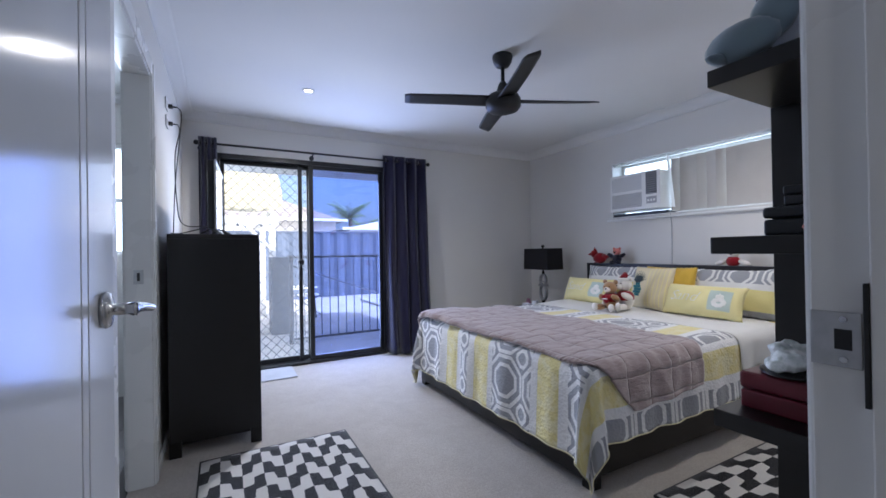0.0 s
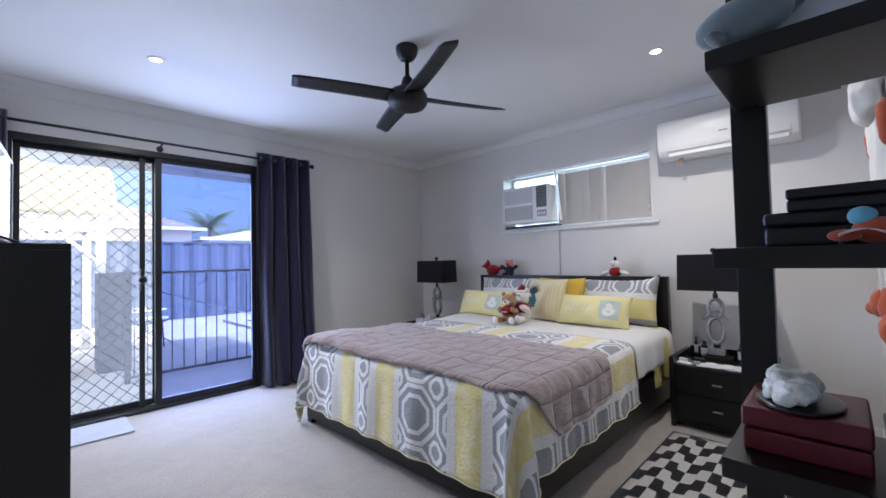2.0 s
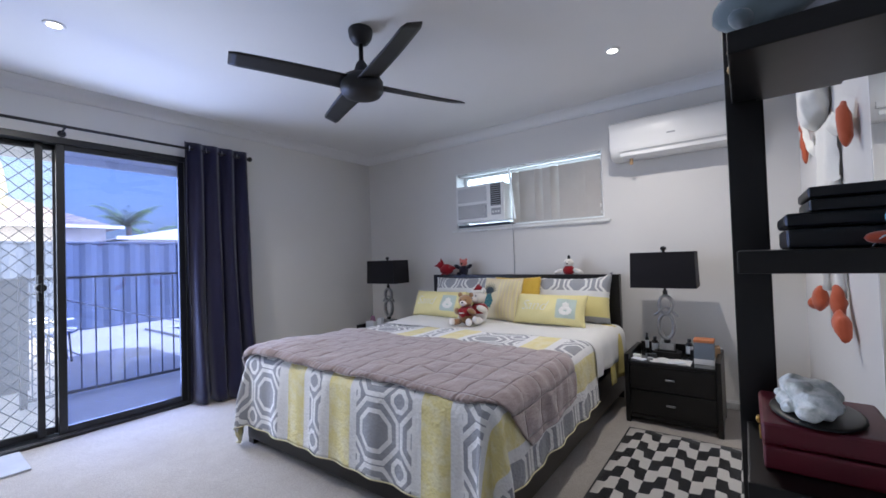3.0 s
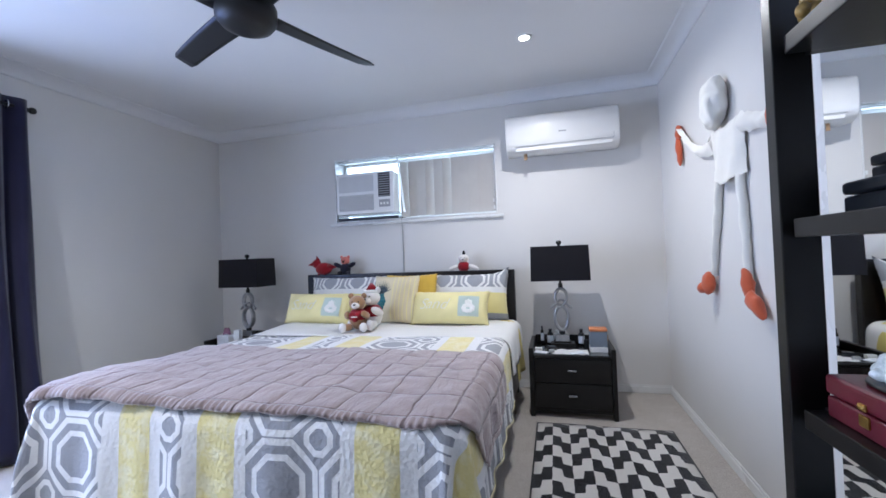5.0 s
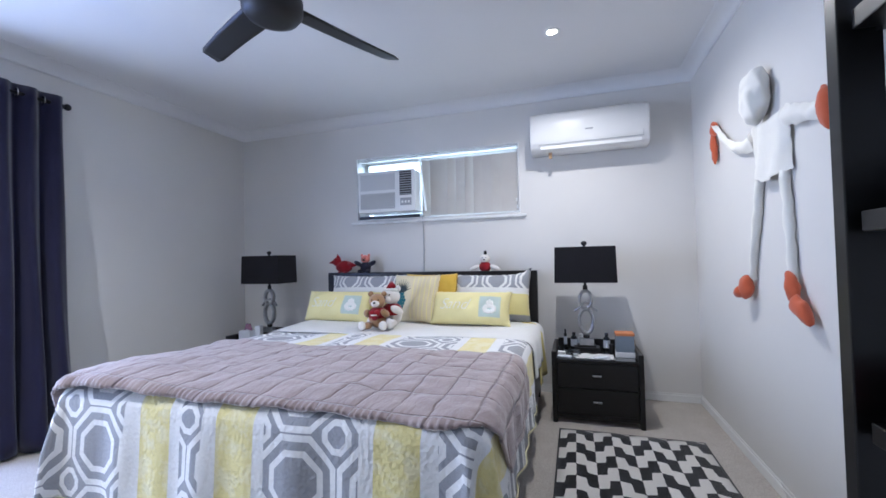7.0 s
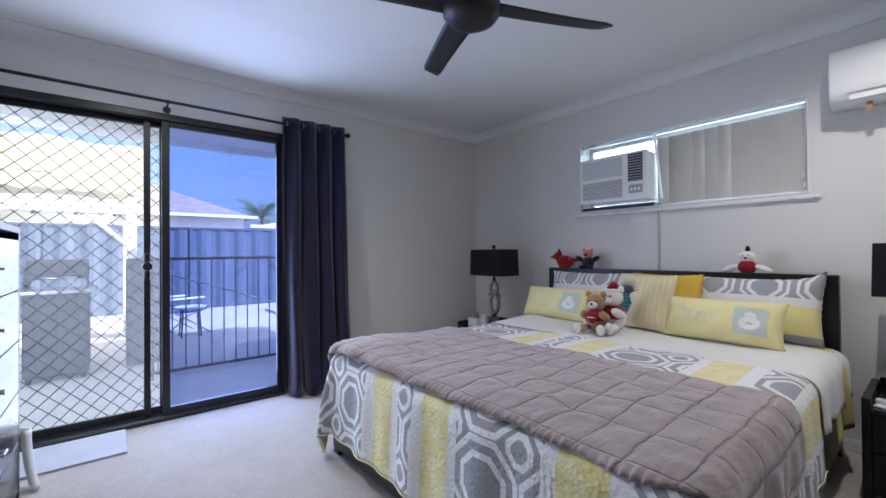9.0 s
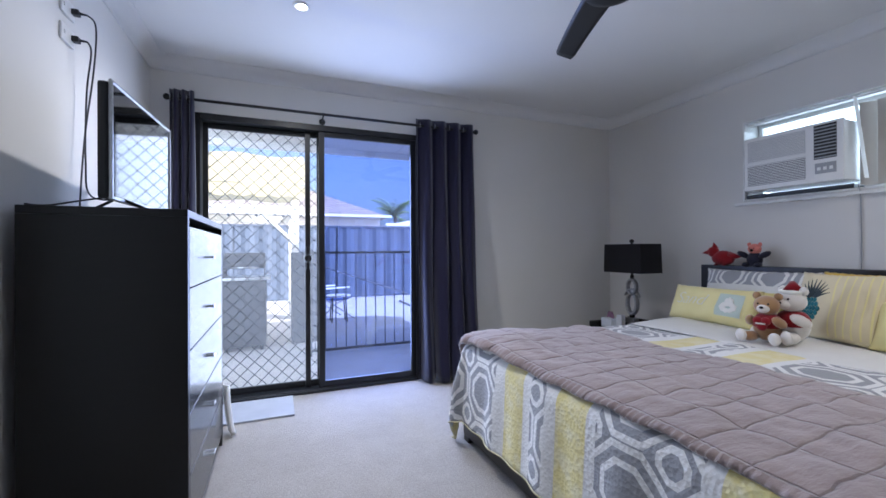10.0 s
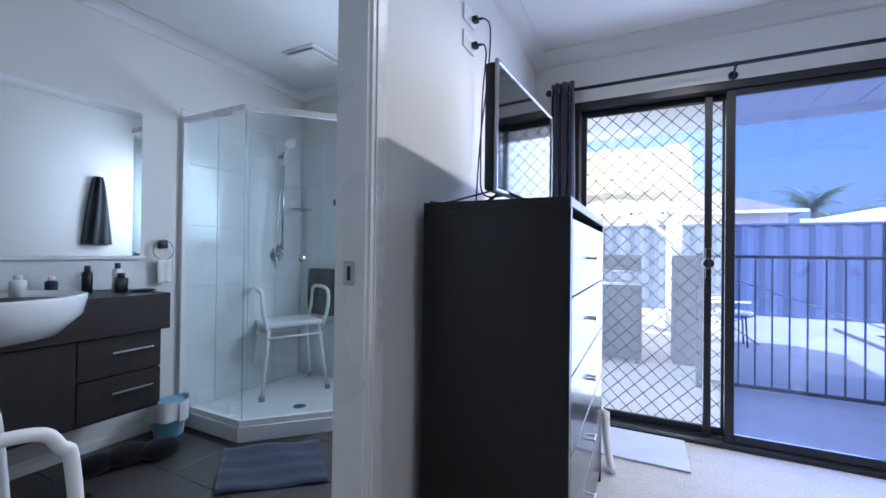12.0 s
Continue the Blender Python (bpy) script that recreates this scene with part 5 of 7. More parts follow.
part("lid", bx(-0.052, 0.052, -0.057, 0.057, 0.141, 0.158, 0.003), M["card_orange"], gb, "orange card lid")
part("band", bx(-0.0515, 0.0515, -0.0565, 0.0565, 0.0, 0.035, 0.001), M["white_plastic"], gb)
M["doily"] = plain("white_lace_paper", "dcdcdc", 0.8, var=0.1, scale=60, grain=300, bump=0.5, dist=0.001)
dl = B()
sheet(dl, 14, 10, lambda a, b: (3.32 + 0.14 * b + 0.006 * math.sin(20 * a), 1.09 + 0.24 * a, 0.421 + 0.002 * math.sin(15 * a) * math.sin(11 * b)))
solid(single("doily", dl, M["doily"], "white lace mat under the lamp", "table mat"), 0.001)
for k, (x, y, w, d, h, mt, lab) in enumerate(((3.345, 1.40, 0.05, 0.09, 0.008, "paper", "white card lying on the bedside table"), (3.40, 1.42, 0.03, 0.05, 0.024, "white_plastic", "small white plastic tub on the bedside table"), (3.36, 1.33, 0.03, 0.035, 0.02, "grey_plastic", "small grey pill box on the bedside table"), (3.43, 1.33, 0.04, 0.06, 0.03, "dark_bottle", "small dark compact on the bedside table"), (3.34, 1.17, 0.045, 0.10, 0.006, "paper", "white folded paper on the bedside table"), (3.52, 1.09, 0.03, 0.03, 0.06, "navy_box", "small dark box beside the lamp"))):
    o = single("small_item", bx(-w / 2, w / 2, -d / 2, d / 2, 0, h, min(0.004, h * 0.3)), M[mt], lab, "toiletry", at=pose(x, y, 0.4235 if mt == "paper" and y < 1.3 else 0.42, 0, 0, 13 * k - 20))
single("small_carton", bx(-0.035, 0.035, -0.022, 0.022, 0, 0.085, 0.003), M["kraft"], "small brown kraft carton at the back of the table", "carton", at=pose(3.60, 0.965, 0.42, 0, 0, 8))
tis = thing("tissue_box", "white tissue box with a mauve tissue on the table", "tissue box", (3.42, 4.10, 0.42))
part("carton", bx(-0.05, 0.05, -0.06, 0.06, 0.0, 0.075, 0.003), M["paper"], tis)
M["mauve_tissue"] = fabric("mauve_tissue", "8d6a80", 300, 0.9, 0.1)
part("tissue", sheet(B(), 10, 6, lambda a, b: (0.02 * math.cos(6.28 * a) * (1 - 0.5 * b), 0.045 * math.sin(6.28 * a) * (1 - 0.3 * b), 0.076 + 0.05 * b + 0.01 * math.sin(15 * a))), M["mauve_tissue"], tis, "mauve tissue")
single("small_carton", bx(-0.03, 0.03, -0.025, 0.025, 0, 0.11, 0.003), M["paper"], "small pale carton on the bedside table", "carton", at=pose(3.46, 4.02, 0.42, 0, 0, 15))


# rugs with a zigzag of black and white blocks
def rug_mat():
    s = Nodes("black_white_rug")
    node = s.n("SeparateXYZ", 0, {0: s.n("TexCoord", 3)}).node
    x, y = node.outputs[0], node.outputs[1]
    co = s.obj()
    wob = s.m("MULTIPLY", s.m("SUBTRACT", s.noise(co, 40, 3), 0.5), 0.012)
    u = s.m("DIVIDE", s.m("ADD", x, s.m("ADD", wob, 5.0)), 0.1)
    col_i = s.m("FLOOR", u)
    fu = s.m("FRACT", u)
    odd = s.m("MODULO", col_i, 2.0)
    step = s.n("MapRange", 0, {0: fu, 1: 0.46, 2: 0.54, 3: 0.0, 4: 0.27})
    sign = s.m("SUBTRACT", s.m("MULTIPLY", odd, 2.0), 1.0)
    shift = s.m("MULTIPLY", sign, s.m("ADD", step, s.m("MULTIPLY", fu, 0.12)))
    v = s.m("ADD", s.m("DIVIDE", s.m("ADD", y, s.m("ADD", wob, 5.0)), 0.25), s.m("ADD", shift, s.m("MULTIPLY", odd, 0.12)))
    white = s.m("LESS_THAN", s.m("FRACT", v), 0.5)
    rim = s.m("MAXIMUM", s.m("GREATER_THAN", s.m("ABSOLUTE", x), 0.391), s.m("GREATER_THAN", s.m("ABSOLUTE", y), 0.641))
    white = s.m("MULTIPLY", white, s.m("SUBTRACT", 1.0, rim))
    fine = s.noise(co, 500, 2)
    pile = s.n("TexVoronoi", 0, {"Vector": co, "Scale": 260.0})
    c = s.mix(white, s.mix(fine, C("0c0c0e"), C("1d1d20")), s.mix(fine, C("c6c2bb"), C("dad7d1")))
    s.set(color=c, rough=0.95, sheen=0.25, spec=0.1)
    s.bump(s.m("ADD", s.m("MULTIPLY", pile, -0.6), s.m("MULTIPLY", white, 0.6)), 0.6, 0.006)
    return s.mat


M["rug"] = rug_mat()


def rug(cx, cy, w, l, turn, lab):
    bm = B()
    sheet(bm, 12, 18, lambda a, b: ((a - 0.5) * w, (b - 0.5) * l + 0.003 * math.sin(9 * a), 0.010 + 0.0015 * math.sin(7 * a + 5 * b)))
    bmesh.ops.recalc_face_normals(bm, faces=bm.faces)
    got = bmesh.ops.extrude_face_region(bm, geom=bm.faces[:])
    for v in got["geom"]:
        if isinstance(v, bmesh.types.BMVert):
            v.co.z = 0.001
    return single("rug", bm, M["rug"], lab, "rug", "zigzag rugs", at=pose(cx, cy, 0.0, 0, 0, turn))


rug(2.53, 1.04, 0.80, 1.30, -90, "black and white zigzag pile rug beside the bed")
rug(0.44, 2.2, 0.80, 1.30, 0, "black and white zigzag pile rug near the ensuite doorway")
M["mat_grey"] = fabric("grey_door_mat", "b9bcc4", 150, 0.95, 0.1)
bm = bx(0.22, 0.76, 4.19, 4.575, 0.001, 0.014, 0.006, 2)
single("door_mat", bm, M["mat_grey"], "pale grey mat at the sliding door", "door mat")
cl = sheet(B(), 10, 12, lambda a, b: (0.372 + 0.03 * b * b + 0.02 * math.sin(5 * a), 3.99 + 0.09 * a, 0.30 - 0.29 * b + 0.0 * a))
solid(single("hanging_cloth", cl, M["sheet"], "white cloth slumped beside the chest of drawers", "cloth"), 0.006)

# ceiling fan
fan = thing("ceiling_fan", "matte black four-blade ceiling fan on a short rod", "ceiling fan", (1.837, 2.455, H))
M["fan_black"] = plain("matte_black_fan", "17181a", 0.5, var=0.15, scale=8, grain=200, bump=0.06, dist=0.0003)
part("canopy", lathe(B(), [(0.066, 0.0), (0.068, -0.01), (0.062, -0.045), (0.045, -0.072), (0.018, -0.082)], seg=28), M["fan_black"], fan)
part("down_rod", cyl(B(), (0, 0, -0.08), (0, 0, -0.25), 0.0125, seg=16), M["fan_black"], fan)
part("rod_cover", lathe(B(), [(0.016, -0.175), (0.03, -0.195), (0.046, -0.25), (0.05, -0.265)], seg=24), M["fan_black"], fan)
part("motor", lathe(B(), [(0.04, -0.26), (0.10, -0.27), (0.118, -0.297), (0.118, -0.345), (0.10, -0.37), (0.06, -0.385), (0.01, -0.387)], seg=32), M["fan_black"], fan)
for k in range(4):
    bl = B()

    def f(a, b):
        r = 0.10 + 0.56 * a
        w = (0.060 - 0.012 * a) * (1 if a < 0.94 else 1 - (a - 0.94) * 4)
        return Vector((r, (b - 0.5) * 2 * w + 0.006 * math.sin(3 * a), -0.31 + (b - 0.5) * 0.026 + 0.006 * a))
    sheet(bl, 14, 6, f)
    o = part("blade", bl, M["fan_black"], fan)
    o.matrix_local = pose(0, 0, 0, 0, 0, 67 + 90 * k)
    solid(o, 0.006)

# downlights
for x, y in ((0.785, 3.63), (3.015, 1.41)):
    dlt = thing("downlight", "round recessed downlight glowing warm white", "downlight", (x, y, H), group="ceiling downlights")
    part("trim_ring", lathe(B(), [(0.030, -0.002), (0.031, -0.006), (0.046, -0.004), (0.047, 0.0)], seg=28), M["white_plastic"], dlt)
    part("lens", lathe(B(), [(0.001, -0.004), (0.0295, -0.004), (0.0295, -0.001)], seg=24), M["led"], dlt, "glowing lens")

# split air conditioner
ac = thing("air_conditioner", "white wall-mounted split air conditioner above the bedside table", "air conditioner", (3.9, 1.19, 1.86))
body = B()
prof = [(3.903, 1.905), (3.80, 1.899), (3.745, 1.91), (3.712, 1.94), (3.700, 1.995), (3.698, 2.11), (3.705, 2.172), (3.73, 2.197), (3.79, 2.206), (3.903, 2.206)]
rows = []
for yy, sc in ((0.777, 0.985), (0.787, 1.0), (1.612, 1.0), (1.622, 0.985)):
    rows.append([body.verts.new((3.903 - (3.903 - px) * sc, yy, 2.02 + (pz - 2.02) * sc)) for px, pz in prof])
for a, b in zip(rows, rows[1:]):
    for k in range(len(prof)):
        f = body.faces.new((a[k], a[(k + 1) % len(prof)], b[(k + 1) % len(prof)], b[k]))
        f.smooth = True
body.faces.new(rows[0])
body.faces.new(rows[-1][::-1])
P("casing", body, M["white_plastic"], ac)
lou = bx(3.703, 3.7085, 0.82, 1.555, 1.950, 1.9525)
box(lou, 3.7005, 3.709, 0.8185, 0.8205, 1.950, 1.995)
P("louvre_gap", lou, M["grey_plastic"], ac, "thin dark louvre gap")
P("louvre", bx(3.712, 3.735, 0.83, 1.545, 1.914, 1.944, 0.004), M["white_plastic"], ac)
P("badge", bx(3.6965, 3.6985, 1.16, 1.215, 2.035, 2.045), M["grey_plastic"], ac, "small plain grey badge")
P("tag", bx(3.76, 3.763, 1.462, 1.487, 1.852, 1.902, 0.001), M["kraft"], ac, "small hanging tag")

# window air conditioner
wa = thing("window_air_conditioner", "old white box air conditioner wedged in the window", "air conditioner", (3.8, 2.88, 1.5))
AX, AY0, AY1, AZ0, AZ1 = 3.762, 2.60, 3.155, 1.503, 1.872
P("casing", bx(AX + 0.02, 4.25, AY0 + 0.006, AY1 - 0.006, AZ0 + 0.006, AZ1 - 0.006, 0.006), M["white_plastic"], wa)
P("fascia", bx(AX, AX + 0.022, AY0, AY1, AZ0, AZ1, 0.008, 3), M["white_plastic"], wa)
gl = bx(AX - 0.0015, AX + 0.003, 2.79, 3.13, 1.70, 1.845)
P("filter_panel", gl, M["grey_plastic"], wa, "pale grey filter grille")
for i in range(16):
    z = 1.70 + 0.145 * i / 16
    P("filter_slat", bx(AX - 0.003, AX - 0.0012, 2.79, 3.13, z + 0.001, z + 0.0055), M["white_plastic"], wa)
P("intake_recess", bx(AX - 0.0015, AX + 0.003, 2.79, 3.13, 1.535, 1.675), M["black_metal"], wa)
for i in range(13):
    z = 1.535 + 0.14 * i / 13
    P("intake_slat", bx(AX - 0.004, AX - 0.0012, 2.79, 3.13, z + 0.003, z + 0.0085), M["white_plastic"], wa)
P("outlet_recess", bx(AX - 0.0015, AX + 0.004, 2.632, 2.745, 1.645, 1.855), M["black_metal"], wa, "dark outlet opening")
for i in range(10):
    z = 1.65 + 0.205 * i / 10
    P("outlet_louvre", bx(AX - 0.005, AX + 0.002, 2.632, 2.745, z, z + 0.007, 0.001), M["grey_plastic"], wa)
P("control_panel", bx(AX - 0.002, AX + 0.002, 2.635, 2.74, 1.555, 1.62, 0.001), M["grey_plastic"], wa)
for k in range(3):
    P("button", bx(AX - 0.005, AX - 0.001, 2.65 + 0.03 * k, 2.668 + 0.03 * k, 1.575, 1.595, 0.002), M["white_plastic"], wa)
P("side_curtain", sheet(B(), 2, 2, lambda a, b: (AX + 0.10 + 0.05 * a, 2.60 - 0.05 * (1 - b), 1.51 + 0.5 * b)), M["white_plastic"], wa)

wa.location += Vector((0, 0.016, 0.013))

# cloth figure hung on the wall, one mesh
M["terracotta"] = fabric("terracotta_felt", "c4613f", 250, 0.9, 0.15, sheen=0.3)
fig = B()


def cushion_shape(bm, c, r, mat=0, ang=0.0, seg=16):
    ball(bm, c, r, mat, seg, Euler((0, radians(ang), 0)).to_matrix().to_4x4())


Y = YS
cushion_shape(fig, (2.735, Y + 0.05, 1.795), (0.085, 0.055, 0.125), 0, -8, 40)
sheet(fig, 12, 10, lambda a, b: (2.845 - 0.33 * a, Y + 0.012 + 0.035 * math.sin(math.pi * a) ** 0.5 + 0.006 * math.sin(14 * a + 4 * b), 1.665 - 0.255 * b + 0.012 * math.sin(8 * a)))
sheet(fig, 14, 6, lambda a, b: (2.84 + 0.53 * a, Y + 0.02 + 0.02 * math.sin(3.1 * b), 1.665 + 0.21 * a ** 1.6 - 0.085 * (1 - 0.6 * a) * b - 0.04 * math.sin(math.pi * a)))
sheet(fig, 14, 6, lambda a, b: (2.53 - 0.28 * a, Y + 0.02 + 0.02 * math.sin(3.1 * b), 1.69 - 0.09 * a - 0.10 * (1 - 0.5 * a) * b - 0.0 * a))
for x0, x1 in ((2.80, 2.93), (2.565, 2.53)):
    tube(fig, [(x0 + (x1 - x0) * t, Y + 0.016, 1.43 - 0.47 * t) for t in [i / 10 for i in range(11)]], lambda q: 0.021 - 0.006 * q + 0.002 * math.sin(40 * q), 10, 0)
cushion_shape(fig, (3.385, Y + 0.022, 1.845), (0.035, 0.02, 0.045), 1)
cushion_shape(fig, (3.41, Y + 0.02, 1.73), (0.026, 0.018, 0.10), 1, 6)
cushion_shape(fig, (2.235, Y + 0.03, 1.57), (0.04, 0.02, 0.08), 1, 10)
cushion_shape(fig, (2.955, Y + 0.035, 0.91), (0.045, 0.03, 0.06), 1)
cushion_shape(fig, (2.99, Y + 0.05, 0.885), (0.04, 0.03, 0.025), 1)
cushion_shape(fig, (2.51, Y + 0.03, 0.94), (0.030, 0.024, 0.075), 1, 20)
cushion_shape(fig, (2.44, Y + 0.035, 0.862), (0.075, 0.026, 0.034), 1, -36)
for v in fig.verts:
    v.co += Vector((noise.noise(v.co * 22), abs(noise.noise(v.co * 17 + Vector((5, 0, 0)))), noise.noise(v.co * 22 + Vector((0, 7, 0))))) * 0.014
for f in fig.faces:
    f.smooth = True
single("cloth_figure", fig, [M["offwhite"], M["terracotta"]], "white cloth figure with terracotta hands and feet on the wall", "wall hanging", at=pose(-0.045, 0, 0))


# ensuite
def tile_mat(name, base, grout, sx, sy, rough, bump=0.4):
    s = Nodes(name)
    co = s.obj()
    n = s.noise(co, 3, 4)
    c = C(base)
    col = s.mix(s.ramp(n, 0.3, 0.7), tuple(v * 0.9 for v in c[:3]) + (1,), c)
    col = s.mix(s.m("MULTIPLY", s.noise(co, 150, 2), 0.2), col, C(grout))
    s.set(color=col, rough=rough)
    s.bump(s.noise(co, 25, 2), bump * 0.2, 0.001)
    return s.mat


M["floor_tile"] = tile_mat("charcoal_floor_tile", "4a4644", "2c2a29", 0.3, 0.3, 0.4)
M["grout"] = plain("dark_grout", "3a3735", 0.9, var=0.1, scale=20, grain=200)
M["wall_tile"] = tile_mat("white_wall_tile", "e3e6e6", "c8cccc", 0.3, 0.2, 0.14, 0.2)
M["white_grout"] = plain("white_grout", "c9cbca", 0.9, var=0.06, scale=20, grain=200)
M["vanity"] = plain("charcoal_laminate", "2e2a28", 0.42, var=0.2, scale=4, grain=50, bump=0.1, dist=0.0004, stretch=(1, 6, 1))
M["ceramic"] = plain("white_ceramic", "eeeeec", 0.1, var=0.02, scale=3, grain=20, bump=0.0, coat=0.5)
M["towel_blue"] = fabric("slate_blue_towel", "3b4458", 120, 0.95, 0.2, sheen=0.3)
M["towel_dark"] = fabric("charcoal_towel", "33373a", 120, 0.95, 0.15, sheen=0.3)
fl2 = single("floor_ensuite", bx(EX, XW - 0.1, EY0, EY1, -0.15, -0.003), M["grout"], "dark charcoal tiled ensuite floor", "floor", kind="structure")
sh2 = thing("shower", "corner shower with angled glass screen and white frame", "shower", (-1.6, 3.9, 0))
SX, SY = -1.10, 3.39
pts = [(EX, SY), (-1.53, SY), (SX, 3.82), (SX, EY1)]


def wallstrip(bm, path, w, z0, z1, mat=0):
    """An upright strip of width w along a path of corners, mitred."""
    n = len(path)
    outs, ins = [], []
    for i, p in enumerate(path):
        a, b, c = Vector(path[max(0, i - 1)]), Vector(p), Vector(path[min(n - 1, i + 1)])
        d1 = (b - a).normalized() if i else (c - b).normalized()
        d2 = (c - b).normalized() if i < n - 1 else d1
        nn = Vector((-(d1.y + d2.y), d1.x + d2.x)).normalized()
        k = w / 2 / max(0.3, nn.dot(Vector((-d1.y, d1.x))))
        outs.append(b + nn * k)
        ins.append(b - nn * k)
    for i in range(n - 1):
        vs = [bm.verts.new((q.x, q.y, z)) for z in (z0, z1) for q in (outs[i], outs[i + 1], ins[i + 1], ins[i])]
        for f in ((0, 1, 2, 3), (7, 6, 5, 4), (0, 4, 5, 1), (1, 5, 6, 2), (2, 6, 7, 3), (3, 7, 4, 0)):
            bm.faces.new([vs[k] for k in f]).material_index = mat
    return bm


P("hob", wallstrip(B(), pts, 0.07, 0.0, 0.085), M["wall_tile"], sh2, "pale tiled hob")
P("bottom_channel", wallstrip(B(), pts, 0.045, 0.085, 0.118), M["gloss_white"], sh2)
P("head_channel", wallstrip(B(), pts, 0.032, 1.905, 1.94), M["gloss_white"], sh2)
tray = B()
vs = [tray.verts.new((x, y, 0.05)) for x, y in pts + [(EX, EY1)]]
tray.faces.new(vs)
P("tray", tray, M["ceramic"], sh2, "white shower tray")
P("drain", lathe(B(), [(0.001, 0.0), (0.04, 0.0), (0.042, 0.004), (0.03, 0.005)], (-1.52, 3.82, 0.051), 20), M["chrome"], sh2)
for a, b in ((pts[0], pts[1]), (pts[1], pts[2]), (pts[2], pts[3])):
    g = P("glass_panel", wallstrip(B(), [a, b], 0.006, 0.118, 1.905), M["clear_glass"], sh2, "clear glass panel")
    g.visible_shadow = False
P("wall_channel", wallstrip(B(), [(EX, SY), (EX + 0.03, SY)], 0.04, 0.118, 1.94), M["gloss_white"], sh2)
for q in (pts[1], pts[2]):
    P("corner_post", cyl(B(), (*q, 0.118), (*q, 1.905), 0.006, seg=8), M["clear_glass"], sh2)
P("door_knob", ball(cyl(B(), (-1.29, 3.60, 1.05), (-1.25, 3.56, 1.05), 0.008), (-1.245, 3.555, 1.05), 0.02), M["chrome"], sh2)
rs = thing("shower_set", "chrome rail shower with hand piece and hose", "shower rail", (EX + 0.05, 4.12, 1.0))
P("rail", cyl(B(), (EX + 0.06, 4.14, 1.1), (EX + 0.06, 4.14, 1.88), 0.010, seg=12), M["chrome"], rs)
for z in (1.13, 1.85):
    P("bracket", cyl(B(), (EX, 4.14, z), (EX + 0.06, 4.14, z), 0.014, seg=12), M["chrome"], rs)
P("hand_piece", cyl(tube(B(), [(EX + 0.07, 4.13, 1.78), (EX + 0.13, 4.10, 1.86), (EX + 0.2, 4.07, 1.93)], 0.011, 10), (EX + 0.2, 4.07, 1.945), (EX + 0.22, 4.06, 1.91), 0.045, 0.04, 18), M["white_plastic"], rs)
P("hose", tube(B(), smooth([(EX + 0.07, 4.13, 1.78), (EX + 0.10, 4.07, 1.5), (EX + 0.11, 4.03, 1.15), (EX + 0.08, 4.06, 0.95), (EX + 0.05, 4.1, 1.05)]), 0.007, 8), M["chrome"], rs)
P("mixer", cyl(cyl(B(), (EX, 4.12, 1.06), (EX + 0.02, 4.12, 1.06), 0.06, seg=24), (EX + 0.02, 4.12, 1.06), (EX + 0.08, 4.12, 1.06), 0.025, 0.02, 18), M["chrome"], rs)
sd = B()
lathe(sd, [(0.02, 0.0), (0.085, 0.012), (0.09, 0.02), (0.085, 0.024), (0.03, 0.01)], (EX + 0.09, EY1 - 0.1, 1.42), 22)
single("soap_dish", sd, M["chrome"], "corner chrome soap dish in the shower", "soap dish")
for x in (-1.76, -1.68):
    single("hook_plate", bx(x, x + 0.05, EY1 - 0.014, EY1 - 0.004, 1.47, 1.52, 0.003), M["black_metal"], "small dark square hook on the shower tiles", "hook", "shower hooks")
gr = B()
tube(gr, smooth([(-1.62, EY1, 0.86), (-1.62, EY1 - 0.06, 0.86), (-1.4, EY1 - 0.07, 0.86), (-1.2, EY1 - 0.06, 0.86), (-1.2, EY1, 0.86)]), 0.014, 10)
single("grab_rail", gr, M["white_plastic"], "white grab rail on the shower wall", "grab rail")
bt = sheet(B(), 8, 12, lambda a, b: (-1.98 + 0.32 * a, EY1 - 0.04 - 0.012 * math.sin(9 * a + 3 * b), 0.95 - 0.38 * b))
solid(single("hanging_towel", bt, M["towel_dark"], "charcoal towel hanging on the shower wall", "towel"), 0.012)

# shower stool
so = thing("shower_stool", "white shower stool with raised arm rails and splayed legs", "stool", (-1.885, 4.06, 0.05), 65)
part("seat", bx(-0.2, 0.2, -0.16, 0.16, 0.49, 0.525, 0.014, 3), M["white_plastic"], so)
for sx in (-1, 1):
    for sy in (-1, 1):
        lg = tube(B(), [(sx * 0.18, sy * 0.13, 0.49), (sx * 0.2, sy * 0.15, 0.3), (sx * 0.235, sy * 0.18, 0.02)], 0.0125, 10)
        o = part("leg", lg, M["white_plastic"], so)
        part("rubber_foot", lathe(B(), [(0.02, 0.0), (0.022, 0.004), (0.017, 0.035)], (sx * 0.237, sy * 0.182, 0.0), 14), M["grey_plastic"], o)
    part("arm", tube(B(), smooth([(sx * 0.2, -0.16, 0.48), (sx * 0.235, -0.17, 0.62), (sx * 0.24, -0.15, 0.74), (sx * 0.24, 0.0, 0.765), (sx * 0.24, 0.15, 0.74), (sx * 0.235, 0.17, 0.62), (sx * 0.2, 0.16, 0.48)]), 0.0135, 10), M["white_plastic"], so)
    part("brace", cyl(B(), (sx * 0.2, -0.15, 0.42), (sx * 0.2, 0.15, 0.42), 0.009, seg=8), M["white_plastic"], so)
for sy in (-1, 1):
    part("brace", cyl(B(), (-0.2, sy * 0.15, 0.42), (0.2, sy * 0.15, 0.42), 0.009, seg=8), M["white_plastic"], so)

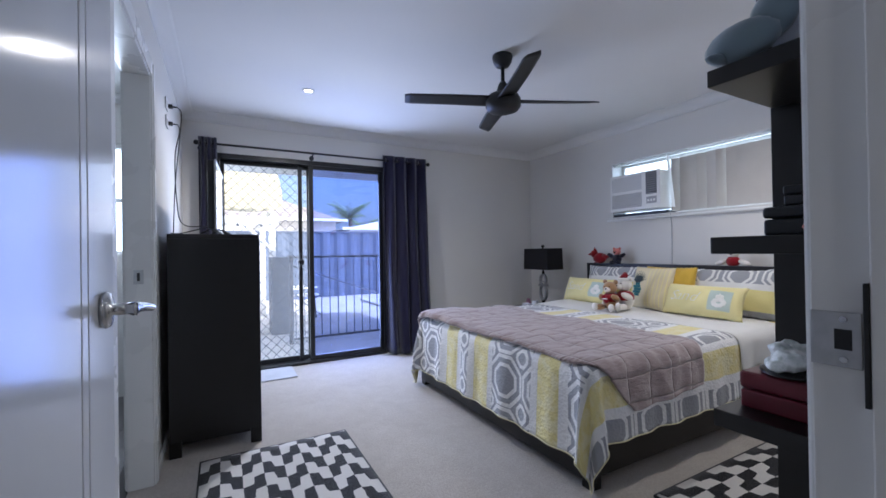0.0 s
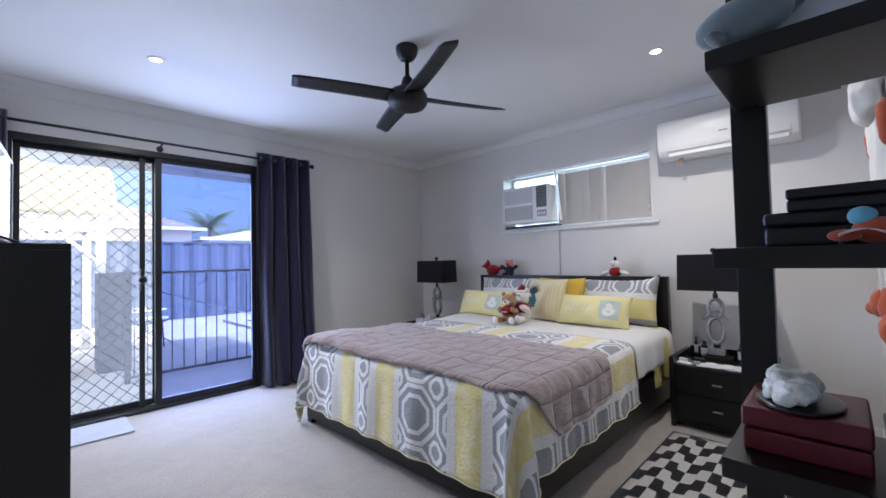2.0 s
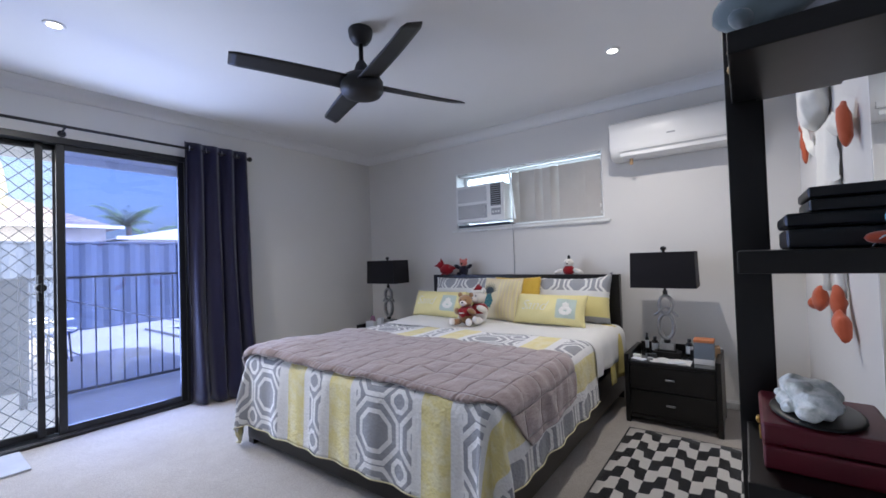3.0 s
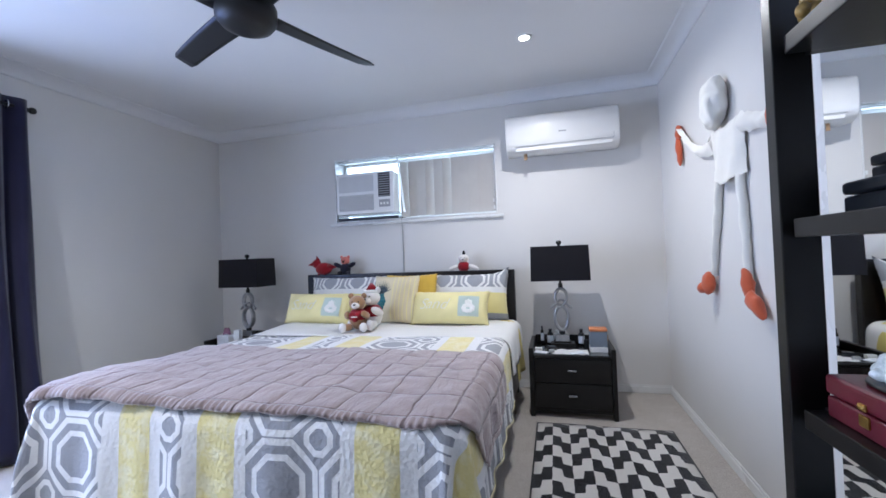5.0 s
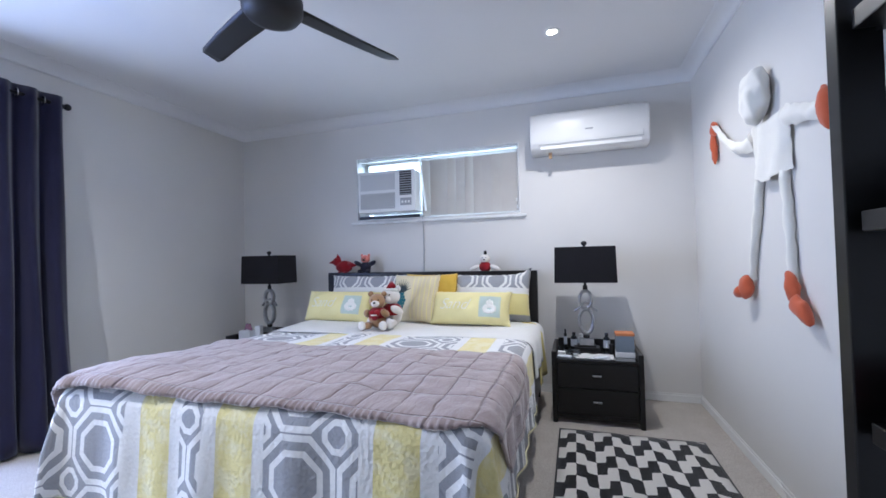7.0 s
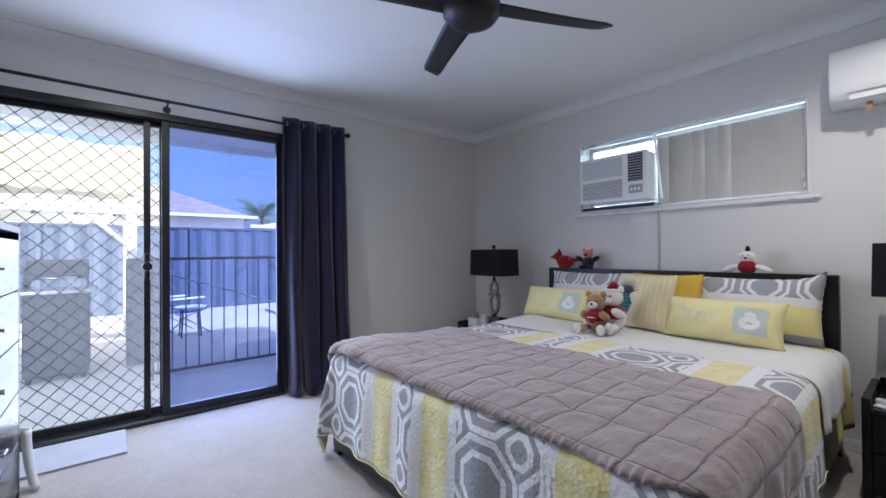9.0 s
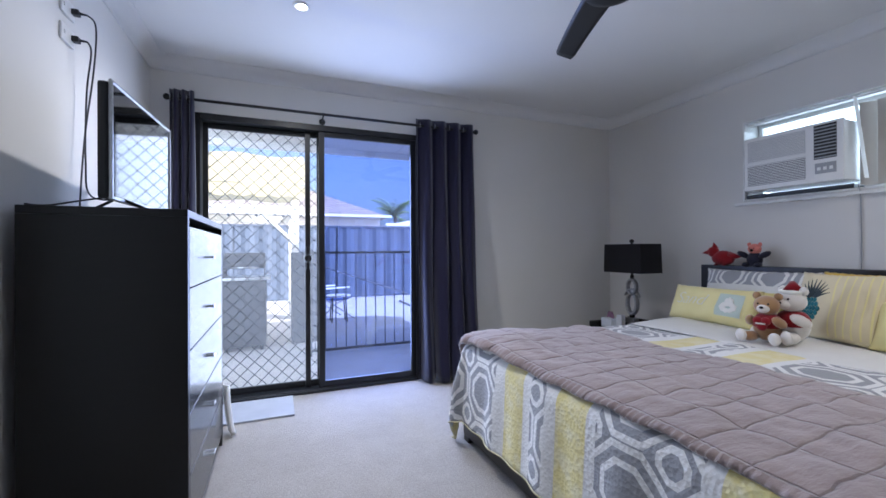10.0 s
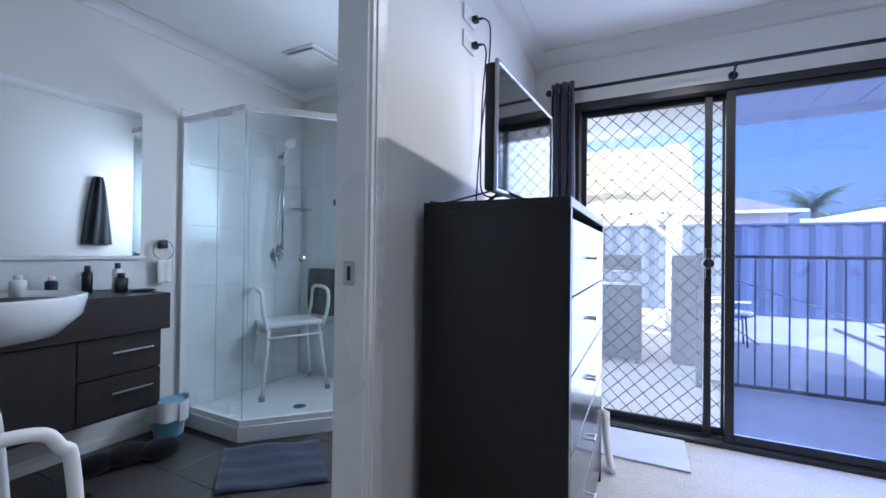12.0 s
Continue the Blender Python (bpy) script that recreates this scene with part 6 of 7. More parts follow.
# vanity
va = thing("vanity", "charcoal wall-hung vanity with white semi-recessed basin", "vanity", (-1.9, 2.5, 0.28))
VY0, VY1 = 1.75, 3.08
P("cabinet", bx(EX, -1.735, VY0, VY1 - 0.03, 0.28, 0.68, 0.003), M["vanity"], va)
P("top_box", bx(EX, -1.69, VY0, VY1, 0.682, 0.868, 0.004), M["vanity"], va)
for z in (0.30, 0.492):
    d = P("drawer", bx(-1.733, -1.715, 2.70, VY1 - 0.032, z, z + 0.184, 0.002), M["vanity"], va)
    hb = bx(-1.692, -1.684, 2.82, 3.0, z + 0.105, z + 0.117, 0.002)
    for yy in (2.83, 2.98):
        box(hb, -1.715, -1.692, yy, yy + 0.01, z + 0.107, z + 0.115)
    part("handle", hb, M["chrome"], d, "chrome bar handle").matrix_parent_inverse = Matrix()
for k, (y0, y1, hy) in enumerate(((2.31, 2.695, 2.35), (1.92, 2.305, 2.25))):
    d = P("cupboard_door", bx(-1.733, -1.715, y0, y1, 0.30, 0.676, 0.002), M["vanity"], va)
    part("handle", bx(-1.713, -1.688, hy, hy + 0.05, 0.52, 0.63, 0.003), M["chrome"], d, "chrome recessed handle").matrix_parent_inverse = Matrix()
ba = B()


def basin_ring(sc, z, dx=0.0):
    return [ba.verts.new((-1.80 + dx + 0.30 * sc * math.cos(a), 2.42 + 0.33 * sc * math.sin(a), z)) for a in [2 * math.pi * i / 40 for i in range(40)]]


rings = [basin_ring(0.35, 0.70), basin_ring(0.72, 0.73), basin_ring(0.95, 0.81), basin_ring(1.0, 0.885), basin_ring(0.985, 0.897), basin_ring(0.93, 0.897), basin_ring(0.88, 0.875), basin_ring(0.7, 0.79), basin_ring(0.35, 0.765), basin_ring(0.05, 0.76)]
for a, b in zip(rings, rings[1:]):
    for k in range(40):
        f = ba.faces.new((a[k], a[(k + 1) % 40], b[(k + 1) % 40], b[k]))
        f.smooth = True
ba.faces.new(rings[0][::-1])
ba.faces.new(rings[-1])
P("basin", ba, M["ceramic"], va, "white ceramic semi-recessed basin")
tp = B()
cyl(tp, (-2.03, 2.42, 0.89), (-2.03, 2.42, 1.0), 0.02, seg=18)
tube(tp, smooth([(-2.03, 2.42, 0.99), (-1.98, 2.42, 1.01), (-1.90, 2.42, 0.98), (-1.895, 2.42, 0.965)]), 0.012, 10)
cyl(tp, (-2.03, 2.42, 1.0), (-2.02, 2.42, 1.035), 0.018, 0.012, 16)
P("tap", tp, M["chrome"], va, "chrome mixer tap")
P("splashback", bx(EX, EX + 0.01, VY0, VY1 + 0.03, 0.87, 1.035, 0.002), M["wall_tile"], va)
mi = thing("bathroom_mirror", "wide frameless mirror above the vanity", "mirror", (EX, 2.4, 1.05))
P("mirror_glass", bx(EX + 0.001, EX + 0.007, 1.72, 3.145, 1.055, 1.895, 0.001), M["mirror"], mi)
P("ledge", bx(EX, EX + 0.035, 1.72, 3.16, 1.036, 1.053, 0.003), M["gloss_white"], mi)
for k, (x, y, h, r, mt, cp, lab) in enumerate(((-1.96, 2.83, 0.14, 0.022, "black_metal", "black_metal", "tall black aerosol can on the vanity"), (-1.90, 2.95, 0.10, 0.03, "dark_bottle", "black_metal", "dark jar on the vanity top"), (-2.0, 2.98, 0.15, 0.024, "white_plastic", "towel_blue", "white bottle on the vanity top"), (-1.98, 2.70, 0.09, 0.024, "towel_blue", "white_plastic", "blue bottle beside the basin"), (-2.03, 2.60, 0.10, 0.03, "white_plastic", "white_plastic", "white soap pump beside the basin"))):
    b = thing("bottle", lab, "bottle", (x, y, 0.868), group="vanity bottles")
    part("body", lathe(B(), [(r * 0.7, 0.0), (r, 0.003), (r, h * 0.72), (r * 0.6, h * 0.8)], seg=16), M[mt], b)
    part("cap", lathe(B(), [(r * 0.5, h * 0.79), (r * 0.55, h * 0.8), (r * 0.55, h), (r * 0.2, h)], seg=14), M[cp], b)
single("soap_tray", ball(B(), (-1.85, 3.03, 0.876), (0.05, 0.06, 0.008), seg=16), M["black_metal"], "flat black tray on the vanity top", "tray")
tr2 = thing("towel_ring", "black and chrome towel ring beside the shower", "towel ring", (EX, 3.27, 1.13))
P("mount", bx(EX, EX + 0.035, 3.24, 3.285, 1.10, 1.15, 0.004), M["black_metal"], tr2)
P("ring", tube(B(), [(EX + 0.03, 3.262 + 0.06 * math.sin(a), 1.09 + 0.06 * math.cos(a)) for a in [6.283 * i / 24 for i in range(24)]], 0.004, 6, closed=True), M["chrome"], tr2)
ht = sheet(B(), 6, 8, lambda a, b: (EX + 0.035 + 0.006 * math.sin(9 * a), 3.22 + 0.08 * a, 1.03 - 0.14 * b))
solid(single("hand_towel", ht, M["sheet"], "small white hand towel hanging from the ring", "towel"), 0.008)
rb = B()
sheet(rb, 16, 14, lambda a, b: (XW - 0.115 - 0.03 * math.sin(math.pi * a) - 0.01 * math.sin(16 * a + 3 * b), 3.72 + (0.04 + 0.09 * b ** 0.6) * (a - 0.5) * 2 * 0.9, 1.75 - 0.62 * b))
solid(single("bath_robe", rb, M["towel_dark"], "charcoal robe hanging on the ensuite wall", "robe"), 0.012)
mb = B()
sheet(mb, 20, 14, lambda a, b: (-1.163 + 0.381 * a - 0.351 * b, 2.974 + 0.315 * a + 0.303 * b, 0.012 + 0.006 * math.sin(9 * a + 4 * b) + 0.004 * math.sin(23 * b)))
solid(single("bath_mat", mb, M["towel_blue"], "slate blue bath mat in front of the shower", "bath mat"), 0.01)
bn = thing("waste_bin", "small pale blue bin with a plastic liner", "bin", (-1.97, 3.24, 0))
part("tub", lathe(B(), [(0.07, 0.0), (0.075, 0.005), (0.095, 0.19), (0.10, 0.195)], seg=20), M["sky_plush"], bn)
part("liner", sheet(B(), 24, 5, lambda a, b: ((0.104 + 0.012 * math.sin(30 * a) * (0.4 + b)) * math.cos(6.283 * a), (0.104 + 0.012 * math.sin(30 * a) * (0.4 + b)) * math.sin(6.283 * a), 0.205 - 0.11 * b + 0.012 * math.sin(9 * a))), M["white_plastic"], bn)
bg = B()
for dx, dy, r in ((0, 0, 0.1), (0.08, 0.12, 0.09), (-0.02, -0.12, 0.08)):
    ball(bg, (-1.82 + dx, 2.95 + dy, 0.07), (r * 0.9, r * 1.1, 0.075), seg=14)
bmesh.ops.transform(bg, matrix=Matrix.Diagonal((1, 1, 0.62, 1)), verts=bg.verts)
single("soft_bag", bg, M["black_plush"], "black soft bag on the tiles under the vanity", "bag")
sc = thing("bathroom_scale", "flat dark glass scale under the vanity", "scale", (-1.72, 2.55, 0))
part("plate", bx(-0.14, 0.14, -0.16, 0.16, 0.012, 0.03, 0.006), M["smoky_glass"], sc)
part("trim", bx(-0.142, 0.142, -0.162, 0.162, 0.008, 0.0115, 0.001), M["chrome"], sc)
wk = thing("commode_frame", "white tubular toilet support frame on the tiles", "support frame", (-0.72, 2.045, 0), 0)
for x in (-0.2, 0.2):
    part("side_frame", tube(B(), smooth([(x, 0.22, 0.0), (x, 0.18, 0.60), (x, 0.155, 0.69), (x, 0.09, 0.735), (x, -0.18, 0.735), (x, -0.26, 0.66), (x, -0.28, 0.0)]), 0.0135, 10), M["white_plastic"], wk)
    part("side_brace", cyl(B(), (x, 0.172, 0.42), (x, -0.268, 0.42), 0.011, seg=10), M["white_plastic"], wk)
part("cross_bar", cyl(B(), (-0.2, -0.27, 0.5), (0.2, -0.27, 0.5), 0.012, seg=10), M["white_plastic"], wk)
ev = thing("exhaust_vent", "square white ceiling exhaust vent in the ensuite", "vent", (-1.54, 3.91, H))
part("frame", bx(-0.14, 0.14, -0.14, 0.14, -0.012, 0.0, 0.003), M["white_plastic"], ev)
part("cover", bx(-0.12, 0.12, -0.12, 0.12, -0.034, -0.022, 0.004), M["white_plastic"], ev)
part("shadow_box", bx(-0.11, 0.11, -0.11, 0.11, -0.022, -0.012), M["black_metal"], ev)
skirting("baseboard_ensuite", [(EX, EX + 0.012, EY0, SY - 0.04)])


# outside: patio, pool, fences, neighbours
def paving_mat():
    s = Nodes("pale_concrete")
    co = s.obj()
    big, mid, fine = s.noise(co, 0.6, 5), s.noise(co, 5, 4), s.noise(co, 120, 3)
    col = s.mix(s.ramp(big, 0.3, 0.7), C("d6d0c7"), C("e4e0d8"))
    col = s.mix(s.m("MULTIPLY", s.ramp(mid, 0.4, 0.8), 0.22), col, C("9b9389"))
    col = s.mix(s.m("MULTIPLY", fine, 0.16), col, C("857e75"))
    s.set(color=col, rough=0.85)
    s.bump(fine, 0.35, 0.004)
    return s.mat


GZ = -0.11
M["concrete"] = paving_mat()
M["lawn"] = plain("dry_lawn", "6d7347", 0.95, var=0.3, scale=3, grain=200, bump=0.6, dist=0.01)
g = B()
for x0, x1, y0, y1 in ((-60, 3.45, 4.83, 160), (3.45, 9.5, 4.83, 7.9), (9.5, 80, 4.83, 160), (3.45, 9.5, 10.6, 160), (-60, 80, -60, -3)):
    vs = [g.verts.new(p) for p in ((x0, y0, GZ), (x1, y0, GZ), (x1, y1, GZ), (x0, y1, GZ))]
    g.faces.new(vs)
single("ground", g, M["concrete"], "pale exposed concrete paving round the pool", "ground", kind="structure")


def water_mat():
    s = Nodes("pool_water")
    co = s.obj()
    s.set(color=s.mix(s.noise(co, 2.5, 3), C("2f7fc4"), C("4fa0dc")), rough=0.05)
    s.bump(s.noise(co, 6, 3), 0.3, 0.02)
    return s.mat


pl = thing("pool", "blue in-ground pool with a pale coping edge", "pool", (6.0, 9.2, GZ), kind="structure")
P("water", bx(3.45, 9.5, 7.9, 10.6, GZ - 0.35, GZ - 0.10), water_mat(), pl, "clear blue pool water")
P("coping", box(box(box(box(B(), 3.33, 3.62, 7.78, 10.72, GZ, GZ + 0.045, 0.01), 3.62, 9.5, 10.45, 10.72, GZ, GZ + 0.045, 0.01), 3.62, 9.5, 7.78, 8.02, GZ, GZ + 0.045, 0.01), 9.38, 9.62, 7.78, 10.72, GZ + 0.001, GZ + 0.044, 0.01), M["concrete"], pl, "pale stone coping")
M["patio_mat"] = plain("grey_outdoor_mat", "6a6f7c", 0.95, var=0.2, scale=6, grain=200, bump=0.4, dist=0.003)

# pool fence
M["baluster"] = plain("dark_blue_grey_powder_coat", "39445a", 0.4, var=0.15, scale=9, grain=300, bump=0.05, dist=0.0003)
pf2 = thing("pool_fence", "black tubular pool fence with slim uprights", "fence", (2.6, 6.2, GZ))
FY = 6.2
P("top_rail", bx(0.98, 5.4, FY - 0.019, FY + 0.019, 1.075, 1.103, 0.004), M["black_metal"], pf2)
P("bottom_rail", bx(0.98, 5.4, FY - 0.019, FY + 0.019, -0.06, -0.032, 0.004), M["black_metal"], pf2)
for i in range(37):
    P("baluster", bx(1.05 + i * 0.118 - 0.006, 1.05 + i * 0.118 + 0.006, FY - 0.005, FY + 0.005, -0.032, 1.075), M["baluster"], pf2)
for x in (0.99, 3.2, 5.38):
    P("post", bx(x - 0.025, x + 0.025, FY - 0.025, FY + 0.025, GZ, 1.12, 0.004), M["black_metal"], pf2)
# boundary fence of ribbed steel
M["fence_steel"] = plain("blue_grey_fence_steel", "485468", 0.5, var=0.08, scale=2, grain=60, bump=0.05, dist=0.0006)
bf = thing("boundary_fence", "blue-grey ribbed steel boundary fence", "fence", (3, 12, GZ))
for k in range(-6, 7):
    x0 = 2.1 + k * 2.37
    s_ = B()
    prof = []
    n_ = 24
    for i in range(n_ + 1):
        t = i / n_
        prof.append((x0 + 2.33 * t, 12.0 + (0.018 if (i % 4) in (0, 1) else -0.018)))
    for (ax, ay), (bx2, by2) in zip(prof, prof[1:]):
        vs = [s_.verts.new(p) for p in ((ax, ay, GZ + 0.02), (bx2, by2, GZ + 0.02), (bx2, by2, 1.72), (ax, ay, 1.72))]
        s_.faces.new(vs)
    bmesh.ops.remove_doubles(s_, verts=s_.verts, dist=1e-4)
    solid(P("panel", s_, M["fence_steel"], bf), 0.004)
    P("post", bx(x0 - 0.04, x0 + 0.0, 11.95, 12.05, GZ, 1.76, 0.004), M["fence_steel"], bf)
    P("rail", bx(x0, x0 + 2.33, 11.955, 12.045, 1.715, 1.755, 0.004), M["fence_steel"], bf)
sf = thing("side_fence", "blue-grey ribbed steel side fence", "fence", (-4.5, 8.5, GZ))
for k in range(3):
    y0 = 4.9 + k * 2.37
    P("panel", bx(-4.52, -4.48, y0, y0 + 2.33, GZ, 1.72), M["fence_steel"], sf)
    P("post", bx(-4.55, -4.45, y0 + 2.33, y0 + 2.37, GZ, 1.76, 0.004), M["fence_steel"], sf)

# own roof edge: soffit, fascia and gutter
M["soffit"] = plain("white_soffit", "e2e0da", 0.7, var=0.05, scale=2, grain=80, bump=0.1, dist=0.0005)
rf = thing("roof_eave", "white lined eave with gutter above the sliding door", "eave", (1, 5.4, 2.2), kind="structure")
P("soffit", bx(-6, 4.75, 4.83, 5.85, 2.235, 2.26), M["soffit"], rf)
for i in range(24):
    P("soffit_batten", bx(-2.0 + i * 0.28, -1.99 + i * 0.28, 4.84, 5.84, 2.229, 2.2345), M["soffit"], rf)
P("fascia", bx(-6, 4.78, 5.85, 5.90, 2.17, 2.40, 0.004), M["soffit"], rf)
P("roof_slab", box(bx(-6, 4.75, 4.83, 5.85, 2.5, 2.62), -6, 4.75, -4, 4.83, 2.62, 2.74), M["fence_steel"], rf)
P("side_eave", bx(XE + 0.24, 4.75, -4, 4.829, 2.235, 2.26), M["soffit"], rf)

# pergola with a cream canopy
M["canopy"] = fabric("cream_canvas", "e6d9a8", 300, 0.85, 0.06, thin=0.5)
M["white_timber"] = plain("white_painted_timber", "e6e4de", 0.5, var=0.06, scale=5, grain=80, bump=0.15, dist=0.0006)
pg = thing("pergola", "white timber pergola with a cream scalloped canopy", "pergola", (-0.3, 8.2, GZ))
PX0, PX1, PY0, PY1 = -2.2, 0.93, 7.4, 9.3
for x in (PX0, PX1 - 0.1):
    for y in (PY0, PY1 - 0.1):
        P("post", bx(x, x + 0.1, y + 0.01, y + 0.11, GZ, 1.72, 0.006), M["white_timber"], pg)
for y in (PY0, PY1 - 0.08):
    P("beam", bx(PX0 - 0.05, PX1 + 0.05, y, y + 0.09, 1.62, 1.74, 0.004), M["white_timber"], pg)
for x in (PX0, PX1 - 0.1):
    P("side_beam", bx(x, x + 0.1, PY0 + 0.09, PY1 - 0.08, 1.74, 1.84, 0.004), M["white_timber"], pg)
P("brace", tube(B(), [(PX1 - 0.05, PY0 + 0.05, 1.2), (PX1 - 0.5, PY0 + 0.05, 1.66)], 0.03, 6), M["white_timber"], pg)
ro = sheet(B(), 30, 10, lambda a, b: (PX0 - 0.1 + (PX1 - PX0 + 0.2) * a, PY0 - 0.1 + (PY1 - PY0 + 0.2) * b, 2.02 + 0.75 * math.sin(math.pi * b) ** 0.8 * 0.8 + 0.02 * math.sin(20 * a)))
P("canopy", ro, M["canopy"], pg, "cream canvas canopy")
va2 = sheet(B(), 84, 4, lambda a, b: (PX0 - 0.1 + (PX1 - PX0 + 0.2) * a, PY0 - 0.1 + 0.01 * math.sin(40 * a), 2.02 - b * (0.14 + 0.035 * abs(math.sin(a * math.pi * 14)))))
P("valance", va2, M["canopy"], pg, "scalloped cream valance")
for i in range(9):
    P("string_light", ball(B(), (PX0 + 0.2 + i * 0.34, PY0 - 0.02, 1.60), 0.022, seg=8), M["dark_bottle"], pg)

# barbecue under its cover
M["bbq"] = plain("weathered_grey_steel", "33363b", 0.6, metal=0.0, var=0.25, scale=6, grain=120, bump=0.15, dist=0.001)
bq = thing("barbecue", "grey hooded barbecue on a cabinet", "barbecue", (0.27, 7.0, GZ))
part("cabinet", bx(-0.24, 0.24, -0.25, 0.25, 0.06, 0.86, 0.008), M["bbq"], bq)
for x in (-0.115, 0.115):
    part("cabinet_door", bx(x - 0.112, x + 0.112, -0.262, -0.251, 0.10, 0.80, 0.004), M["bbq"], bq)
part("shelf", bx(-0.30, 0.30, -0.29, 0.25, 0.865, 0.90, 0.006), M["silver"], bq, "silver steel shelf")
hd = sheet(B(), 14, 8, lambda a, b: (-0.23 + 0.46 * b, -0.24 + 0.48 * a, 0.90 + 0.30 * math.sin(math.pi * (0.08 + 0.84 * a)) ** 0.7))
o = part("hood", hd, M["bbq"], bq, "dark curved hood")
solid(o, 0.01)
for x in (-0.23, 0.225):
    sd_ = B()
    arc = [(x, -0.24 + 0.48 * t, 0.90 + 0.30 * math.sin(math.pi * (0.08 + 0.84 * t)) ** 0.7) for t in [i / 14 for i in range(15)]]
    sd_.faces.new([sd_.verts.new(p) for p in arc + [(x, 0.24, 0.90), (x, -0.24, 0.90)]])
    part("hood_end", sd_, M["bbq"], bq)
part("hood_handle", cyl(B(), (-0.15, -0.27, 1.02), (0.15, -0.27, 1.02), 0.012, seg=10), M["chrome"], bq)
for x in (-0.2, 0.2):
    for y in (-0.2, 0.2):
        part("wheel", cyl(B(), (x - 0.02, y, 0.032), (x + 0.02, y, 0.032), 0.032, seg=14), M["black_metal"], bq)

# folding deck chair
M["blue_sling"] = fabric("blue_sling", "2a4fa0", 300, 0.85, 0.12)
dc = thing("deck_chair", "blue fabric folding deck chair by the pool", "deck chair", (1.5, 8.8, GZ), 110)
part("sling_seat", sheet(B(), 8, 6, lambda a, b: (-0.24 + 0.48 * b, -0.28 + 0.52 * a, 0.38 - 0.04 * math.sin(math.pi * a))), M["blue_sling"], dc)
part("sling_back", sheet(B(), 8, 6, lambda a, b: (-0.24 + 0.48 * b, 0.24 + 0.28 * a, 0.38 + 0.5 * a)), M["blue_sling"], dc)
for x in (-0.26, 0.26):
    part("side_frame", tube(B(), [(x, -0.36, 0.0), (x, 0.2, 0.38), (x, 0.54, 0.92)], 0.012, 8), M["chrome"], dc)
    part("rear_leg", tube(B(), [(x, 0.36, 0.0), (x, 0.0, 0.3), (x, -0.3, 0.39)], 0.012, 8), M["chrome"], dc)
    part("armrest", bx(x - 0.025, x + 0.025, -0.25, 0.3, 0.56, 0.585, 0.008), M["white_plastic"], dc)
pt = thing("patio_table", "low round patio table with a pale top", "table", (1.62, 8.5, GZ))
part("tabletop", lathe(B(), [(0.02, 0.43), (0.20, 0.43), (0.21, 0.44), (0.21, 0.452), (0.20, 0.458)], seg=32), M["white_plastic"], pt)
for k in range(4):
    a = math.pi / 4 + k * math.pi / 2
    part("leg", tube(B(), [(0.15 * math.cos(a), 0.15 * math.sin(a), 0.43), (0.18 * math.cos(a), 0.18 * math.sin(a), 0.0)], 0.012, 8), M["black_metal"], pt)
single("pool_pole", cyl(B(), (0.98, 6.32, 0.98), (3.6, 7.55, 0.06), 0.009, seg=8), M["chrome"], "pale telescopic pool pole leaning on the fence", "pole")
single("storage_cabinet", bx(-0.16, 0.16, -0.22, 0.22, 0.0, 1.2, 0.01), M["bbq"], "grey steel cabinet beside the pergola post", "cabinet", at=pose(0.98, 7.2, GZ))

# neighbours' houses
M["roof_tile"] = plain("pale_roof_tile", "a79a90", 0.75, var=0.2, scale=3, grain=30, bump=0.3, dist=0.01)
M["render_wall"] = plain("pale_render", "d8d2c6", 0.8, var=0.05, scale=1.5, grain=60, bump=0.2, dist=0.002)


def neighbour(x0, x1, y0, y1, ze, zr, lab, tile="roof_tile"):
    h = thing("neighbour_house", lab, "house", ((x0 + x1) / 2, (y0 + y1) / 2, GZ))
    P("wall", bx(x0 + 0.5, x1 - 0.5, y0 + 0.5, y1 - 0.5, GZ, ze), M["render_wall"], h)
    inset = (y1 - y0) / 2
    rdg = [(x0 + inset, (y0 + y1) / 2, zr), (x1 - inset, (y0 + y1) / 2, zr)]
    rb_ = B()
    rows_ = 14

    def course(c0, c1, r0, r1):
        for i in range(rows_):
            t0, t1 = i / rows_, (i + 1) / rows_
            a0, b0 = Vector(c0).lerp(Vector(r0), t0), Vector(c1).lerp(Vector(r1), t0)
            a1, b1 = Vector(c0).lerp(Vector(r0), t1), Vector(c1).lerp(Vector(r1), t1)
            up = Vector((0, 0, 0.05))
            q = [rb_.verts.new(p) for p in (a0 + up, b0 + up, b1, a1)]
            rb_.faces.new(q)
            q2 = [rb_.verts.new(p) for p in (a0, b0, b0 + up, a0 + up)]
            rb_.faces.new(q2)
    course((x0, y0, ze), (x1, y0, ze), rdg[0], rdg[1])
    course((x1, y1, ze), (x0, y1, ze), rdg[1], rdg[0])
    course((x0, y1, ze), (x0, y0, ze), rdg[0], rdg[0])
    course((x1, y0, ze), (x1, y1, ze), rdg[1], rdg[1])
    P("roof", rb_, M[tile], h, "tiled hip roof")
    P("gutter", bx(x0 - 0.05, x1 + 0.05, y0 - 0.12, y0, ze - 0.02, ze + 0.12, 0.01), M["soffit"], h)
    for wx in (x0 + 2.0, (x0 + x1) / 2, x1 - 2.0):
        w_ = P("window", bx(wx - 0.7, wx + 0.7, y0 + 0.46, y0 + 0.499, 0.9, 2.1, 0.01), M["soffit"], h)
        part("pane", bx(wx - 0.62, wx + 0.62, y0 + 0.445, y0 + 0.459, 0.98, 2.02), M["smoky_glass"], w_).matrix_parent_inverse = Matrix()


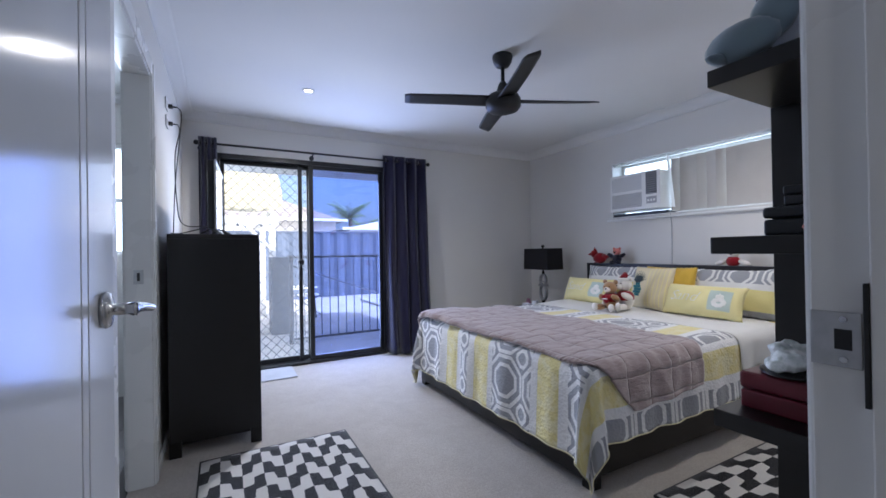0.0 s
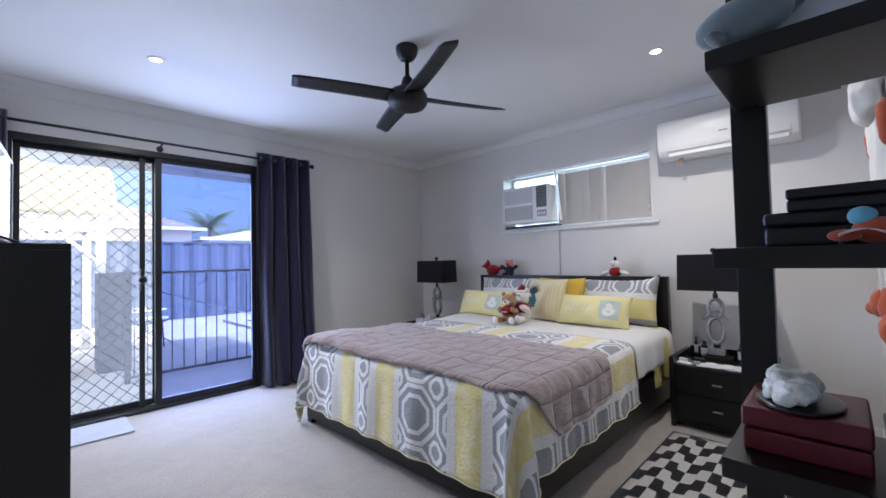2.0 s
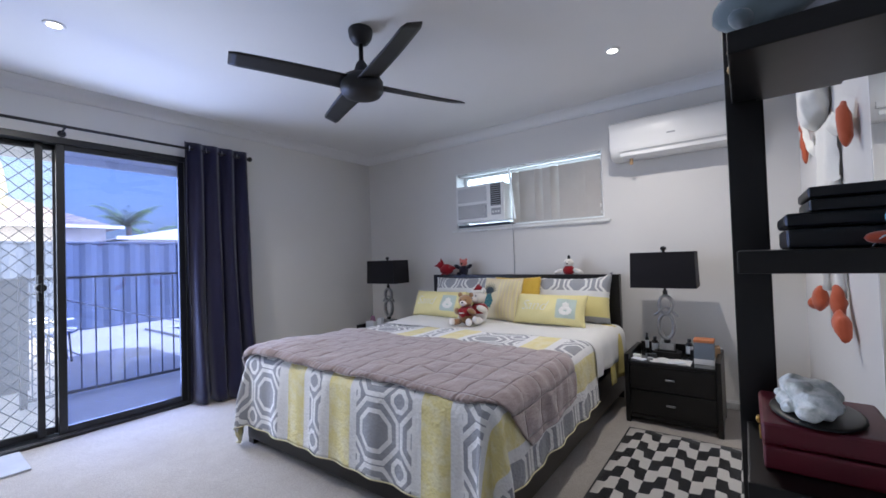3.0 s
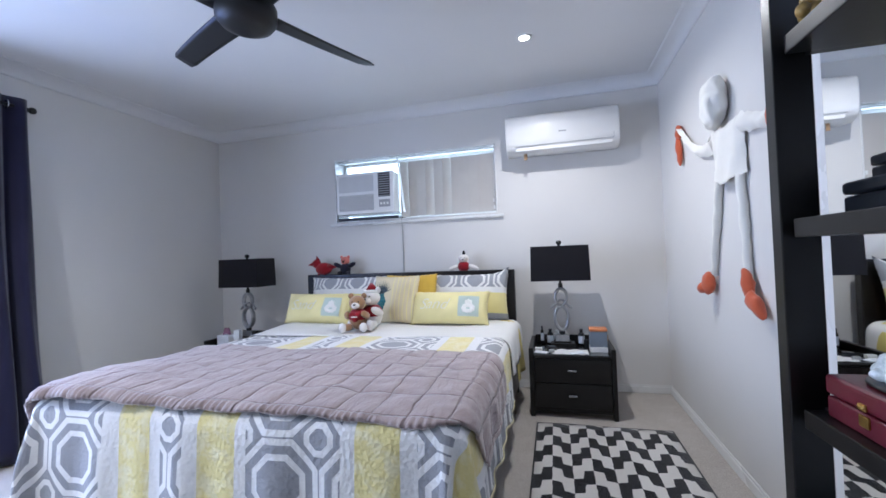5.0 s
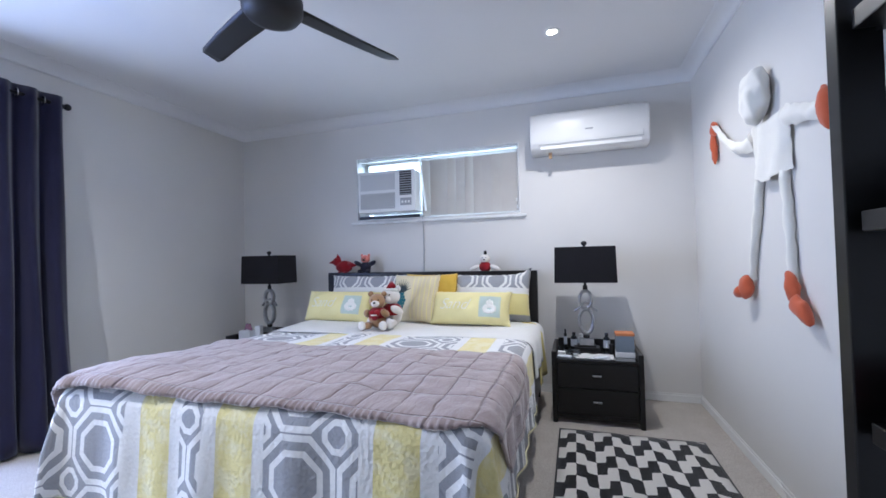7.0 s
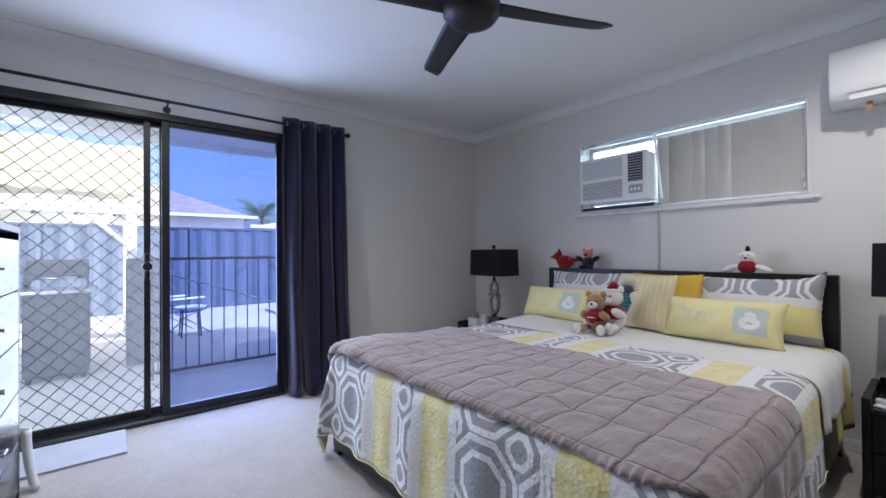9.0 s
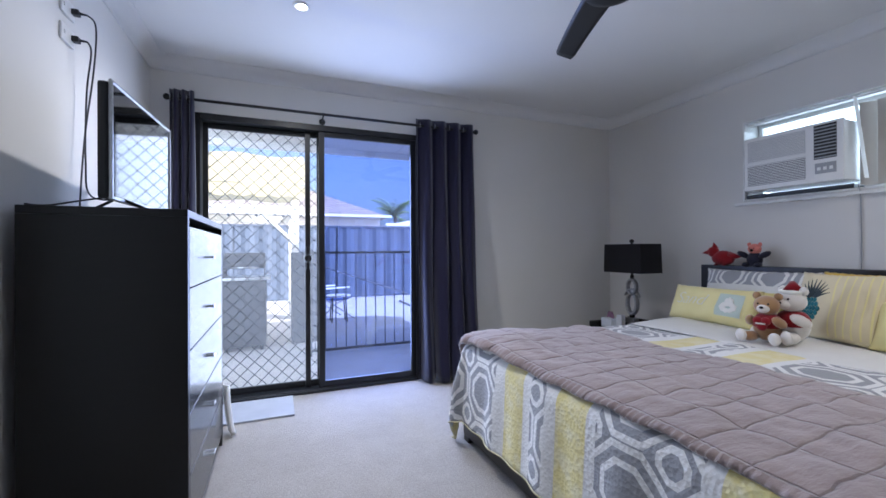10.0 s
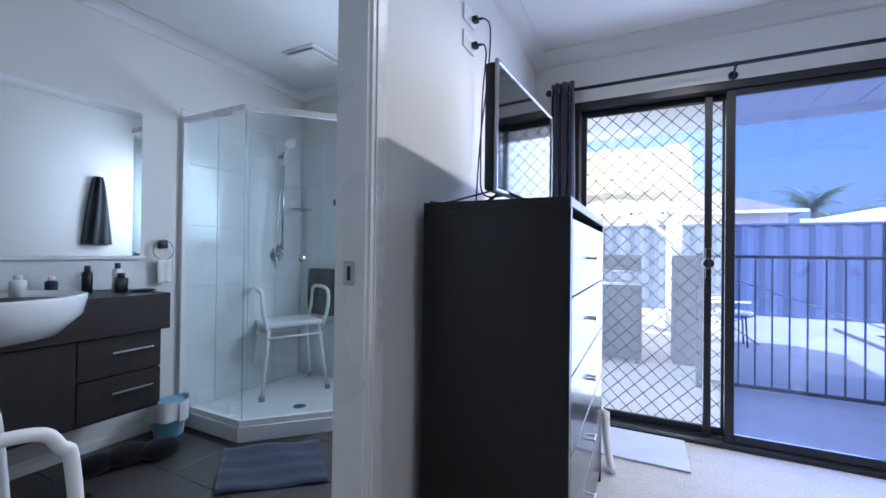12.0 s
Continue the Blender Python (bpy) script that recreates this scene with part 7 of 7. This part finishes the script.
neighbour(-12, 6.6, 24, 34, 3.0, 5.3, "pale neighbour house with a tiled hip roof beyond the fence")
neighbour(5.6, 18, 21, 28, 2.35, 3.1, "low white-roofed neighbour building beyond the fence", "soffit")
neighbour(22, 40, 34, 46, 3.0, 5.0, "distant tiled neighbour house beyond the fence")


# trees: a palm and a round-leaved tree
M["trunk"] = plain("grey_palm_trunk", "6e6357", 0.9, var=0.3, scale=6, grain=60, bump=0.5, dist=0.01)
M["frond"] = plain("palm_frond", "7f9860", 0.6, var=0.3, scale=3, grain=30, bump=0.1, dist=0.002)


def palm(x, y, h, size, seed):
    rnd = random.Random(seed)
    t = thing("palm_tree", "feathery green palm tree beyond the fence", "palm tree", (x, y, GZ), group="palms")
    part("trunk", tube(B(), [(0.1 * math.sin(2 * q), 0, h * q) for q in [i / 10 for i in range(11)]], lambda q: 0.20 - 0.07 * q, 10), M["trunk"], t)
    cr = B()
    for k in range(24):
        az, el = rnd.uniform(0, 6.283), rnd.uniform(0.35, 1.45)
        ln = size * rnd.uniform(0.75, 1.1)
        d = Vector((math.cos(az), math.sin(az), 0))
        side = Vector((-d.y, d.x, 0))
        spine = []
        for i in range(11):
            s_ = i / 10
            spine.append(Vector((0, 0, h)) + d * ln * (s_ * math.cos(el * (1 - s_))) + Vector((0, 0, ln * (1.15 * math.sin(el) * s_ - 0.5 * s_ * s_ * s_))))
        for i in range(1, 11):
            p = spine[i]
            w = 0.55 * size * 0.5 * math.sin(math.pi * (0.12 + 0.86 * i / 10)) + 0.03
            for sgn in (1, -1):
                for off in (0.0, 0.33, 0.66):
                    base = spine[i - 1].lerp(p, off)
                    tip = base + side * sgn * w + d * 0.25 * w + Vector((0, 0, -0.45 * w))
                    nx = base + d * 0.05
                    cr.faces.new([cr.verts.new(v) for v in (base, nx, tip)])
    part("crown", cr, M["frond"], t, "drooping green fronds")


palm(8.3, 29.5, 3.75, 1.75, 3)
palm(9.9, 31.0, 3.0, 1.5, 8)
palm(13.5, 33, 3.5, 2.4, 5)
palm(17.5, 38, 3.9, 2.6, 6)


# pieces of the setting: ensuite floor and wall tiles
def tiles(parent, mat, dims, spots, name="tile"):
    me = mesh_of(name, bx(0, dims[0], 0, dims[1], 0, dims[2], 0.0012, 1), mat)
    for m in spots:
        o = new(name, me)
        o.parent = parent
        o.matrix_local = m


spots = []
for i in range(7):
    for j in range(11):
        x, y = EX + 0.002 + i * 0.3, EY0 + 0.002 + j * 0.3
        if x + 0.3 < XW - 0.09 and y + 0.3 < EY1 + 0.15 and not (y > 3.28 and x < -1.35):
            spots.append(pose(x, y, -0.003))
tiles(fl2, M["floor_tile"], (0.297, 0.297, 0.0045), spots)
wt1 = single("trim_shower_tiles", bx(EX, EX + 0.004, SY - 0.02, EY1, 0.05, 2.0), M["white_grout"], "white glossy tiled shower wall", "tiled wall", kind="structure")
wt2 = single("trim_shower_tiles_end", bx(EX + 0.004, SX + 0.05, EY1 - 0.004, EY1, 0.05, 2.0), M["white_grout"], "white glossy tiled shower wall", "tiled wall", kind="structure")
tiles(wt1, M["wall_tile"], (0.006, 0.247, 0.397), [pose(EX + 0.002, SY - 0.018 + i * 0.25, 0.052 + j * 0.4) for i in range(4) for j in range(4)])
tiles(wt1, M["wall_tile"], (0.006, 0.247, 0.34), [pose(EX + 0.002, SY - 0.018 + i * 0.25, 1.652) for i in range(4)])
tiles(wt2, M["wall_tile"], (0.247, 0.006, 0.397), [pose(EX + 0.012 + i * 0.25, EY1 - 0.008, 0.052 + j * 0.4) for i in range(4) for j in range(4)])
tiles(wt2, M["wall_tile"], (0.247, 0.006, 0.34), [pose(EX + 0.012 + i * 0.25, EY1 - 0.008, 1.652) for i in range(4)])
